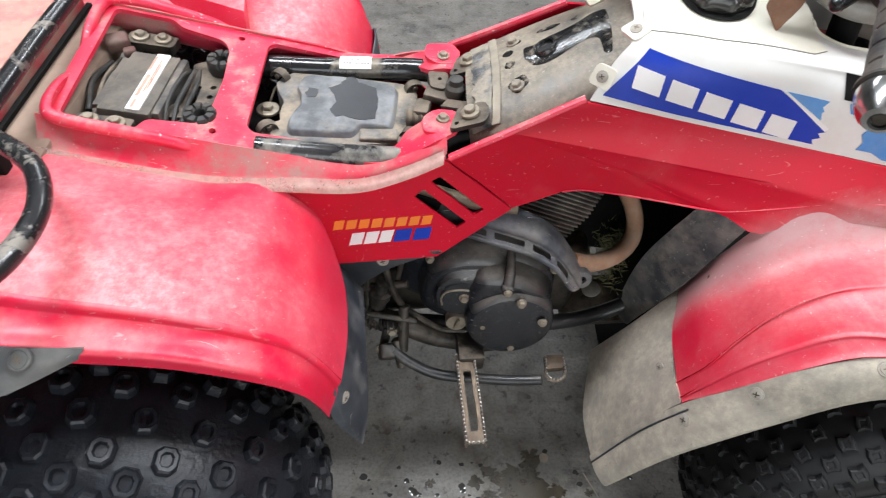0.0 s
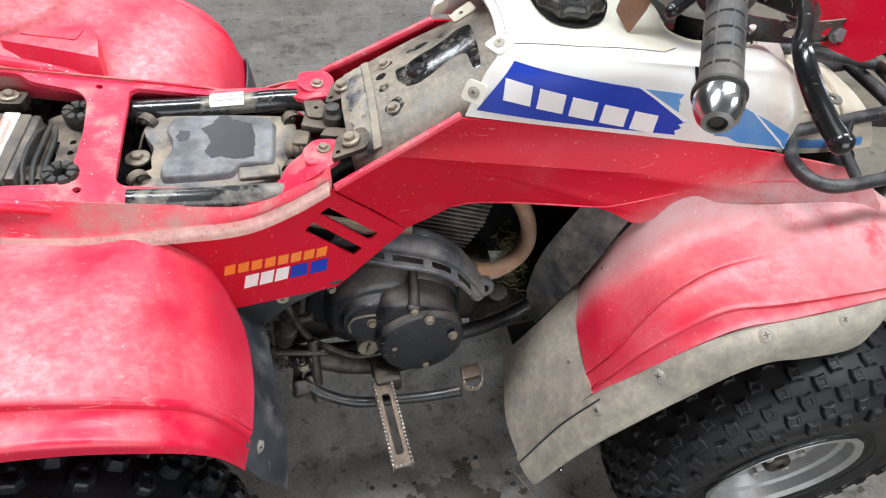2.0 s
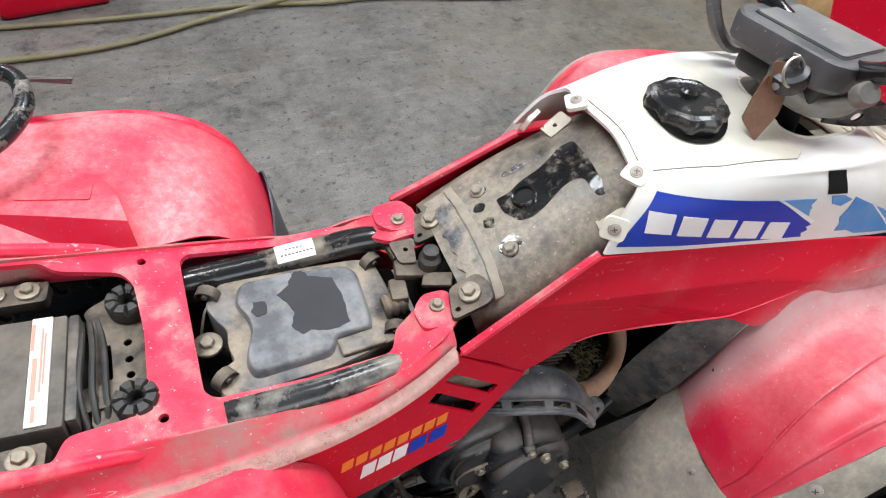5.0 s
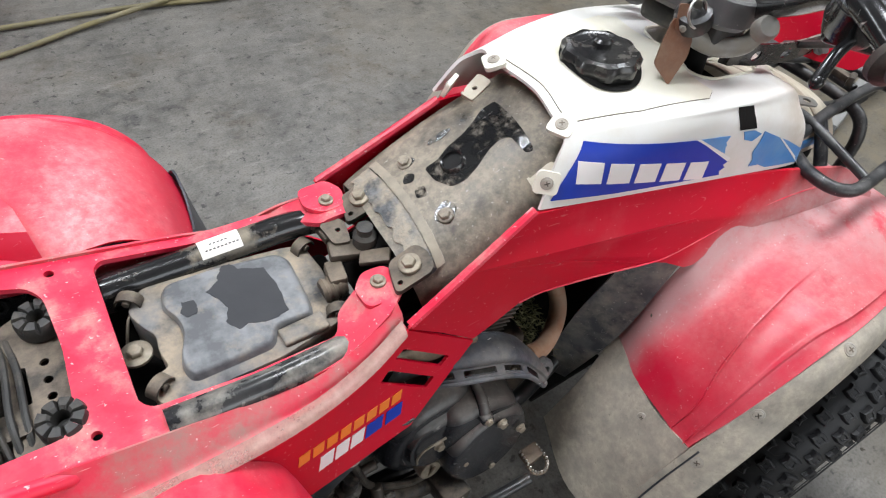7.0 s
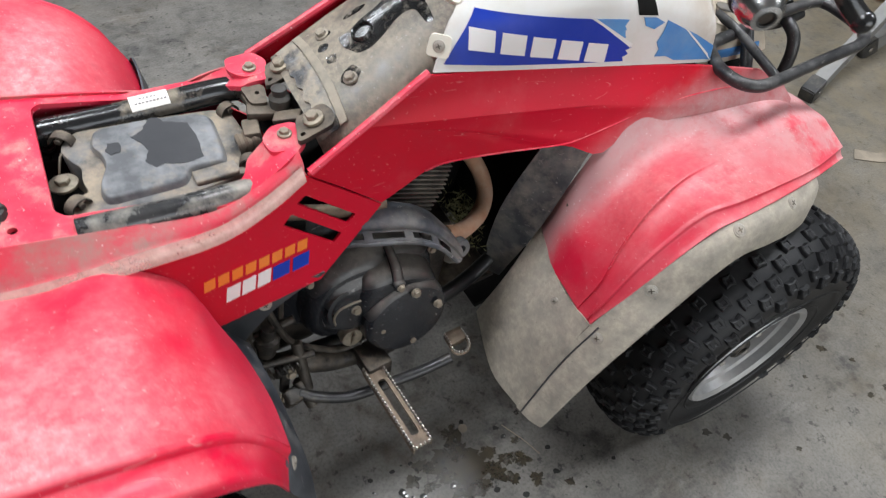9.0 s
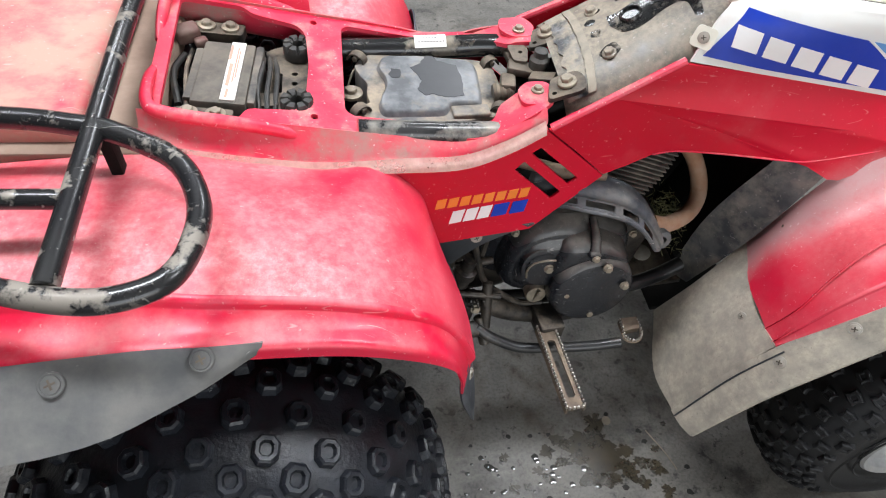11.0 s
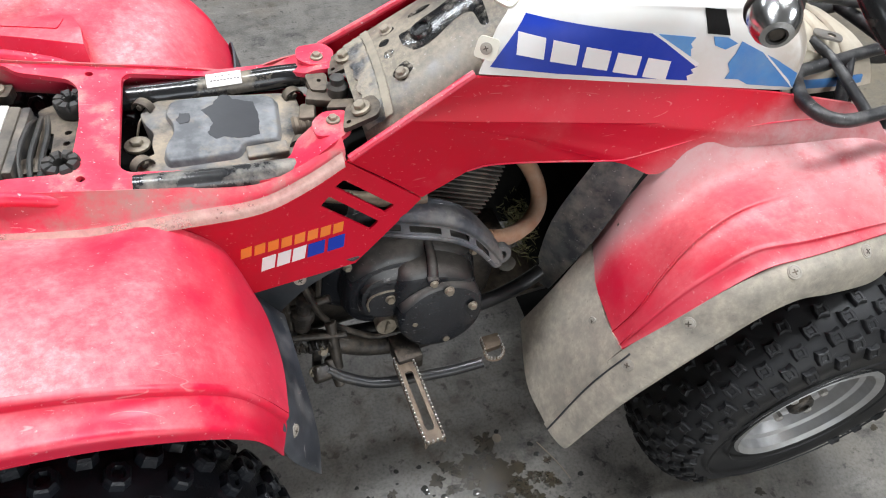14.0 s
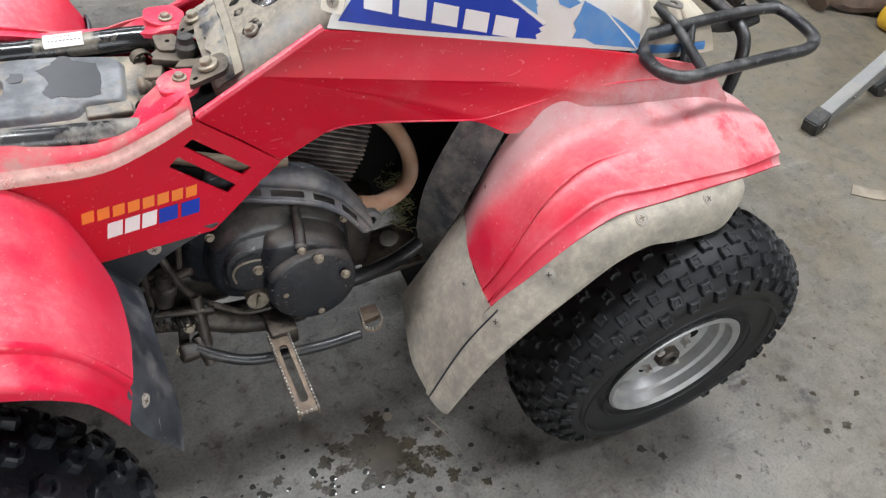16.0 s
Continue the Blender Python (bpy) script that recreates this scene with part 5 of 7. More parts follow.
for dx, dy, sx, sy in ((0.0095, 0.036, 0.0030, 0.030), (0.0100, -0.010, 0.0040, 0.044), (0.0095, -0.046, 0.0030, 0.016), (0.0160, 0.010, 0.0016, 0.070), (0.0185, 0.010, 0.0012, 0.056)):
    bm = bmesh.new()
    box(bm, bat + Vector((dx, dy, 0.0413)), (sx, sy, 0.0006), (0, 5, -3))
    part("print_bar", bm, M_print_red, strip)
bm = bmesh.new()
box(bm, bat + Vector((0.036, 0.0, 0.0)), (0.010, 0.116, 0.072), (0, 5, -3), 0.003)
part("battery_side", bm, M_battd, battery)
for k in range(3):
    bm = bmesh.new()
    pipe(bm, [bat + Vector((0.043 + 0.007 * k, 0.06, 0.016)), bat + Vector((0.046 + 0.008 * k, 0.02, 0.032 - 0.006 * k)), bat + Vector((0.042 + 0.010 * k, -0.03, 0.030 - 0.004 * k)), bat + Vector((0.045 + 0.008 * k, -0.065, 0.012))], 0.0032, 8)
    part("cable", bm, M_rubk, bike)
bm = bmesh.new()
pipe(bm, [bat + Vector((-0.05, 0.05, 0.03)), bat + Vector((-0.055, 0.0, 0.038)), bat + Vector((-0.045, -0.05, 0.030))], 0.004, 8)
part("cable", bm, M_rubk, bike)
bm = bmesh.new()
pipe(bm, [bat + Vector((-0.042, 0.06, 0.03)), bat + Vector((-0.040, 0.0, 0.04)), bat + Vector((-0.035, -0.06, 0.030))], 0.0028, 8)
part("cable", bm, M_grime, bike)
bm = bmesh.new()
box(bm, (-0.479, 0.060, 0.645), (0.030, 0.022, 0.020), (10, 0, 25), 0.005, 3)
box(bm, (-0.462, 0.050, 0.638), (0.016, 0.014, 0.012), (0, 0, 25), 0.004, 3)
part("terminal_cover", bm, M_cap, battery, "dark red rubber terminal cover")
for y, lift in ((0.086, 0.0), (-0.100, 0.006)):
    bm = bmesh.new()
    plate(bm, round_poly([(-0.475, y - 0.014), (-0.415, y - 0.014), (-0.412, y + 0.012), (-0.475, y + 0.012)], 0.005), [], lambda u, v, w: Vector((u, v, 0.636 + lift - 0.12 * (u + 0.44) + w)), 0.012)
    part("hold_down_plate", bm, M_grime, bike)
    for x in (-0.459, -0.430):
        bolt((x, y, 0.6385 + lift - 0.12 * (x + 0.44)), (0.12, 0, 1), 0.0065, bike, 1.7)
# slotted plate with the two rubber seat mounts
bm = bmesh.new()
holes = [circle(-0.349, y, 0.004, 10) for y in (-0.030, -0.012, 0.008)] + [round_poly([(-0.372, -0.03), (-0.364, -0.03), (-0.364, 0.01), (-0.372, 0.01)], 0.002)]
plate(bm, round_poly([(-0.385, -0.075), (-0.362, -0.086), (-0.333, -0.08), (-0.333, 0.066), (-0.362, 0.072), (-0.388, 0.058), (-0.378, 0.03), (-0.380, -0.04)], 0.008), holes, lambda u, v, w: Vector((u, v, 0.618 + w)), 0.003)
part("seat_mount_plate", bm, M_grime, bike, "dusty slotted steel plate")
for y in (-0.067, 0.048):
    bm = bmesh.new()
    n = 48
    rings = []
    for r, h, cut in ((0.018, 0, 0), (0.0195, 0.004, 0), (0.0195, 0.016, 1), (0.018, 0.020, 1), (0.010, 0.0205, 1), (0.0075, 0.018, 0.5), (0.007, 0.004, 0)):
        rings.append([bm.verts.new((-0.344 + r * math.cos(2 * math.pi * i / n), y + r * math.sin(2 * math.pi * i / n), 0.618 + h - (0.005 * cut if i % 6 == 0 else 0))) for i in range(n)])
    for p, q in zip(rings, rings[1:]):
        for i in range(n):
            bm.faces.new((p[i], p[(i + 1) % n], q[(i + 1) % n], q[i]))
    bm.faces.new(rings[-1])
    part("seat_mount", bm, M_rubk, bike, "black notched rubber seat mount")
bm = bmesh.new()
plate(bm, round_poly([(-0.392, -0.060), (-0.366, -0.060), (-0.372, -0.035), (-0.392, -0.035)], 0.006), [circle(-0.380, -0.05, 0.0035, 8)], lambda u, v, w: Vector((u, v, 0.622 + w)), 0.003)
part("cable_tab", bm, M_grime, bike)

# ---------- engine ----------
CASE = [(-0.067, 0.412), (-0.078, 0.368), (-0.074, 0.330), (-0.050, 0.302), (0.000, 0.290), (0.070, 0.286), (0.118, 0.300), (0.133, 0.335), (0.128, 0.390), (0.117, 0.420), (0.066, 0.446), (0.000, 0.458), (-0.041, 0.447)]
LOBE = [(-0.068, 0.3767), (-0.0600, 0.407), (-0.0405, 0.4340), (-0.0067, 0.4470), (0.0295, 0.446), (0.050, 0.430), (0.046, 0.380), (0.030, 0.335), (0.010, 0.304), (-0.030, 0.300), (-0.058, 0.315), (-0.0700, 0.3385)]
NECK = [(0.010, 0.436), (0.060, 0.432), (0.105, 0.408), (0.122, 0.370), (0.118, 0.325), (0.085, 0.302), (0.020, 0.304), (-0.010, 0.35), (-0.008, 0.40)]


def on_case(u, v, h):
    """A place on the engine's side: h stands out from the middle plane, leaning with the engine."""
    return Vector((u, -0.05 - h, v + 0.10 * h))


bm = bmesh.new()
dome(bm, round_poly(CASE, 0.03, 5), [(0.0, -0.06), (0.0, 0.046), (0.003, 0.058), (0.009, 0.066), (0.020, 0.072)], on_case)
box(bm, (-0.035, -0.045, 0.375), (0.14, 0.11, 0.17), (0, 14, 0), 0.045, 4)
engine = part("crankcase", bm, M_engine, bike, "greasy black crankcase dusted with dried mud")
bm = bmesh.new()
dome(bm, round_poly(LOBE, 0.03, 5), [(-0.006, 0.056), (-0.003, 0.068), (0.001, 0.076), (0.007, 0.0825), (0.012, 0.0838), (0.015, 0.0848), (0.020, 0.0905), (0.027, 0.0945), (0.038, 0.0965)], on_case)
part("side_cover", bm, M_engine, engine)
bm = bmesh.new()
dome(bm, round_poly(NECK, 0.03, 5), [(-0.004, 0.060), (0.0, 0.086), (0.003, 0.096), (0.008, 0.103), (0.016, 0.107), (0.026, 0.108)], on_case)
part("clutch_housing", bm, M_engine, engine)
bm = bmesh.new()
lathe(bm, (0.060, -0.145, 0.350), (0.05, -1, 0.12), [(0.066, -0.006), (0.0655, 0.012), (0.0635, 0.020), (0.0600, 0.0255), (0.055, 0.0275), (0.0, 0.029)], 48)
part("clutch_cover", bm, M_engine, engine, "black round clutch cover")
bm = bmesh.new()
lathe(bm, (-0.012, -0.138, 0.388), (0, -1, 0.15), [(0.040, 0), (0.037, 0.0085), (0.030, 0.0105), (0.0, 0.0115)], 36)
part("points_cover", bm, M_engine, engine)
bm = bmesh.new()
pipe(bm, [(-0.040, -0.150, 0.372), (-0.042, -0.152, 0.392), (-0.034, -0.153, 0.408), (-0.016, -0.154, 0.414), (-0.004, -0.153, 0.412)], 0.0016, 8)
part("vent_wire", bm, M_bolt, engine)
for c, r in (((0.069, -0.171, 0.410), 0.0058), ((0.105, -0.174, 0.369), 0.0055), ((0.067, -0.175, 0.304), 0.0055), ((0.020, -0.172, 0.352), 0.0042), ((-0.009, -0.149, 0.389), 0.0062), ((-0.060, -0.118, 0.436), 0.0050), ((0.118, -0.122, 0.426), 0.0050)):
    bolt(c, (0, -1, 0.12), r, engine, 1.25, M_bolt)
bm = bmesh.new()
pipe(bm, [(0.053, -0.112, 0.452), (0.051, -0.140, 0.444), (0.0485, -0.157, 0.428)], (0.0062, 0.0085), 12, 5, True, 1.0)
rod(bm, (0.048, -0.152, 0.427), (0.048, -0.1665, 0.4275), 0.0088)
boss = part("clutch_lever_boss", bm, M_engine, engine)
bolt((0.048, -0.1665, 0.4275), (0, -1, 0.1), 0.0048, boss, 1.25, M_bolt)
bm = bmesh.new()
lathe(bm, (-0.016, -0.132, 0.322), (0, -1, 0.15), [(0.0165, -0.012), (0.0165, 0.014), (0.0150, 0.018), (0.0, 0.019)], 28)
box(bm, (-0.016, -0.152, 0.3255), (0.0045, 0.004, 0.029), (9, 12, 0), 0.001, 1)
part("oil_filler_plug", bm, M_bolt, engine, "dusty slotted oil filler plug")
# cylinder with cooling fins
bm = bmesh.new()
tilt = Matrix.Translation((0.105, -0.01, 0.50)) @ Matrix.Rotation(radians(20), 4, "Y")
bmesh.ops.create_cube(bm, size=1, matrix=tilt @ Matrix.Diagonal((0.095, 0.09, 0.13, 1)))
bmesh.ops.bevel(bm, geom=bm.edges[:], offset=0.008, segments=2, affect="EDGES")
cylinder = part("cylinder", bm, M_fins, bike, "grey finned cylinder")
for k in range(15):
    bm = bmesh.new()
    bmesh.ops.create_cube(bm, size=1, matrix=tilt @ Matrix.Translation((0, 0, -0.056 + 0.0078 * k)) @ Matrix.Diagonal((0.125 - 0.002 * abs(k - 7), 0.115, 0.0030, 1)))
    bmesh.ops.bevel(bm, geom=bm.edges[:], offset=0.0012, segments=1, affect="EDGES")
    part("fin", bm, M_fins, cylinder)
bm = bmesh.new()
pipe(bm, [(0.17, -0.015, 0.53), (0.212, -0.024, 0.505), (0.238, -0.04, 0.465), (0.238, -0.065, 0.437), (0.212, -0.092, 0.428), (0.170, -0.115, 0.435), (0.14, -0.12, 0.445)], 0.0125, 14)
part("exhaust_header", bm, M_header, bike, "tan heat-rusted exhaust header")
# cast side arm with slots along its lower flange
bm = bmesh.new()
ARM = [(-0.07, -0.080, 0.506), (-0.02, -0.092, 0.517), (0.02, -0.108, 0.520), (0.07, -0.121, 0.514), (0.106, -0.126, 0.492), (0.132, -0.132, 0.460), (0.148, -0.136, 0.436)]
loft(bm, [[(x, y + 0.022, z - 0.020), (x, y + 0.022, z - 0.004), (x, y + 0.017, z + 0.004), (x, y + 0.004, z + 0.006), (x, y - 0.010, z + 0.003), (x, y - 0.016, z - 0.001), (x, y - 0.017, z - 0.006), (x, y - 0.012, z - 0.008), (x, y + 0.010, z - 0.010)] for x, y, z in ARM], 0.003, 6, 2)
arm = part("side_arm", bm, M_arm, bike, "scuffed blue-grey cast side arm with a slotted flange")
RUN = glide(ARM, 10)


def along_arm(u, v, w):
    """A place on the slotted flange: u runs along the arm from 0 to 1, v down the flange."""
    k = min(len(RUN) - 2, max(0, int(u * (len(RUN) - 1))))
    q = RUN[k].lerp(RUN[k + 1], u * (len(RUN) - 1) - k)
    return q + Vector((0, -0.016 - 0.85 * v - 0.8 * w, -0.004 - v + 0.5 * w))


bm = bmesh.new()
edge = [(k / 48, 0.0) for k in range(49)] + [(1 - k / 48, 0.016 - 0.010 * max(0.0, (1 - k / 48 - 0.85) / 0.15)) for k in range(49)]
plate(bm, edge, [round_poly([(a, 0.006), (b, 0.006), (b, 0.0125), (a, 0.0125)], 0.01, 3) for a, b in ((0.18, 0.30), (0.34, 0.47), (0.51, 0.63), (0.68, 0.80))], along_arm, 0.005, 1)
part("arm_flange", bm, M_arm, arm)
bm = bmesh.new()
pipe(bm, [along_arm(k / 13, 0.017 - (0.006 if k == 12 else 0.0), 0.0) for k in range(13)], 0.0032, 8, 3)
part("flange_lip", bm, M_arm, arm)
bm = bmesh.new()
lathe(bm, (0.150, -0.126, 0.428), (0.1, -1, 0.35), [(0.014, -0.012), (0.015, 0.018), (0.013, 0.022), (0.0060, 0.022), (0.0052, 0.014), (0.0, 0.014)], 22)
part("arm_knuckle", bm, M_arm, arm)
# black disc with the bore's inner shade as its colour
bm = bmesh.new()
lathe(bm, (0.1515, -0.1405, 0.4330), (0.1, -1, 0.35), [(0.0050, 0.0), (0.0050, 0.0012), (0.0, 0.0012)], 14)
part("knuckle_hole", bm, M_void, arm)
# lower frame, skid plate and tube, then added boxes darkening the engine gaps
bm = bmesh.new()
pipe(bm, [(-0.30, -0.07, 0.26), (-0.12, -0.105, 0.265), (0.10, -0.11, 0.27), (0.22, -0.09, 0.275), (0.30, -0.07, 0.33), (0.36, -0.05, 0.50)], 0.013)
part("lower_frame_tube", bm, M_black, bike, "black lower frame tube")
bm = bmesh.new()
pipe(bm, [(-0.30, 0.06, 0.26), (-0.12, 0.095, 0.265), (0.10, 0.10, 0.27), (0.22, 0.08, 0.275), (0.30, 0.06, 0.33), (0.36, 0.04, 0.50)], 0.013)
part("lower_frame_tube", bm, M_black, bike, "black lower frame tube")
bm = bmesh.new()
box(bm, (0.225, -0.03, 0.232), (0.11, 0.10, 0.010), (0, -8, 0), 0.002)
mount = part("skid_plate", bm, M_grime, bike)
bm = bmesh.new()
lathe(bm, (0.231, -0.012, 0.237), (0, -0.2, 1), [(0.017, 0), (0.017, 0.004), (0.014, 0.006), (0.0, 0.006)], 20)
part("plate_plug", bm, M_washer, mount)
# near-black boxes and a sheet behind the slots, added as shade behind the engine
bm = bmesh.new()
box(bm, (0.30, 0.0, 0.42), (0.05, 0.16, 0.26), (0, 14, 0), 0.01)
part("front_void_box", bm, M_void, bike)
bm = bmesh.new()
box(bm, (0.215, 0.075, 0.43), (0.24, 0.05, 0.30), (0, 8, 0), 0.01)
part("far_void_box", bm, M_void, bike)
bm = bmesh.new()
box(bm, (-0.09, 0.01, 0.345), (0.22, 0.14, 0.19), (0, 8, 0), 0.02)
part("mid_void_box", bm, M_void, bike)
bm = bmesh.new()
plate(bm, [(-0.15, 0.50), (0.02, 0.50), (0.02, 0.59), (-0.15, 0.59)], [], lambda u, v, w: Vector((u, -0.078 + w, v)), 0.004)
part("slot_void_sheet", bm, M_void, bike)
bm = bmesh.new()
pipe(bm, [(-0.13, -0.106, 0.585), (-0.06, -0.108, 0.560), (0.0, -0.106, 0.538), (0.05, -0.104, 0.530)], 0.009)
part("inner_hose", bm, M_peg, bike)
# dark boxes added to hide the bright floor in the gaps beside the engine
bm = bmesh.new()
box(bm, (0.150, -0.045, 0.330), (0.060, 0.060, 0.15), (0, 6, 0), 0.012, 3)
part("front_gap_filler", bm, M_link, bike)
bm = bmesh.new()
box(bm, (-0.105, -0.045, 0.300), (0.13, 0.09, 0.085), (0, -6, 0), 0.02, 3)
part("rear_gap_filler", bm, M_link, bike)
# swing arm and rear linkage
bm = bmesh.new()
pipe(bm, [(0.0, -0.142, 0.262), (-0.05, -0.140, 0.274), (-0.10, -0.136, 0.298), (-0.20, -0.12, 0.305), (-0.40, -0.10, 0.27)], (0.015, 0.02))
part("swing_arm", bm, M_link, bike)
bm = bmesh.new()
lathe(bm, (-0.134, -0.138, 0.352), (0.15, -0.05, 1), [(0.012, 0), (0.012, 0.02), (0.016, 0.022), (0.016, 0.036), (0.010, 0.038), (0.010, 0.06)], 16)
part("brake_union", bm, M_link, bike)
bm = bmesh.new()
coil = [(-0.150 + 0.055 * k / 48, -0.158 + 0.007 * math.cos(k * math.pi / 4), 0.328 + 0.007 * math.sin(k * math.pi / 4)) for k in range(49)]
pipe(bm, coil, 0.0018, 6, 2)
part("return_spring", bm, M_link, bike, "small steel return spring")
for a, b, r in (((-0.150, -0.150, 0.345), (-0.075, -0.158, 0.340), 0.005), ((-0.095, -0.145, 0.36), (-0.095, -0.175, 0.285), 0.008), ((-0.105, -0.165, 0.30), (-0.095, -0.190, 0.262), 0.009), ((-0.16, -0.13, 0.38), (-0.09, -0.135, 0.40), 0.006)):
    bm = bmesh.new()
    rod(bm, a, b, r)
    part("brake_link", bm, M_link, bike)
for pts, r in (([(-0.125, -0.13, 0.46), (-0.117, -0.14, 0.417), (-0.099, -0.141, 0.358), (-0.061, -0.142, 0.316), (-0.033, -0.142, 0.296), (0.0, -0.14, 0.292)], 0.0048), ([(-0.14, -0.125, 0.46), (-0.148, -0.13, 0.40), (-0.15, -0.14, 0.35)], 0.004), ([(-0.10, -0.11, 0.48), (-0.10, -0.12, 0.43), (-0.115, -0.13, 0.37), (-0.15, -0.13, 0.34)], 0.004)):
    bm = bmesh.new()
    pipe(bm, pts, r, 8)
    part("hose", bm, M_link, bike)
# boot, clevis and pinch bolt of the rear brake
bm = bmesh.new()
lathe(bm, (-0.160, -0.142, 0.345), (0.75, -0.15, -0.45), [(0.010, 0), (0.014, 0.004), (0.010, 0.008), (0.014, 0.012), (0.010, 0.016), (0.013, 0.020), (0.009, 0.024), (0.009, 0.034), (0.005, 0.036)], 16)
part("brake_boot", bm, M_rubk, bike)
bm = bmesh.new()
box(bm, (-0.118, -0.150, 0.318), (0.026, 0.018, 0.026), (10, 20, 8), 0.004)
box(bm, (-0.122, -0.160, 0.300), (0.014, 0.008, 0.044), (0, 8, 0), 0.003)
part("brake_clevis", bm, M_link, bike)
bolt((-0.112, -0.163, 0.318), (0.1, -1, 0.3), 0.006, bike, 1.3)
bolt((-0.128, -0.176, 0.288), (0.1, -1, 0.4), 0.007, bike, 1.3)
bm = bmesh.new()
box(bm, (-0.118, -0.178, 0.285), (0.030, 0.024, 0.024), (20, 10, 15), 0.006, 3)
part("pedal_boss", bm, M_link, bike)
# black box added to darken the rear gap
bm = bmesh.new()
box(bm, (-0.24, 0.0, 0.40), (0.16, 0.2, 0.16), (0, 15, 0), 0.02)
part("rear_void_box", bm, M_void, bike)
# not a bike part: black plate added where the floor lies in shade
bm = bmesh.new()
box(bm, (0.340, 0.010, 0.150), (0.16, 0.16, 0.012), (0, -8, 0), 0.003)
part("skid_plate", bm, M_void, bike, "black filler plate over the shaded floor ahead of the engine")
# foot peg with serrated edges
bm = bmesh.new()
box(bm, (0.008, -0.165, 0.272), (0.040, 0.05, 0.035), (0, 0, 6), 0.004)
box(bm, (0.034, -0.155, 0.284), (0.024, 0.03, 0.012), (0, 0, 6), 0.003)
part("peg_bracket", bm, M_link, bike)
bm = bmesh.new()
peg = Matrix.Translation((0.006, -0.250, 0.282)) @ Matrix.Rotation(radians(5), 4, "Z")
OUTP = round_poly([(-0.0145, -0.070), (0.0145, -0.070), (0.0145, 0.075), (-0.0145, 0.075)], 0.004)
plate(bm, OUTP, [round_poly([(-0.006, -0.052), (0.006, -0.052), (0.006, 0.045), (-0.006, 0.045)], 0.005)], lambda u, v, w: peg @ Vector((u, v, w)), 0.004)
for s in (-1, 1):
    bmesh.ops.create_cube(bm, size=1, matrix=peg @ Matrix.Translation((s * 0.0135, 0.0, -0.006)) @ Matrix.Diagonal((0.003, 0.14, 0.012, 1)))
peg_plate = part("foot_peg", bm, M_peg, bike, "worn brown steel foot peg with bright toothed edges")
bm = bmesh.new()
rows = [(s * 0.0135, -0.066 + 0.0062 * k) for s in (-1, 1) for k in range(23)] + [(-0.010 + 0.0067 * k, -0.069) for k in range(4)]
for u, v in rows:
    bmesh.ops.create_cone(bm, cap_ends=True, segments=6, radius1=0.0021, radius2=0.0013, depth=0.005, matrix=peg @ Matrix.Translation((u, v, 0.0025)))
part("peg_teeth", bm, M_steel, peg_plate, "bright worn steel teeth")
# brake pedal
bm = bmesh.new()
pipe(bm, [(-0.110, -0.178, 0.290), (-0.085, -0.190, 0.276), (-0.04, -0.198, 0.255), (0.02, -0.200, 0.250), (0.07, -0.205, 0.255), (0.118, -0.210, 0.268)], 0.0085, 12)
pedal = part("brake_pedal", bm, M_black, bike, "black brake pedal rod")
bm = bmesh.new()


def on_pad(u, v, w):
    return Vector((0.138 + u, -0.193 + v, 0.279 + 0.12 * u + w))


plate(bm, round_poly([(-0.014, -0.004), (0.013, -0.002), (0.015, 0.020), (-0.014, 0.020)], 0.003), [], on_pad, 0.010)
pad = part("pedal_pad", bm, M_peg, pedal, "worn steel pedal pad")
bm = bmesh.new()
HOOP = [(-0.013, -0.002), (-0.013, -0.013), (-0.008, -0.019), (0.002, -0.021), (0.010, -0.017), (0.015, -0.008), (0.015, 0.004), (0.014, 0.014)]
pipe(bm, [on_pad(u, v, -0.006) for u, v in HOOP], 0.0028, 8, 4)
part("pad_hoop", bm, M_peg, pad)
bm = bmesh.new()
for q in glide([on_pad(u, v, -0.001) for u, v in HOOP], 2) + [on_pad(-0.013, 0.003 + 0.005 * k, 0.001) for k in range(4)]:
    bmesh.ops.create_cone(bm, cap_ends=True, segments=6, radius1=0.0019, radius2=0.001, depth=0.005, matrix=Matrix.Translation(q))
part("pad_teeth", bm, M_steel, pad)

# ---------- wheels ----------


def knob_mesh(name, size, knob, material, dimple):
    """One tread block: a waisted block with a worn top, standing along +x."""
    bm = bmesh.new()
    vs = []
    steps = [(-knob * 0.6, 1.15), (knob * 0.55, 0.97), (knob * 0.75, 0.82)] + ([(knob * 0.73, 0.55), (knob * 0.35, 0.42)] if dimple else [(knob * 0.74, 0.5), (knob * 0.58, 0.36)])
    shape = ((-0.5, -0.25), (-0.25, -0.5), (0.25, -0.5), (0.5, -0.25), (0.5, 0.25), (0.25, 0.5), (-0.25, 0.5), (-0.5, 0.25)) if dimple else ((-0.5, -0.45), (0, -0.56), (0.5, -0.45), (0.40, 0), (0.5, 0.45), (0, 0.56), (-0.5, 0.45), (-0.40, 0))
    for h, q in steps:
        vs.append([bm.verts.new((h, q * size * u, q * size * v * 0.9)) for u, v in shape])
    for p, q in zip(vs, vs[1:]):
        for k in range(8):
            bm.faces.new((p[k], p[(k + 1) % 8], q[(k + 1) % 8], q[k]))
    bm.faces.new(vs[-1])
    bmesh.ops.recalc_face_normals(bm, faces=bm.faces)
    me = bpy.data.meshes.new(name)
    bm.to_mesh(me)
    bm.free()
    me.transform(Matrix.Scale(K, 4))
    me.materials.append(material)
    return me


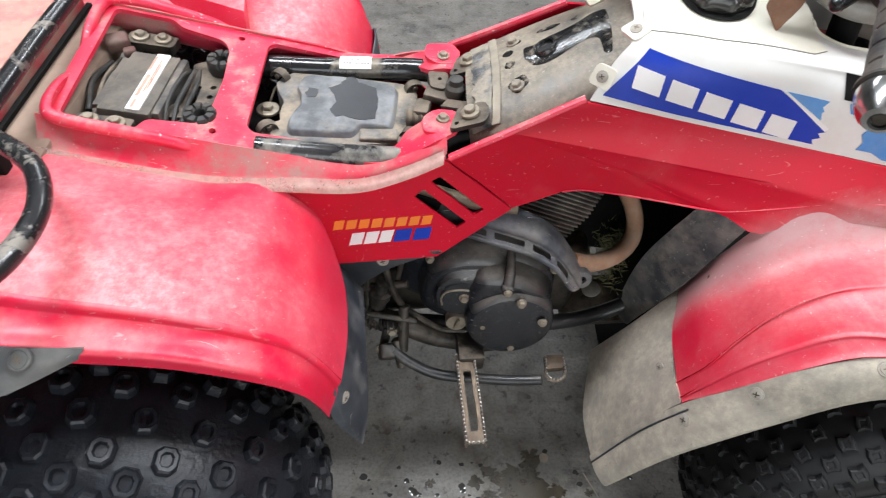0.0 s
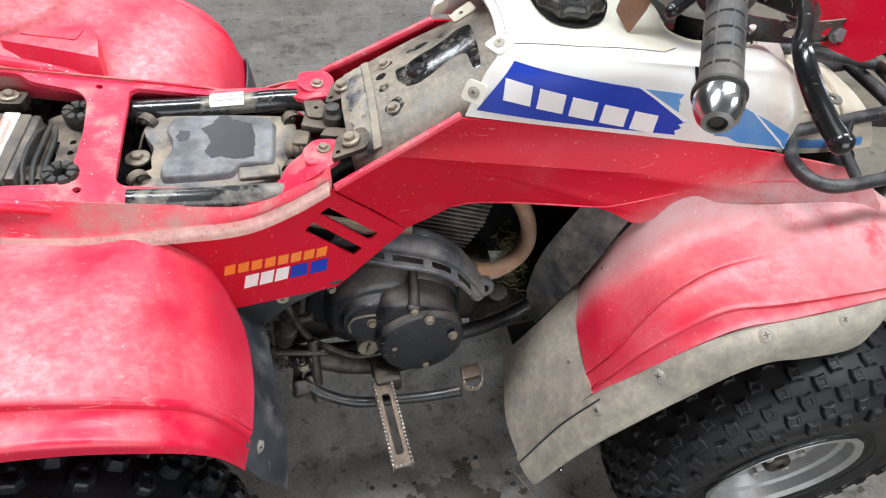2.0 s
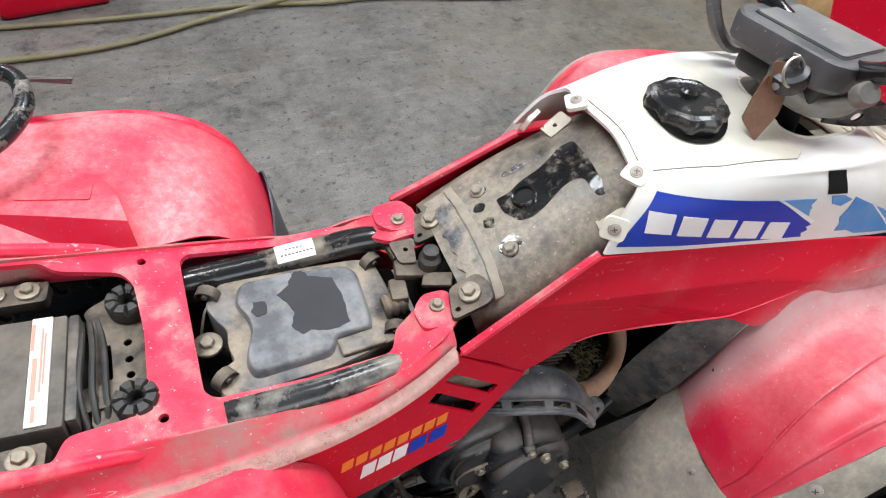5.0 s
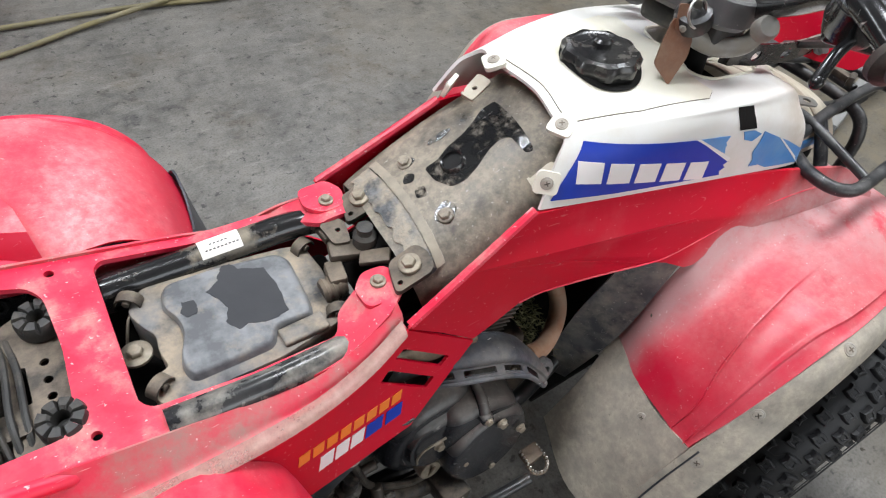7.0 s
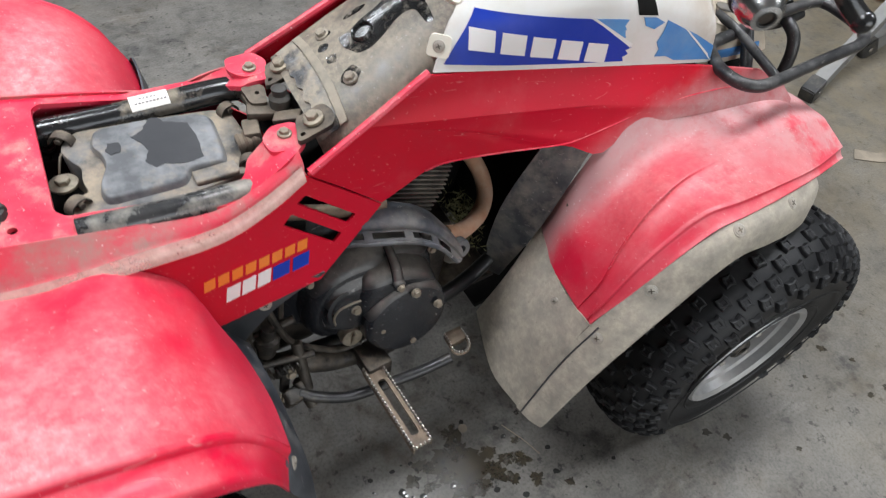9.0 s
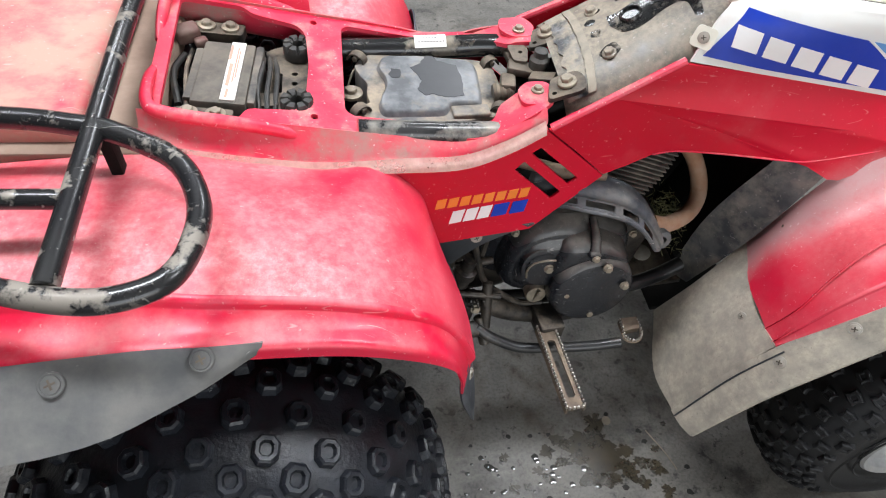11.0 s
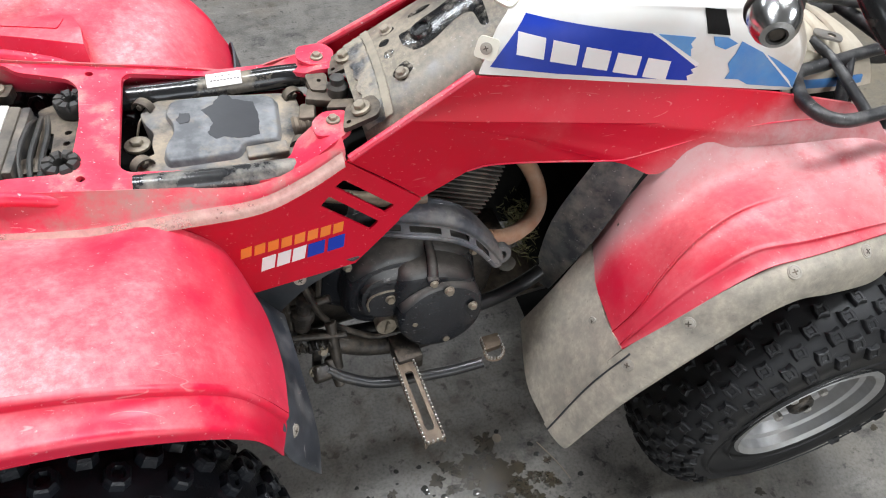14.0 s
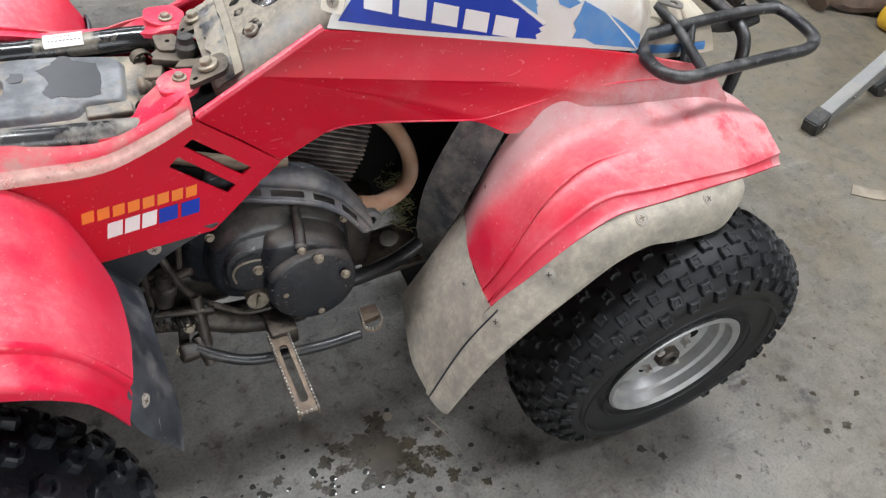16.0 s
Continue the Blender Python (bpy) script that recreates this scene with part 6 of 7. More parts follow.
def wheel(front, c, r, half, rim, knob, rows, count, size, material, seed):
    """A balloon tyre with staggered tread blocks on a steel rim."""
    side = -1 if c[1] < 0 else 1
    word = "front" if front else "rear"
    bm = bmesh.new()

    def skin(a):
        """The tyre's section: radius and offset at an angle from one bead to the other."""
        s = math.cos(a)
        return rim + (r - knob - rim) * max(0.0, math.sin(a)) ** 0.62, half * (abs(s) ** 0.80) * (1 if s > 0 else -1) * (0.82 + 0.27 * min(1.0, 2.0 * math.sin(a)))

    prof = [skin(math.pi * k / 28) for k in range(29)]
    prof += [(rim - 0.004, -half * 0.8), (rim - 0.004, half * 0.8)]
    lathe(bm, c, (0, -1, 0), prof, 72, True)
    for rr in (rim + 0.022, rim + 0.060):
        lathe(bm, (c[0], c[1] + side * half * (0.955 if rr < rim + 0.03 else 1.045), c[2]), (0, side, 0), [(rr - 0.002, 0), (rr, 0.002), (rr + 0.002, 0)], 64, False, False)
    tyre = part(word + "_tyre", bm, material, bike, "black knobbly tyre" if front else "wet black knobbly tyre", 30)
    block = knob_mesh("tread_block", size, knob, material, not front)
    rng = random.Random(seed)
    for j, f in enumerate(rows):
        p0, p1 = skin(radians(90 - f)), skin(radians(89 - f))
        lean = math.atan2(p0[0] - p1[0], abs(p1[1] - p0[1])) if f >= 0 else -math.atan2(p1[0] - p0[0], abs(p1[1] - p0[1]))
        for i in range(count):
            a = 2 * math.pi * (i + 0.5 * (j % 2)) / count
            if math.sin(a) < -0.75 or (side > 0 and math.sin(a) < 0.0):
                continue
            m = Matrix.Translation(Vector(c) * K) @ Matrix.Rotation(-a, 4, "Y") @ Matrix.Translation(Vector((p0[0], -p0[1], 0)) * K) @ Matrix.Rotation(-lean, 4, "Z") @ Matrix.Rotation(radians(rng.uniform(-10, 10)), 4, "X") @ Matrix.Scale(rng.uniform(0.92, 1.08), 4)
            ob = new("tread_block", block)
            ob.parent = tyre
            ob.matrix_basis = m
    o = half * 0.82
    bm = bmesh.new()
    lathe(bm, c, (0, side, 0), [(rim + 0.004, o - 0.012), (rim + 0.006, o), (rim + 0.009, o + 0.006), (rim + 0.005, o + 0.010), (rim - 0.003, o + 0.004), (rim - 0.006, o - 0.010), (rim - 0.013, o - 0.014),
                                (rim - 0.018, o - 0.030), (rim - 0.028, o - 0.036), (0.056, o - 0.038), (0.050, o - 0.024), (0.034, o - 0.020), (0.0, o - 0.020)], 56, False, False)
    ring = part(word + "_rim", bm, M_rim, bike, "dull silver steel rim streaked with dirt")
    bm = bmesh.new()
    lathe(bm, (c[0], c[1] + side * (o - 0.021), c[2]), (0, side, 0), [(0.020, 0), (0.020, 0.012), (0.016, 0.016), (0.010, 0.016), (0.009, 0.010), (0.0, 0.010)], 20)
    part("hub_cap", bm, M_grime, ring)
    for k in range(4):
        a = math.pi / 4 + k * math.pi / 2
        bm = bmesh.new()
        lathe(bm, (c[0] + 0.037 * math.cos(a), c[1] + side * (o - 0.023), c[2] + 0.037 * math.sin(a)), (0, side, 0), [(0.007, 0), (0.007, 0.014), (0.005, 0.016)], 6)
        part("wheel_nut", bm, M_steel, ring)
        bm = bmesh.new()
        a += math.pi / 4
        # black disc in place of a cut hole, its shade painted on
        lathe(bm, (c[0] + 0.070 * math.cos(a), c[1] + side * (o - 0.0385), c[2] + 0.070 * math.sin(a)), (0, side, 0), [(0.010, 0), (0.010, 0.003), (0.0, 0.003)], 14)
        part("rim_hole", bm, M_void, ring)


FR, RR = 0.246, 0.262
for y in (-0.335, 0.325):
    wheel(True, (0.568, y, FR), FR, 0.083, 0.108, 0.0078, (-58, -46, -34, -22, -11, 0, 11, 22, 34, 46, 58), 30, 0.0185, M_tyre, 3)
for y in (-0.395, 0.385):
    wheel(False, (-0.440, y, RR), RR, 0.115, 0.106, 0.013, (-72, -60, -48, -36, -24, -12, 0, 12, 24, 36, 48, 60, 72), 26, 0.0275, M_tyrew, 5)
bm = bmesh.new()
rod(bm, (-0.44, -0.32, RR), (-0.44, 0.31, RR), 0.022)
part("rear_axle", bm, M_black, bike)
for y in (-1, 1):
    bm = bmesh.new()
    pipe(bm, [(0.45, 0.05 * y, 0.26), (0.52, 0.15 * y, 0.25), (0.565, 0.27 * y, FR)], 0.012)
    part("front_suspension_arm", bm, M_black, bike)

# ---------- racks ----------
LOOP = [(0.537, -0.127), (0.556, -0.106), (0.611, -0.096), (0.679, -0.084), (0.762, -0.074), (0.826, -0.072), (0.8395, -0.085), (0.8395, -0.105), (0.833, -0.143), (0.818, -0.170), (0.782, -0.189), (0.718, -0.195),
        (0.630, -0.2035), (0.582, -0.209), (0.545, -0.2095), (0.524, -0.193), (0.522, -0.160), (0.537, -0.127)]
for side in (1, -1):
    f = (lambda s: s) if side > 0 else mirrored
    bm = bmesh.new()
    pipe(bm, f([(x, y, 0.645) for x, y in LOOP]), 0.0088, 12, 5)
    loop = part("front_rack_loop", bm, M_rack, bike, "scuffed black tubular front rack")
    bm = bmesh.new()
    pipe(bm, f([(0.590, -0.068, 0.668), (0.611, -0.096, 0.654), (0.600, -0.150, 0.648), (0.585, -0.207, 0.643)]), 0.0068, 10, 3)
    part("rack_strut", bm, M_rack, loop)
    bm = bmesh.new()
    pipe(bm, f([(0.632, -0.138, 0.556), (0.630, -0.134, 0.590), (0.640, -0.112, 0.620), (0.650, -0.090, 0.643)]), 0.0092, 10)
    part("rack_post", bm, M_rack, loop)
    bm = bmesh.new()
    pipe(bm, f([(0.700, -0.060, 0.626), (0.745, -0.064, 0.621), (0.782, -0.066, 0.624), (0.806, -0.068, 0.632)]), (0.012, 0.012), 12, 5, True, 0.6)
    part("rubber_pad", bm, M_rubk, loop, "black rubber pad under the rack")
for run, r in (([(0.838, -0.073, 0.645), (0.833, 0.0, 0.646), (0.828, 0.068, 0.648)], 0.0088), ([(0.786, 0.055, 0.645), (0.782, 0.003, 0.645), (0.774, -0.062, 0.645)], 0.0075),
               ([(0.765, -0.114, 0.520), (0.760, -0.116, 0.555), (0.760, -0.112, 0.594), (0.760, -0.097, 0.620), (0.7615, -0.060, 0.631), (0.764, 0.013, 0.632), (0.757, 0.110, 0.632), (0.757, 0.150, 0.615), (0.757, 0.160, 0.56)], 0.0098),
               ([(0.56, 0.04, 0.685), (0.64, 0.035, 0.677), (0.78, 0.025, 0.650)], 0.0085)):
    bm = bmesh.new()
    pipe(bm, run, r)
    part("front_rack_bar", bm, M_rack, bike, "scuffed black tubular front rack")
bm = bmesh.new()
box(bm, (0.776, -0.028, 0.655), (0.014, 0.05, 0.010), (0, 0, -6), 0.002)
box(bm, (0.781, 0.012, 0.657), (0.020, 0.018, 0.014), (0, 0, 10), 0.003)
box(bm, (0.772, -0.052, 0.657), (0.024, 0.010, 0.016), (0, 0, 20), 0.003)
part("rack_clamp", bm, M_grime, bike, "dusty black clamp on the rack bar")
bm = bmesh.new()
pipe(bm, [(-0.515, -0.375, 0.700), (-0.518, -0.19, 0.701), (-0.521, 0.0, 0.702), (-0.518, 0.18, 0.701), (-0.515, 0.365, 0.700)], 0.0105)
pipe(bm, [(-0.72, -0.168, 0.700), (-0.60, -0.172, 0.700), (-0.535, -0.185, 0.700), (-0.50, -0.197, 0.700), (-0.442, -0.236, 0.700), (-0.416, -0.285, 0.699), (-0.414, -0.33, 0.698), (-0.428, -0.370, 0.698), (-0.465, -0.387, 0.698), (-0.51, -0.384, 0.698), (-0.60, -0.36, 0.698), (-0.72, -0.355, 0.698)], 0.0105, 12, 6)
pipe(bm, [(-0.72, -0.276, 0.699), (-0.60, -0.277, 0.699), (-0.518, -0.281, 0.699)], 0.009)
pipe(bm, mirrored([(-0.72, -0.168, 0.700), (-0.60, -0.172, 0.700), (-0.535, -0.185, 0.700), (-0.50, -0.197, 0.700), (-0.442, -0.236, 0.700), (-0.416, -0.285, 0.699), (-0.414, -0.33, 0.698), (-0.428, -0.370, 0.698), (-0.465, -0.387, 0.698), (-0.51, -0.384, 0.698), (-0.60, -0.36, 0.698), (-0.72, -0.355, 0.698)], 0.01), 0.0105, 12, 6)
part("rear_rack", bm, M_tube, bike, "chipped black tubular rear rack")
for y in (-0.19, 0.18):
    bm = bmesh.new()
    box(bm, (-0.512, y, 0.672), (0.012, 0.016, 0.052), (0, 0, 0), 0.002)
    part("rack_foot", bm, M_void, bike)

# front white nose between the racks
bm = bmesh.new()
NOSE, BLUE = [], []
for x, w, low, top in ((0.538, 0.104, 0.612, 0.690), (0.590, 0.101, 0.603, 0.678), (0.640, 0.099, 0.600, 0.664), (0.685, 0.095, 0.598, 0.652), (0.706, 0.092, 0.597, 0.646)):
    d = top - low
    half = [(x + 0.008, -w, low), (x + 0.004, -w * 0.93, low + 0.3 * d), (x, -w * 0.78, low + 0.66 * d), (x - 0.006, -w * 0.45, low + 0.92 * d)]
    NOSE.append(half + [(x - 0.010, 0.0, top)] + [(a, -b, c) for a, b, c in reversed(half)])
    BLUE.append([(half[0][0], half[0][1] - 0.0015, low + 0.001), (half[0][0] - 0.003, half[0][1] * 0.98 - 0.0015, low + 0.017), (half[1][0], half[1][1] - 0.0015, low + 0.3 * d)])
loft(bm, NOSE, -0.003, 5, 4)
nose = part("front_cowl", bm, M_nose, bike, "yellowed white ribbed front cowl")
bpy.context.view_layer.update()


def on_nose(x, y, lift):
    hit, loc, nor, _ = nose.ray_cast(Vector((x, y, 1.0)) * K, Vector((0, 0, -1)))
    return loc / K + Vector((0, 0, lift)) if hit else Vector((x, y, 0.66 + lift))


for k in range(3):
    bm = bmesh.new()
    x = 0.578 + 0.038 * k
    loft(bm, [[on_nose(x - 0.004, y, 0.0), on_nose(x + 0.002, y, 0.004), on_nose(x + 0.026, y, 0.0)] for y in (-0.082, -0.06, -0.02, 0.02, 0.06, 0.08)], 0.002, 4, 3)
    part("cowl_rib", bm, M_nose, nose)
bm = bmesh.new()
loft(bm, BLUE[:-1], 0.0006, 5, 3)
part("blue_stripe", bm, M_lblue, nose, "faded light blue stripe")
bm = bmesh.new()
plate(bm, round_poly([(0.596, -0.066), (0.630, -0.086), (0.644, -0.066), (0.612, -0.046)], 0.010), [circle(0.625, -0.068, 0.006, 12)], lambda u, v, w: Vector((u, v, 0.672 - 0.10 * (u - 0.6) + w)), 0.003)
part("cowl_tab", bm, M_cast, nose, "grey tab with a bolt hole")

# plain near-black box that closes the space under the cowl
bm = bmesh.new()
box(bm, (0.66, -0.005, 0.525), (0.14, 0.15, 0.11), (0, 12, 0), 0.02, 3)
part("under_cowl_box", bm, M_void, bike, "black box under the cowl")

# ---------- handlebar ----------
end, inn = Vector((0.201, -0.367, 0.897)), Vector((0.259, -0.252, 0.921))
d = (inn - end).normalized()
bm = bmesh.new()
half = [tuple(end + d * 0.02), tuple(inn), (0.295, -0.185, 0.928), (0.345, -0.12, 0.884), (0.385, -0.06, 0.846)]
pipe(bm, half + [(0.392, 0.0, 0.842)] + list(reversed(mirrored(half))), 0.0105)
part("handlebar", bm, M_gloss, bike, "black steel handlebar")
for mirror in (0, 1):
    e2, i2 = (end, inn) if not mirror else (Vector(mirrored([end])[0]), Vector(mirrored([inn])[0]))
    dd = (i2 - e2).normalized()
    bm = bmesh.new()
    L = (i2 - e2).length
    prof = [(0.010, 0.010)]
    for k in range(6):
        h = 0.014 + (L - 0.024) * k / 6
        prof += [(0.0126, h), (0.0142, h + 0.0012), (0.0146, h + (L - 0.024) / 6 - 0.0022), (0.0130, h + (L - 0.024) / 6 - 0.0010)]
    prof += [(0.015, L - 0.010), (0.0225, L - 0.006), (0.0235, L), (0.019, L + 0.003), (0.010, L + 0.004)]
    lathe(bm, e2, dd, prof, 28)
    grip = part("grip", bm, M_rubber, bike, "grey ribbed rubber handlebar grip")
    side = dd.orthogonal().normalized()
    for k in range(8):
        q = side * math.cos(k * math.pi / 4) + dd.cross(side) * math.sin(k * math.pi / 4)
        bm = bmesh.new()
        rod(bm, e2 + dd * 0.016 + q * 0.0139, e2 + dd * (L - 0.012) + q * 0.0139, 0.0008, None, 6)
        part("grip_rib", bm, M_rubber, grip)
    bm = bmesh.new()
    lathe(bm, e2, dd, [(0.0, -0.0105), (0.0055, -0.0105), (0.0065, -0.0130), (0.0100, -0.0120), (0.0135, -0.0065), (0.0158, 0.001), (0.0165, 0.008), (0.0164, 0.012), (0.0145, 0.015), (0.009, 0.016)], 28)
    weight = part("bar_end_weight", bm, M_chrome, bike, "polished steel bar-end weight")
    bm = bmesh.new()
    lathe(bm, e2, dd, [(0.0164, 0.0115), (0.0180, 0.0125), (0.0180, 0.0150), (0.0150, 0.0165)], 28)
    lathe(bm, e2, dd, [(0.0066, -0.0133), (0.0066, -0.0100), (0.0052, -0.0100), (0.0052, -0.0128)], 20, True)
    part("rubber_ring", bm, M_rubk, weight)
    bm = bmesh.new()
    lathe(bm, e2, dd, [(0.0, -0.0118), (0.0044, -0.0116), (0.0050, -0.0104), (0.0, -0.0100)], 16)
    part("end_screw", bm, M_grime, weight, "dark recessed screw")
    f = mirrored if mirror else (lambda s: s)
    bm = bmesh.new()
    pipe(bm, f([(0.370, -0.205, 0.885), (0.337, -0.245, 0.905), (0.296, -0.300, 0.920), (0.268, -0.334, 0.926), (0.257, -0.352, 0.926), (0.258, -0.372, 0.914), (0.267, -0.388, 0.899), (0.275, -0.398, 0.890)]), (0.0058, 0.0074), 12, 5, True, 0.6)
    bmesh.ops.create_uvsphere(bm, u_segments=14, v_segments=10, radius=0.0082, matrix=Matrix.Translation(f([(0.276, -0.399, 0.889)])[0]))
    part("brake_lever", bm, M_gloss, bike, "worn black brake lever")
    bm = bmesh.new()
    box(bm, f([(0.345, -0.195, 0.895)])[0], (0.075, 0.035, 0.030), (0, 0, -55 if not mirror else 55), 0.006, 3)
    rod(bm, f([(0.375, -0.205, 0.865)])[0], f([(0.375, -0.205, 0.885)])[0], 0.008)
    part("lever_perch", bm, M_gloss, bike)
# steering stem, clamp, instrument pod and key with its leather tag
bm = bmesh.new()
rod(bm, (0.440, 0.0, 0.60), (0.408, 0.0, 0.80), 0.017)
box(bm, (0.395, -0.005, 0.825), (0.045, 0.10, 0.022), (0, 12, 0), 0.006, 3)
part("steering_stem", bm, M_void, bike)
bm = bmesh.new()
pod_at = Matrix.Translation((0.388, 0.000, 0.842)) @ Matrix.Rotation(radians(11), 4, "Z") @ Matrix.Rotation(radians(7), 4, "Y")
rings = []
for z, grow in ((-0.020, 0.90), (-0.014, 0.97), (0.006, 1.0), (0.0115, 0.985), (0.0135, 0.955)):
    rings.append([bm.verts.new(pod_at @ Vector((grow * u, grow * v, z))) for u, v in round_poly([(-0.062, -0.056), (-0.044, -0.072), (0.062, -0.072), (0.062, 0.072), (-0.044, 0.072), (-0.062, 0.056)], 0.006, 2)])
for a, b in zip(rings, rings[1:]):
    for i in range(len(a)):
        bm.faces.new((a[i], a[(i + 1) % len(a)], b[(i + 1) % len(a)], b[i]))
bm.faces.new(rings[0]), bm.faces.new(rings[-1])
pod = part("handlebar_pod", bm, M_podk, bike, "weathered grey plastic handlebar pod", 30)
for size, lift, material in ((0.84, 0.0142, M_rubk), (0.80, 0.0160, M_pod)):
    bm = bmesh.new()
    plate(bm, round_poly([(-0.050 * size, -0.066 * size), (0.060 * size, -0.066 * size), (0.060 * size, 0.066 * size), (-0.050 * size, 0.066 * size)], 0.008), [], lambda u, v, w: pod_at @ Vector((u, v, lift + w)), 0.003)
    part("pod_panel", bm, material, pod)
bm = bmesh.new()
box(bm, pod_at @ Vector((0.0, 0.0, -0.032)), (0.085, 0.10, 0.034), (0, 7, 11), 0.010, 3)
part("pod_base", bm, M_rubk, pod)
bm = bmesh.new()
lathe(bm, (0.352, -0.100, 0.846), (-0.35, -0.6, 0.72), [(0.0125, 0), (0.0125, 0.010), (0.010, 0.014), (0.0, 0.015)], 20)
part("pod_bolt", bm, M_cast, pod)
bm = bmesh.new()
pipe(bm, [(0.326, -0.020, 0.826), (0.340, -0.036, 0.812), (0.364, -0.050, 0.801), (0.392, -0.056, 0.796), (0.412, -0.060, 0.799), (0.424, -0.059, 0.806)], 0.0115, 14, 5, True, 0.8)
part("top_yoke", bm, M_cast, bike, "worn grey cast top yoke")
bm = bmesh.new()
pipe(bm, [(0.295, -0.205, 0.905), (0.272, -0.208, 0.899), (0.254, -0.213, 0.891), (0.242, -0.217, 0.884)], (0.0050, 0.0064), 12, 5, True, 0.6)
bmesh.ops.create_uvsphere(bm, u_segments=12, v_segments=8, radius=0.0060, matrix=Matrix.Translation((0.242, -0.217, 0.884)))
part("throttle_lever", bm, M_gloss, bike, "worn black thumb throttle lever")
bm = bmesh.new()
lathe(bm, (0.330, -0.036, 0.828), (-0.45, -0.15, 0.88), [(0.020, 0), (0.020, 0.012), (0.018, 0.018), (0.012, 0.019), (0.011, 0.014), (0.0, 0.014)], 24)
lock = part("ignition_lock", bm, M_black, bike, "black ignition lock in its collar")
bm = bmesh.new()
box(bm, (0.324, -0.038, 0.852), (0.002, 0.008, 0.018), (-8, -22, 20), 0.001)
part("key", bm, M_steel, lock)
# throttle housing
bm = bmesh.new()
lathe(bm, (0.312, -0.190, 0.900), (-0.25, -0.2, 0.94), [(0.022, 0), (0.026, 0.012), (0.026, 0.030), (0.022, 0.034), (0.0, 0.035)], 28)
housing = part("throttle_housing", bm, M_gloss, bike, "black round throttle housing")
bm = bmesh.new()
lathe(bm, Vector((0.312, -0.190, 0.900)) + Vector((-0.25, -0.2, 0.94)) * 0.031, (-0.25, -0.2, 0.94), [(0.0245, 0.002), (0.0265, 0.001), (0.0265, 0.004), (0.0235, 0.005), (0.0230, 0.003)], 28)
part("housing_ring", bm, M_gloss, housing)
bm = bmesh.new()
ring = [(0.318 + 0.014 * math.cos(a), -0.046 + 0.006 * math.sin(a), 0.845 + 0.013 * math.sin(a)) for a in [2 * math.pi * k / 14 for k in range(15)]]
pipe(bm, ring, 0.0015, 6, 2)
part("key_ring", bm, M_steel, bike)
bm = bmesh.new()
plate(bm, round_poly([(-0.008, 0.031), (0.008, 0.031), (0.017, 0.012), (0.016, -0.006), (0.002, -0.037), (-0.019, -0.016), (-0.015, 0.008)], 0.004), [circle(0, 0.022, 0.003, 8)], lambda u, v, w: Vector((0.308 + 0.85 * u + 0.1 * v, -0.043 - 0.5 * u + 0.25 * v, 0.804 + v)) + Vector((-0.5, -0.8, 0.1)) * w, 0.003)
part("key_tag", bm, M_leather, bike, "brown leather key tag")
bm = bmesh.new()
plate(bm, round_poly([(-0.0055, 0.020), (0.0055, 0.020), (0.007, 0.046), (-0.007, 0.046)], 0.003), [], lambda u, v, w: Vector((0.308 + 0.85 * u + 0.1 * v, -0.043 - 0.5 * u + 0.25 * v, 0.804 + v)) + Vector((-0.5, -0.8, 0.1)) * (0.003 + w), 0.002)
strap = part("tag_strap", bm, M_leather, bike, "brown leather strap on the key ring")
bm = bmesh.new()
lathe(bm, (0.3075, -0.0415, 0.829), (-0.5, -0.8, 0.1), [(0.0032, 0), (0.0032, 0.0050), (0.002, 0.0058), (0.0, 0.0058)], 12)
part("rivet", bm, M_cast, strap)
# red headlamp shroud ahead of the bar
bm = bmesh.new()
plate(bm, round_poly([(-0.114, 0.752), (-0.06, 0.742), (0.05, 0.742), (0.105, 0.752), (0.165, 0.85), (0.15, 0.90), (-0.16, 0.90), (-0.175, 0.85)], 0.006), [], lambda u, v, w: Vector((0.578 + 0.10 * (v - 0.75) + 0.8 * u * u + w, u, v)), 0.004, 2)
part("lamp_shroud", bm, M_red, bike, "red plastic lamp shroud")
BEND = glide([(0.43, -0.040, 0.770), (0.48, -0.050, 0.762), (0.54, -0.058, 0.760), (0.60, -0.062, 0.767), (0.645, -0.060, 0.778)], 8)


def on_bracket(u, v, w):
    k = min(len(BEND) - 2, max(0, int(u * (len(BEND) - 1))))
    return BEND[k].lerp(BEND[k + 1], u * (len(BEND) - 1) - k) + Vector((-0.25 * w, -w - 0.2 * v, v))


bm = bmesh.new()
plate(bm, [(k / 24, -0.015) for k in range(25)] + [(1 - k / 24, 0.017) for k in range(25)], [[(q + 0.034 * math.cos(2 * math.pi * i / 12), 0.0075 * math.sin(2 * math.pi * i / 12)) for i in range(12)] for q in (0.2, 0.42, 0.62, 0.82)], on_bracket, 0.003, 1)
part("bar_bracket", bm, M_tube, bike, "black drilled steel bracket")
for c in ((0.580, -0.066, 0.762), (0.630, -0.060, 0.775)):
    bolt(c, (-0.3, -0.9, 0.3), 0.009, bike, 1.25, M_pod)
for pts, r, material in (([(0.35, -0.19, 0.90), (0.42, -0.17, 0.86), (0.50, -0.10, 0.80), (0.56, -0.03, 0.75)], 0.005, M_rubk), ([(0.33, 0.12, 0.88), (0.345, 0.09, 0.82), (0.385, 0.085, 0.79), (0.43, 0.07, 0.81), (0.45, 0.05, 0.78)], 0.008, M_pod), ([(0.35, 0.14, 0.88), (0.37, 0.11, 0.80), (0.44, 0.08, 0.77), (0.52, 0.04, 0.75)], 0.005, M_rubk)):
    bm = bmesh.new()
    pipe(bm, pts, r, 8)
    part("control_cable", bm, material, bike)

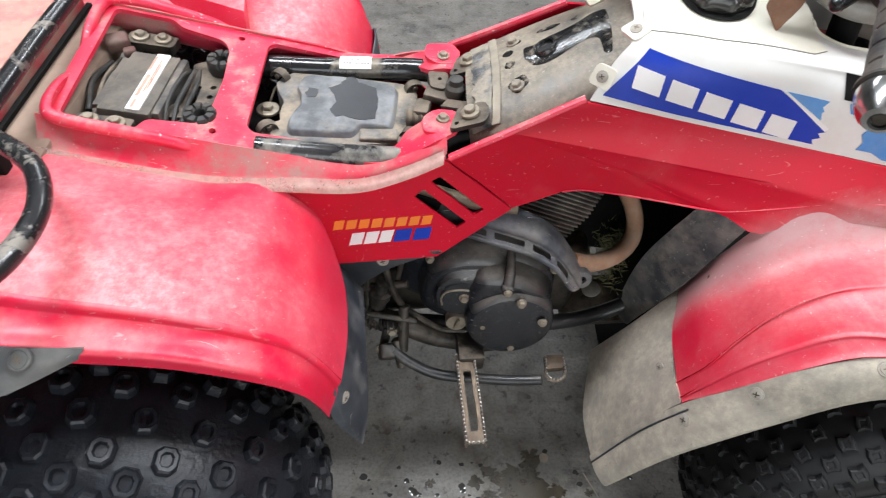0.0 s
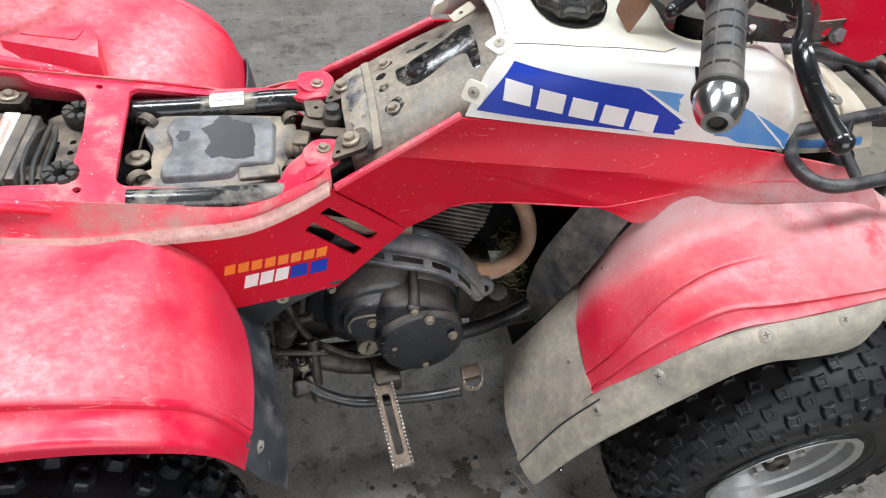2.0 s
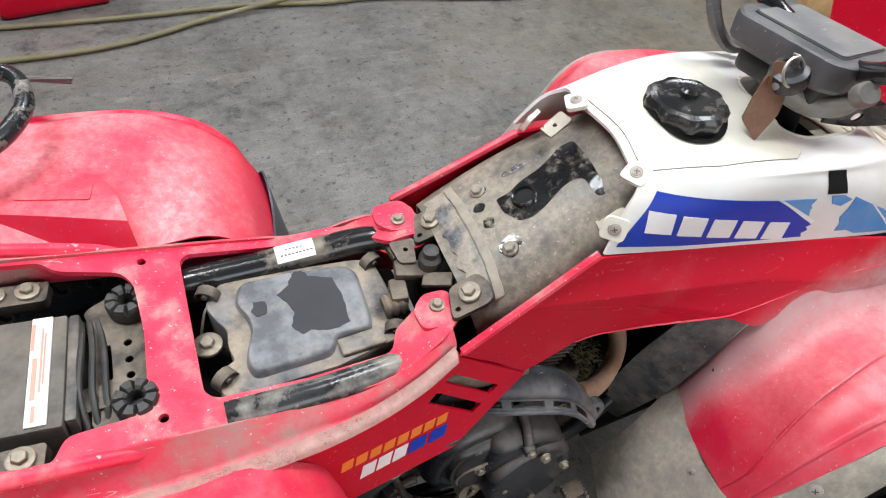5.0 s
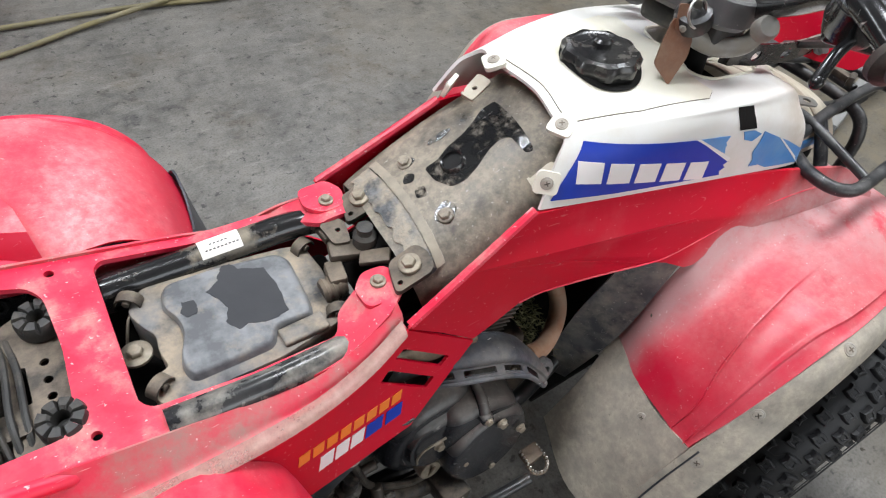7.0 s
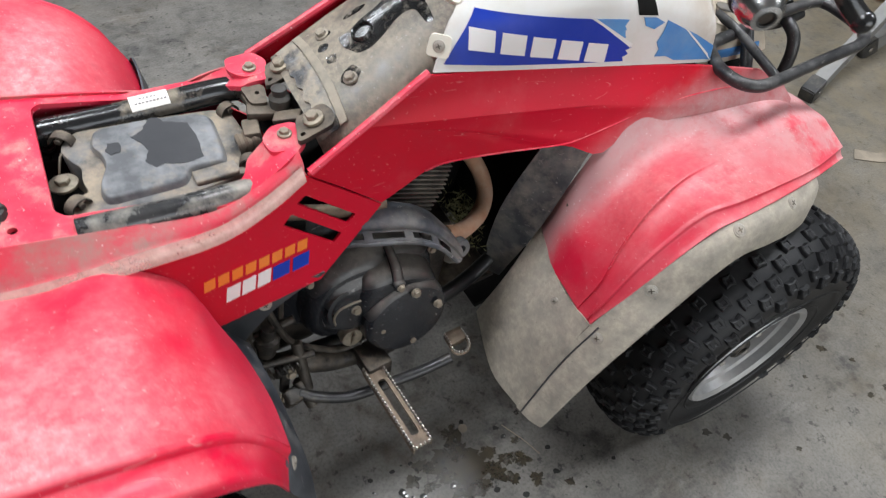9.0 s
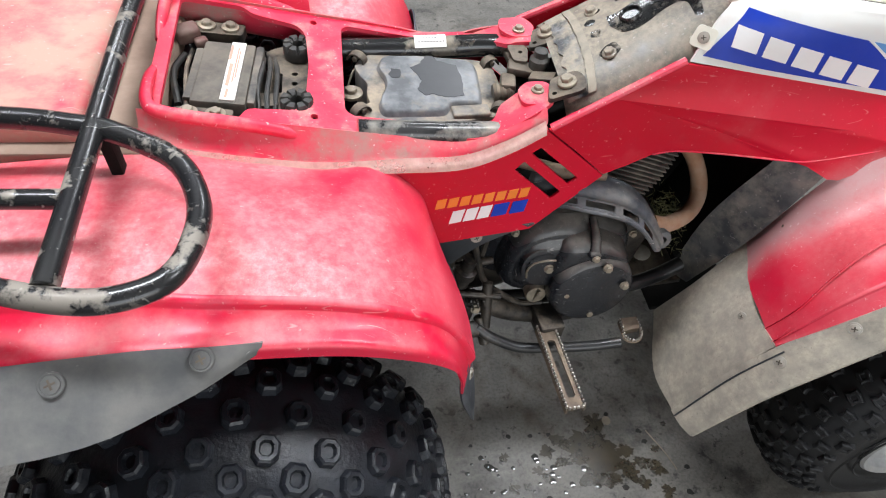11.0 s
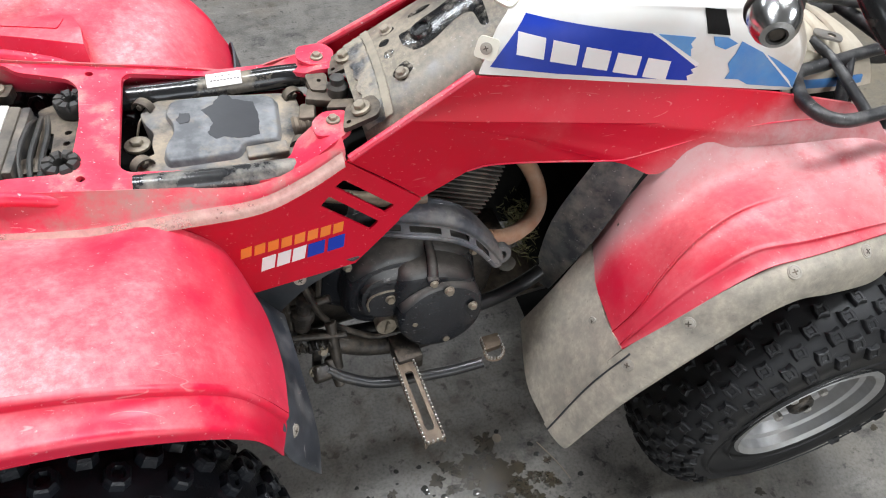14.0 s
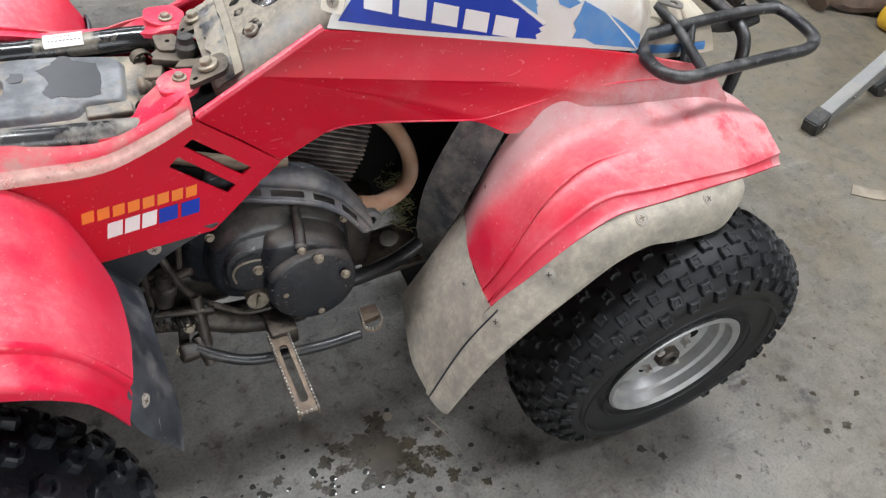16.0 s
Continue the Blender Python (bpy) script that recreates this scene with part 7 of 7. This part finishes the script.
# printed marks on the rear side panel
for name, x0, z0, dx, dz, wide, high, count, skew, material in (("orange_print", -0.185, 0.539, 0.0157, -0.0001, 0.0125, 0.013, 8, 0.003, M_orange), ("white_print", -0.166, 0.519, 0.0185, 0.0004, 0.016, 0.018, 3, 0.005, M_printw), ("blue_print", -0.110, 0.520, 0.025, 0.0002, 0.021, 0.018, 2, 0.004, M_blue)):
    for i in range(count):
        x, z = x0 + dx * i, z0 + dz * i
        bm = bmesh.new()
        plate(bm, [(x, z - high), (x + wide, z - high + 0.0008), (x + wide + skew, z + 0.0008), (x + skew, z)], [], lambda u, v, w: Vector((u, panel_y(u, v) - 0.0008 - w, v)), 0.0006)
        part(name, bm, material, bike)

# dry grass caught on the frame
bm = bmesh.new()
rng = random.Random(11)
for k in range(900):
    p = Vector((0.255 + rng.gauss(0, 0.020), -0.01 + rng.gauss(0, 0.026), 0.305 + rng.random() * 0.06))
    q = Vector((rng.gauss(0, 1), rng.gauss(0, 1), rng.gauss(0.2, 0.5))).normalized() * rng.uniform(0.008, 0.022)
    s = q.orthogonal().normalized() * 0.0009
    bm.faces.new([bm.verts.new(v) for v in (p - s, p + s, p + q)])
tagged(part("grass_debris", bm, M_grass, bike, "clump of dry grass caught on the frame"), kind="stuff")

# ---------- things on the floor ----------
bm = bmesh.new()
pipe(bm, [(-2.2, 1.55, 0.012), (-1.2, 1.66, 0.012), (-0.49, 1.67, 0.012), (-0.1, 1.79, 0.014), (0.25, 1.86, 0.030), (0.6, 1.93, 0.012), (1.3, 2.3, 0.012), (1.9, 2.2, 0.012)], 0.0085, 10, 8)
tagged(part("air_hose", bm, M_rope), "dusty yellow rubber hose lying on the floor", "hose", group="hoses on the floor")
bm = bmesh.new()
pipe(bm, [(-2.2, 1.95, 0.012), (-1.2, 1.90, 0.012), (-0.45, 1.86, 0.012), (0.0, 1.86, 0.012), (0.3, 1.82, 0.012), (0.55, 1.81, 0.012), (1.2, 1.7, 0.012), (1.9, 1.9, 0.012)], 0.0085, 10, 8)
tagged(part("air_hose", bm, M_rope), "dusty yellow rubber hose lying on the floor", "hose", group="hoses on the floor")
can = empty_thing("fuel_can", "red plastic fuel can standing on the concrete", "fuel can")
bm = bmesh.new()
box(bm, (-0.60, 2.06, 0.14), (0.36, 0.22, 0.28), (0, 0, 10), 0.03, 3)
part("body", bm, M_red, can)
bm = bmesh.new()
pipe(bm, [(-0.74, 2.10, 0.28), (-0.72, 2.10, 0.33), (-0.58, 2.13, 0.33), (-0.55, 2.13, 0.28)], 0.016, 10)
part("handle", bm, M_red, can)
bm = bmesh.new()
lathe(bm, (-0.50, 2.15, 0.27), (0, 0, 1), [(0.035, 0), (0.035, 0.04), (0.03, 0.045)], 20)
part("cap", bm, M_rubk, can)
stand = empty_thing("work_stand", "aluminium work stand with black rubber feet", "stand")
for a, b in (((1.720, 0.262, 0.03), (2.36, 0.415, 0.36)), ((2.14, 0.372, 0.03), (2.60, 0.30, 0.36))):
    a, b = Vector(a), Vector(b)
    way = (b - a).normalized()
    side = Vector((0.0, 0.0, 1.0)).cross(way).normalized()
    up = way.cross(side)
    m = Matrix.Translation(a) @ Matrix((side, up, way)).transposed().to_4x4()
    bm = bmesh.new()
    bmesh.ops.create_cube(bm, size=1, matrix=m @ Matrix.Translation((0, 0, (b - a).length / 2)) @ Matrix.Diagonal((0.040, 0.060, (b - a).length, 1)))
    bmesh.ops.bevel(bm, geom=bm.edges[:], offset=0.003, segments=2, affect="EDGES")
    leg = part("leg", bm, M_alu, stand)
    bm = bmesh.new()
    bmesh.ops.create_cube(bm, size=1, matrix=m @ Matrix.Translation((0, 0, 0.0)) @ Matrix.Diagonal((0.048, 0.068, 0.066, 1)))
    bmesh.ops.bevel(bm, geom=bm.edges[:], offset=0.004, segments=2, affect="EDGES")
    part("foot", bm, M_rubk, stand)
    for out, d in ((0.0245, 0.0), (0.0205, 0.14)):
        for sign in (-1, 1):
            bm = bmesh.new()
            lathe(bm, m @ Vector((sign * out, 0.004, d)), sign * side, [(0.008, 0), (0.008, 0.003), (0.004, 0.004)], 12)
            part("bolt", bm, M_chrome, leg)
bm = bmesh.new()
box(bm, (2.52, 0.37, 0.385), (0.45, 0.30, 0.05), (0, 0, 12), 0.008)
part("platform", bm, M_alu, stand)
bm = bmesh.new()
plate(bm, [(1.62, -0.02), (1.66, 0.01), (1.71, -0.03), (1.80, -0.06), (1.84, -0.10), (1.76, -0.09), (1.68, -0.06)], [], lambda u, v, w: Vector((u - 0.02, v + 0.01, 0.0035 + w)), 0.002, 1)
tagged(part("paper_scrap", bm, M_paper), "torn dirty paper scrap lying flat on concrete", "paper scrap")
bm = bmesh.new()
pipe(bm, [(2.38, 0.93, 0.05), (2.45, 0.95, 0.08), (2.55, 0.90, 0.05), (2.66, 0.84, 0.07), (2.72, 0.90, 0.04)], (0.07, 0.05), 10, 5, True, 0.6)
tagged(part("rag", bm, M_belt), "crumpled dark brown rag on the floor", "rag")
bm = bmesh.new()
box(bm, (2.71, 0.70, 0.055), (0.32, 0.18, 0.11), (0, 0, 10), 0.045, 4)
tagged(part("tool_case", bm, M_yellow), "yellow plastic case on the floor", "case")
bm = bmesh.new()
box(bm, (2.42, 1.28, 0.05), (0.5, 0.14, 0.10), (0, 0, -12), 0.006)
tagged(part("wood_block", bm, M_wood), "pale wooden block on the floor", "wood block")
# water drops and wet patches near the foot peg
bm = bmesh.new()
rng = random.Random(7)
for k in range(110):
    x, y, r = -0.02 + rng.gauss(0, 0.16), -0.33 + rng.gauss(0, 0.07), rng.uniform(0.002, 0.0075)
    n = 9
    wob = [rng.uniform(0.75, 1.2) for _ in range(n)]
    ringv = [bm.verts.new((x + r * w * math.cos(2 * math.pi * i / n), y + 0.8 * r * w * math.sin(2 * math.pi * i / n), 0.0005)) for i, w in enumerate(wob)]
    top = bm.verts.new((x, y, 0.0005 + r * 0.12))
    for i in range(n):
        bm.faces.new((ringv[i], ringv[(i + 1) % n], top))
tagged(part("water_drops", bm, M_drop), "small water drops on the concrete", "water", kind="stuff")
bm = bmesh.new()
rng = random.Random(23)
blots = [(rng.uniform(-0.05, 0.30), -0.34 + rng.gauss(0, 0.05), rng.uniform(0.005, 0.013)) for _ in range(22)] + [(rng.uniform(0.55, 1.15), -0.42 + rng.gauss(0, 0.10), rng.uniform(0.004, 0.010)) for _ in range(16)]
pool = [(0.126, -0.262, 0.040), (0.142, -0.222, 0.018), (0.125, -0.315, 0.036), (0.105, -0.280, 0.030), (0.160, -0.295, 0.024), (0.06, -0.250, 0.013), (0.185, -0.283, 0.014), (0.206, -0.307, 0.012),
        (0.040, -0.272, 0.012), (0.066, -0.292, 0.012), (0.184, -0.325, 0.015), (0.233, -0.324, 0.013), (0.239, -0.365, 0.013), (0.201, -0.346, 0.012), (0.015, -0.305, 0.010), (-0.035, -0.33, 0.011), (0.005, -0.365, 0.014)]
for cx, cy, r in blots + pool:
    n = 220 if r > 0.02 else 64
    seed = Vector((cx * 40, 3.0, cy * 50))
    hub = bm.verts.new((cx, cy, 0.0009))
    edge = []
    for i in range(n):
        q = Vector((math.cos(2 * math.pi * i / n), math.sin(2 * math.pi * i / n), 0))
        w = r * max(0.3, 1 + 0.7 * noise.noise(1.3 * q + seed) + 0.45 * noise.noise(2.9 * q + seed) + 0.2 * noise.noise(6.3 * q + seed) + 0.10 * noise.noise(15 * q + seed))
        edge.append(bm.verts.new((cx + w * q.x, cy + 0.85 * w * q.y, 0.0009 + 0.00004 * cx)))
    for i in range(n):
        bm.faces.new((hub, edge[i], edge[(i + 1) % n]))
tagged(part("wet_patch", bm, M_wet), "dark wet patch on the concrete", "water", kind="stuff")
bm = bmesh.new()
lathe(bm, (0.166, -0.223, 0.0), (0, 0, 1), [(0.0085, 0), (0.0085, 0.0012), (0.006, 0.0016)], 18)
tagged(part("paper_dot", bm, M_paper), "small round grey paper disc on wet concrete", "paper disc")
bm = bmesh.new()
pipe(bm, [(0.234, -0.250, 0.003), (0.2485, -0.279, 0.003), (0.257, -0.300, 0.005), (0.268, -0.328, 0.002)], 0.0011, 6, 5)
tagged(part("straw", bm, M_paper), "thin dry straw lying on the concrete", "straw")
# assumed housings on the ceiling, unseen, one per overhead lamp and the added fill
for tx, ty, _ in OVERHEAD:
    lamp = empty_thing("ceiling_lamp_box", "assumed lamp housing under the ceiling", "ceiling lamp", group="ceiling tube lamps")
    bm = bmesh.new()
    box(bm, (tx / K, ty / K, 3.17), (1.2, 0.16, 0.05), (0, 0, 0), 0.006)
    part("housing", bm, M_ceil, lamp)
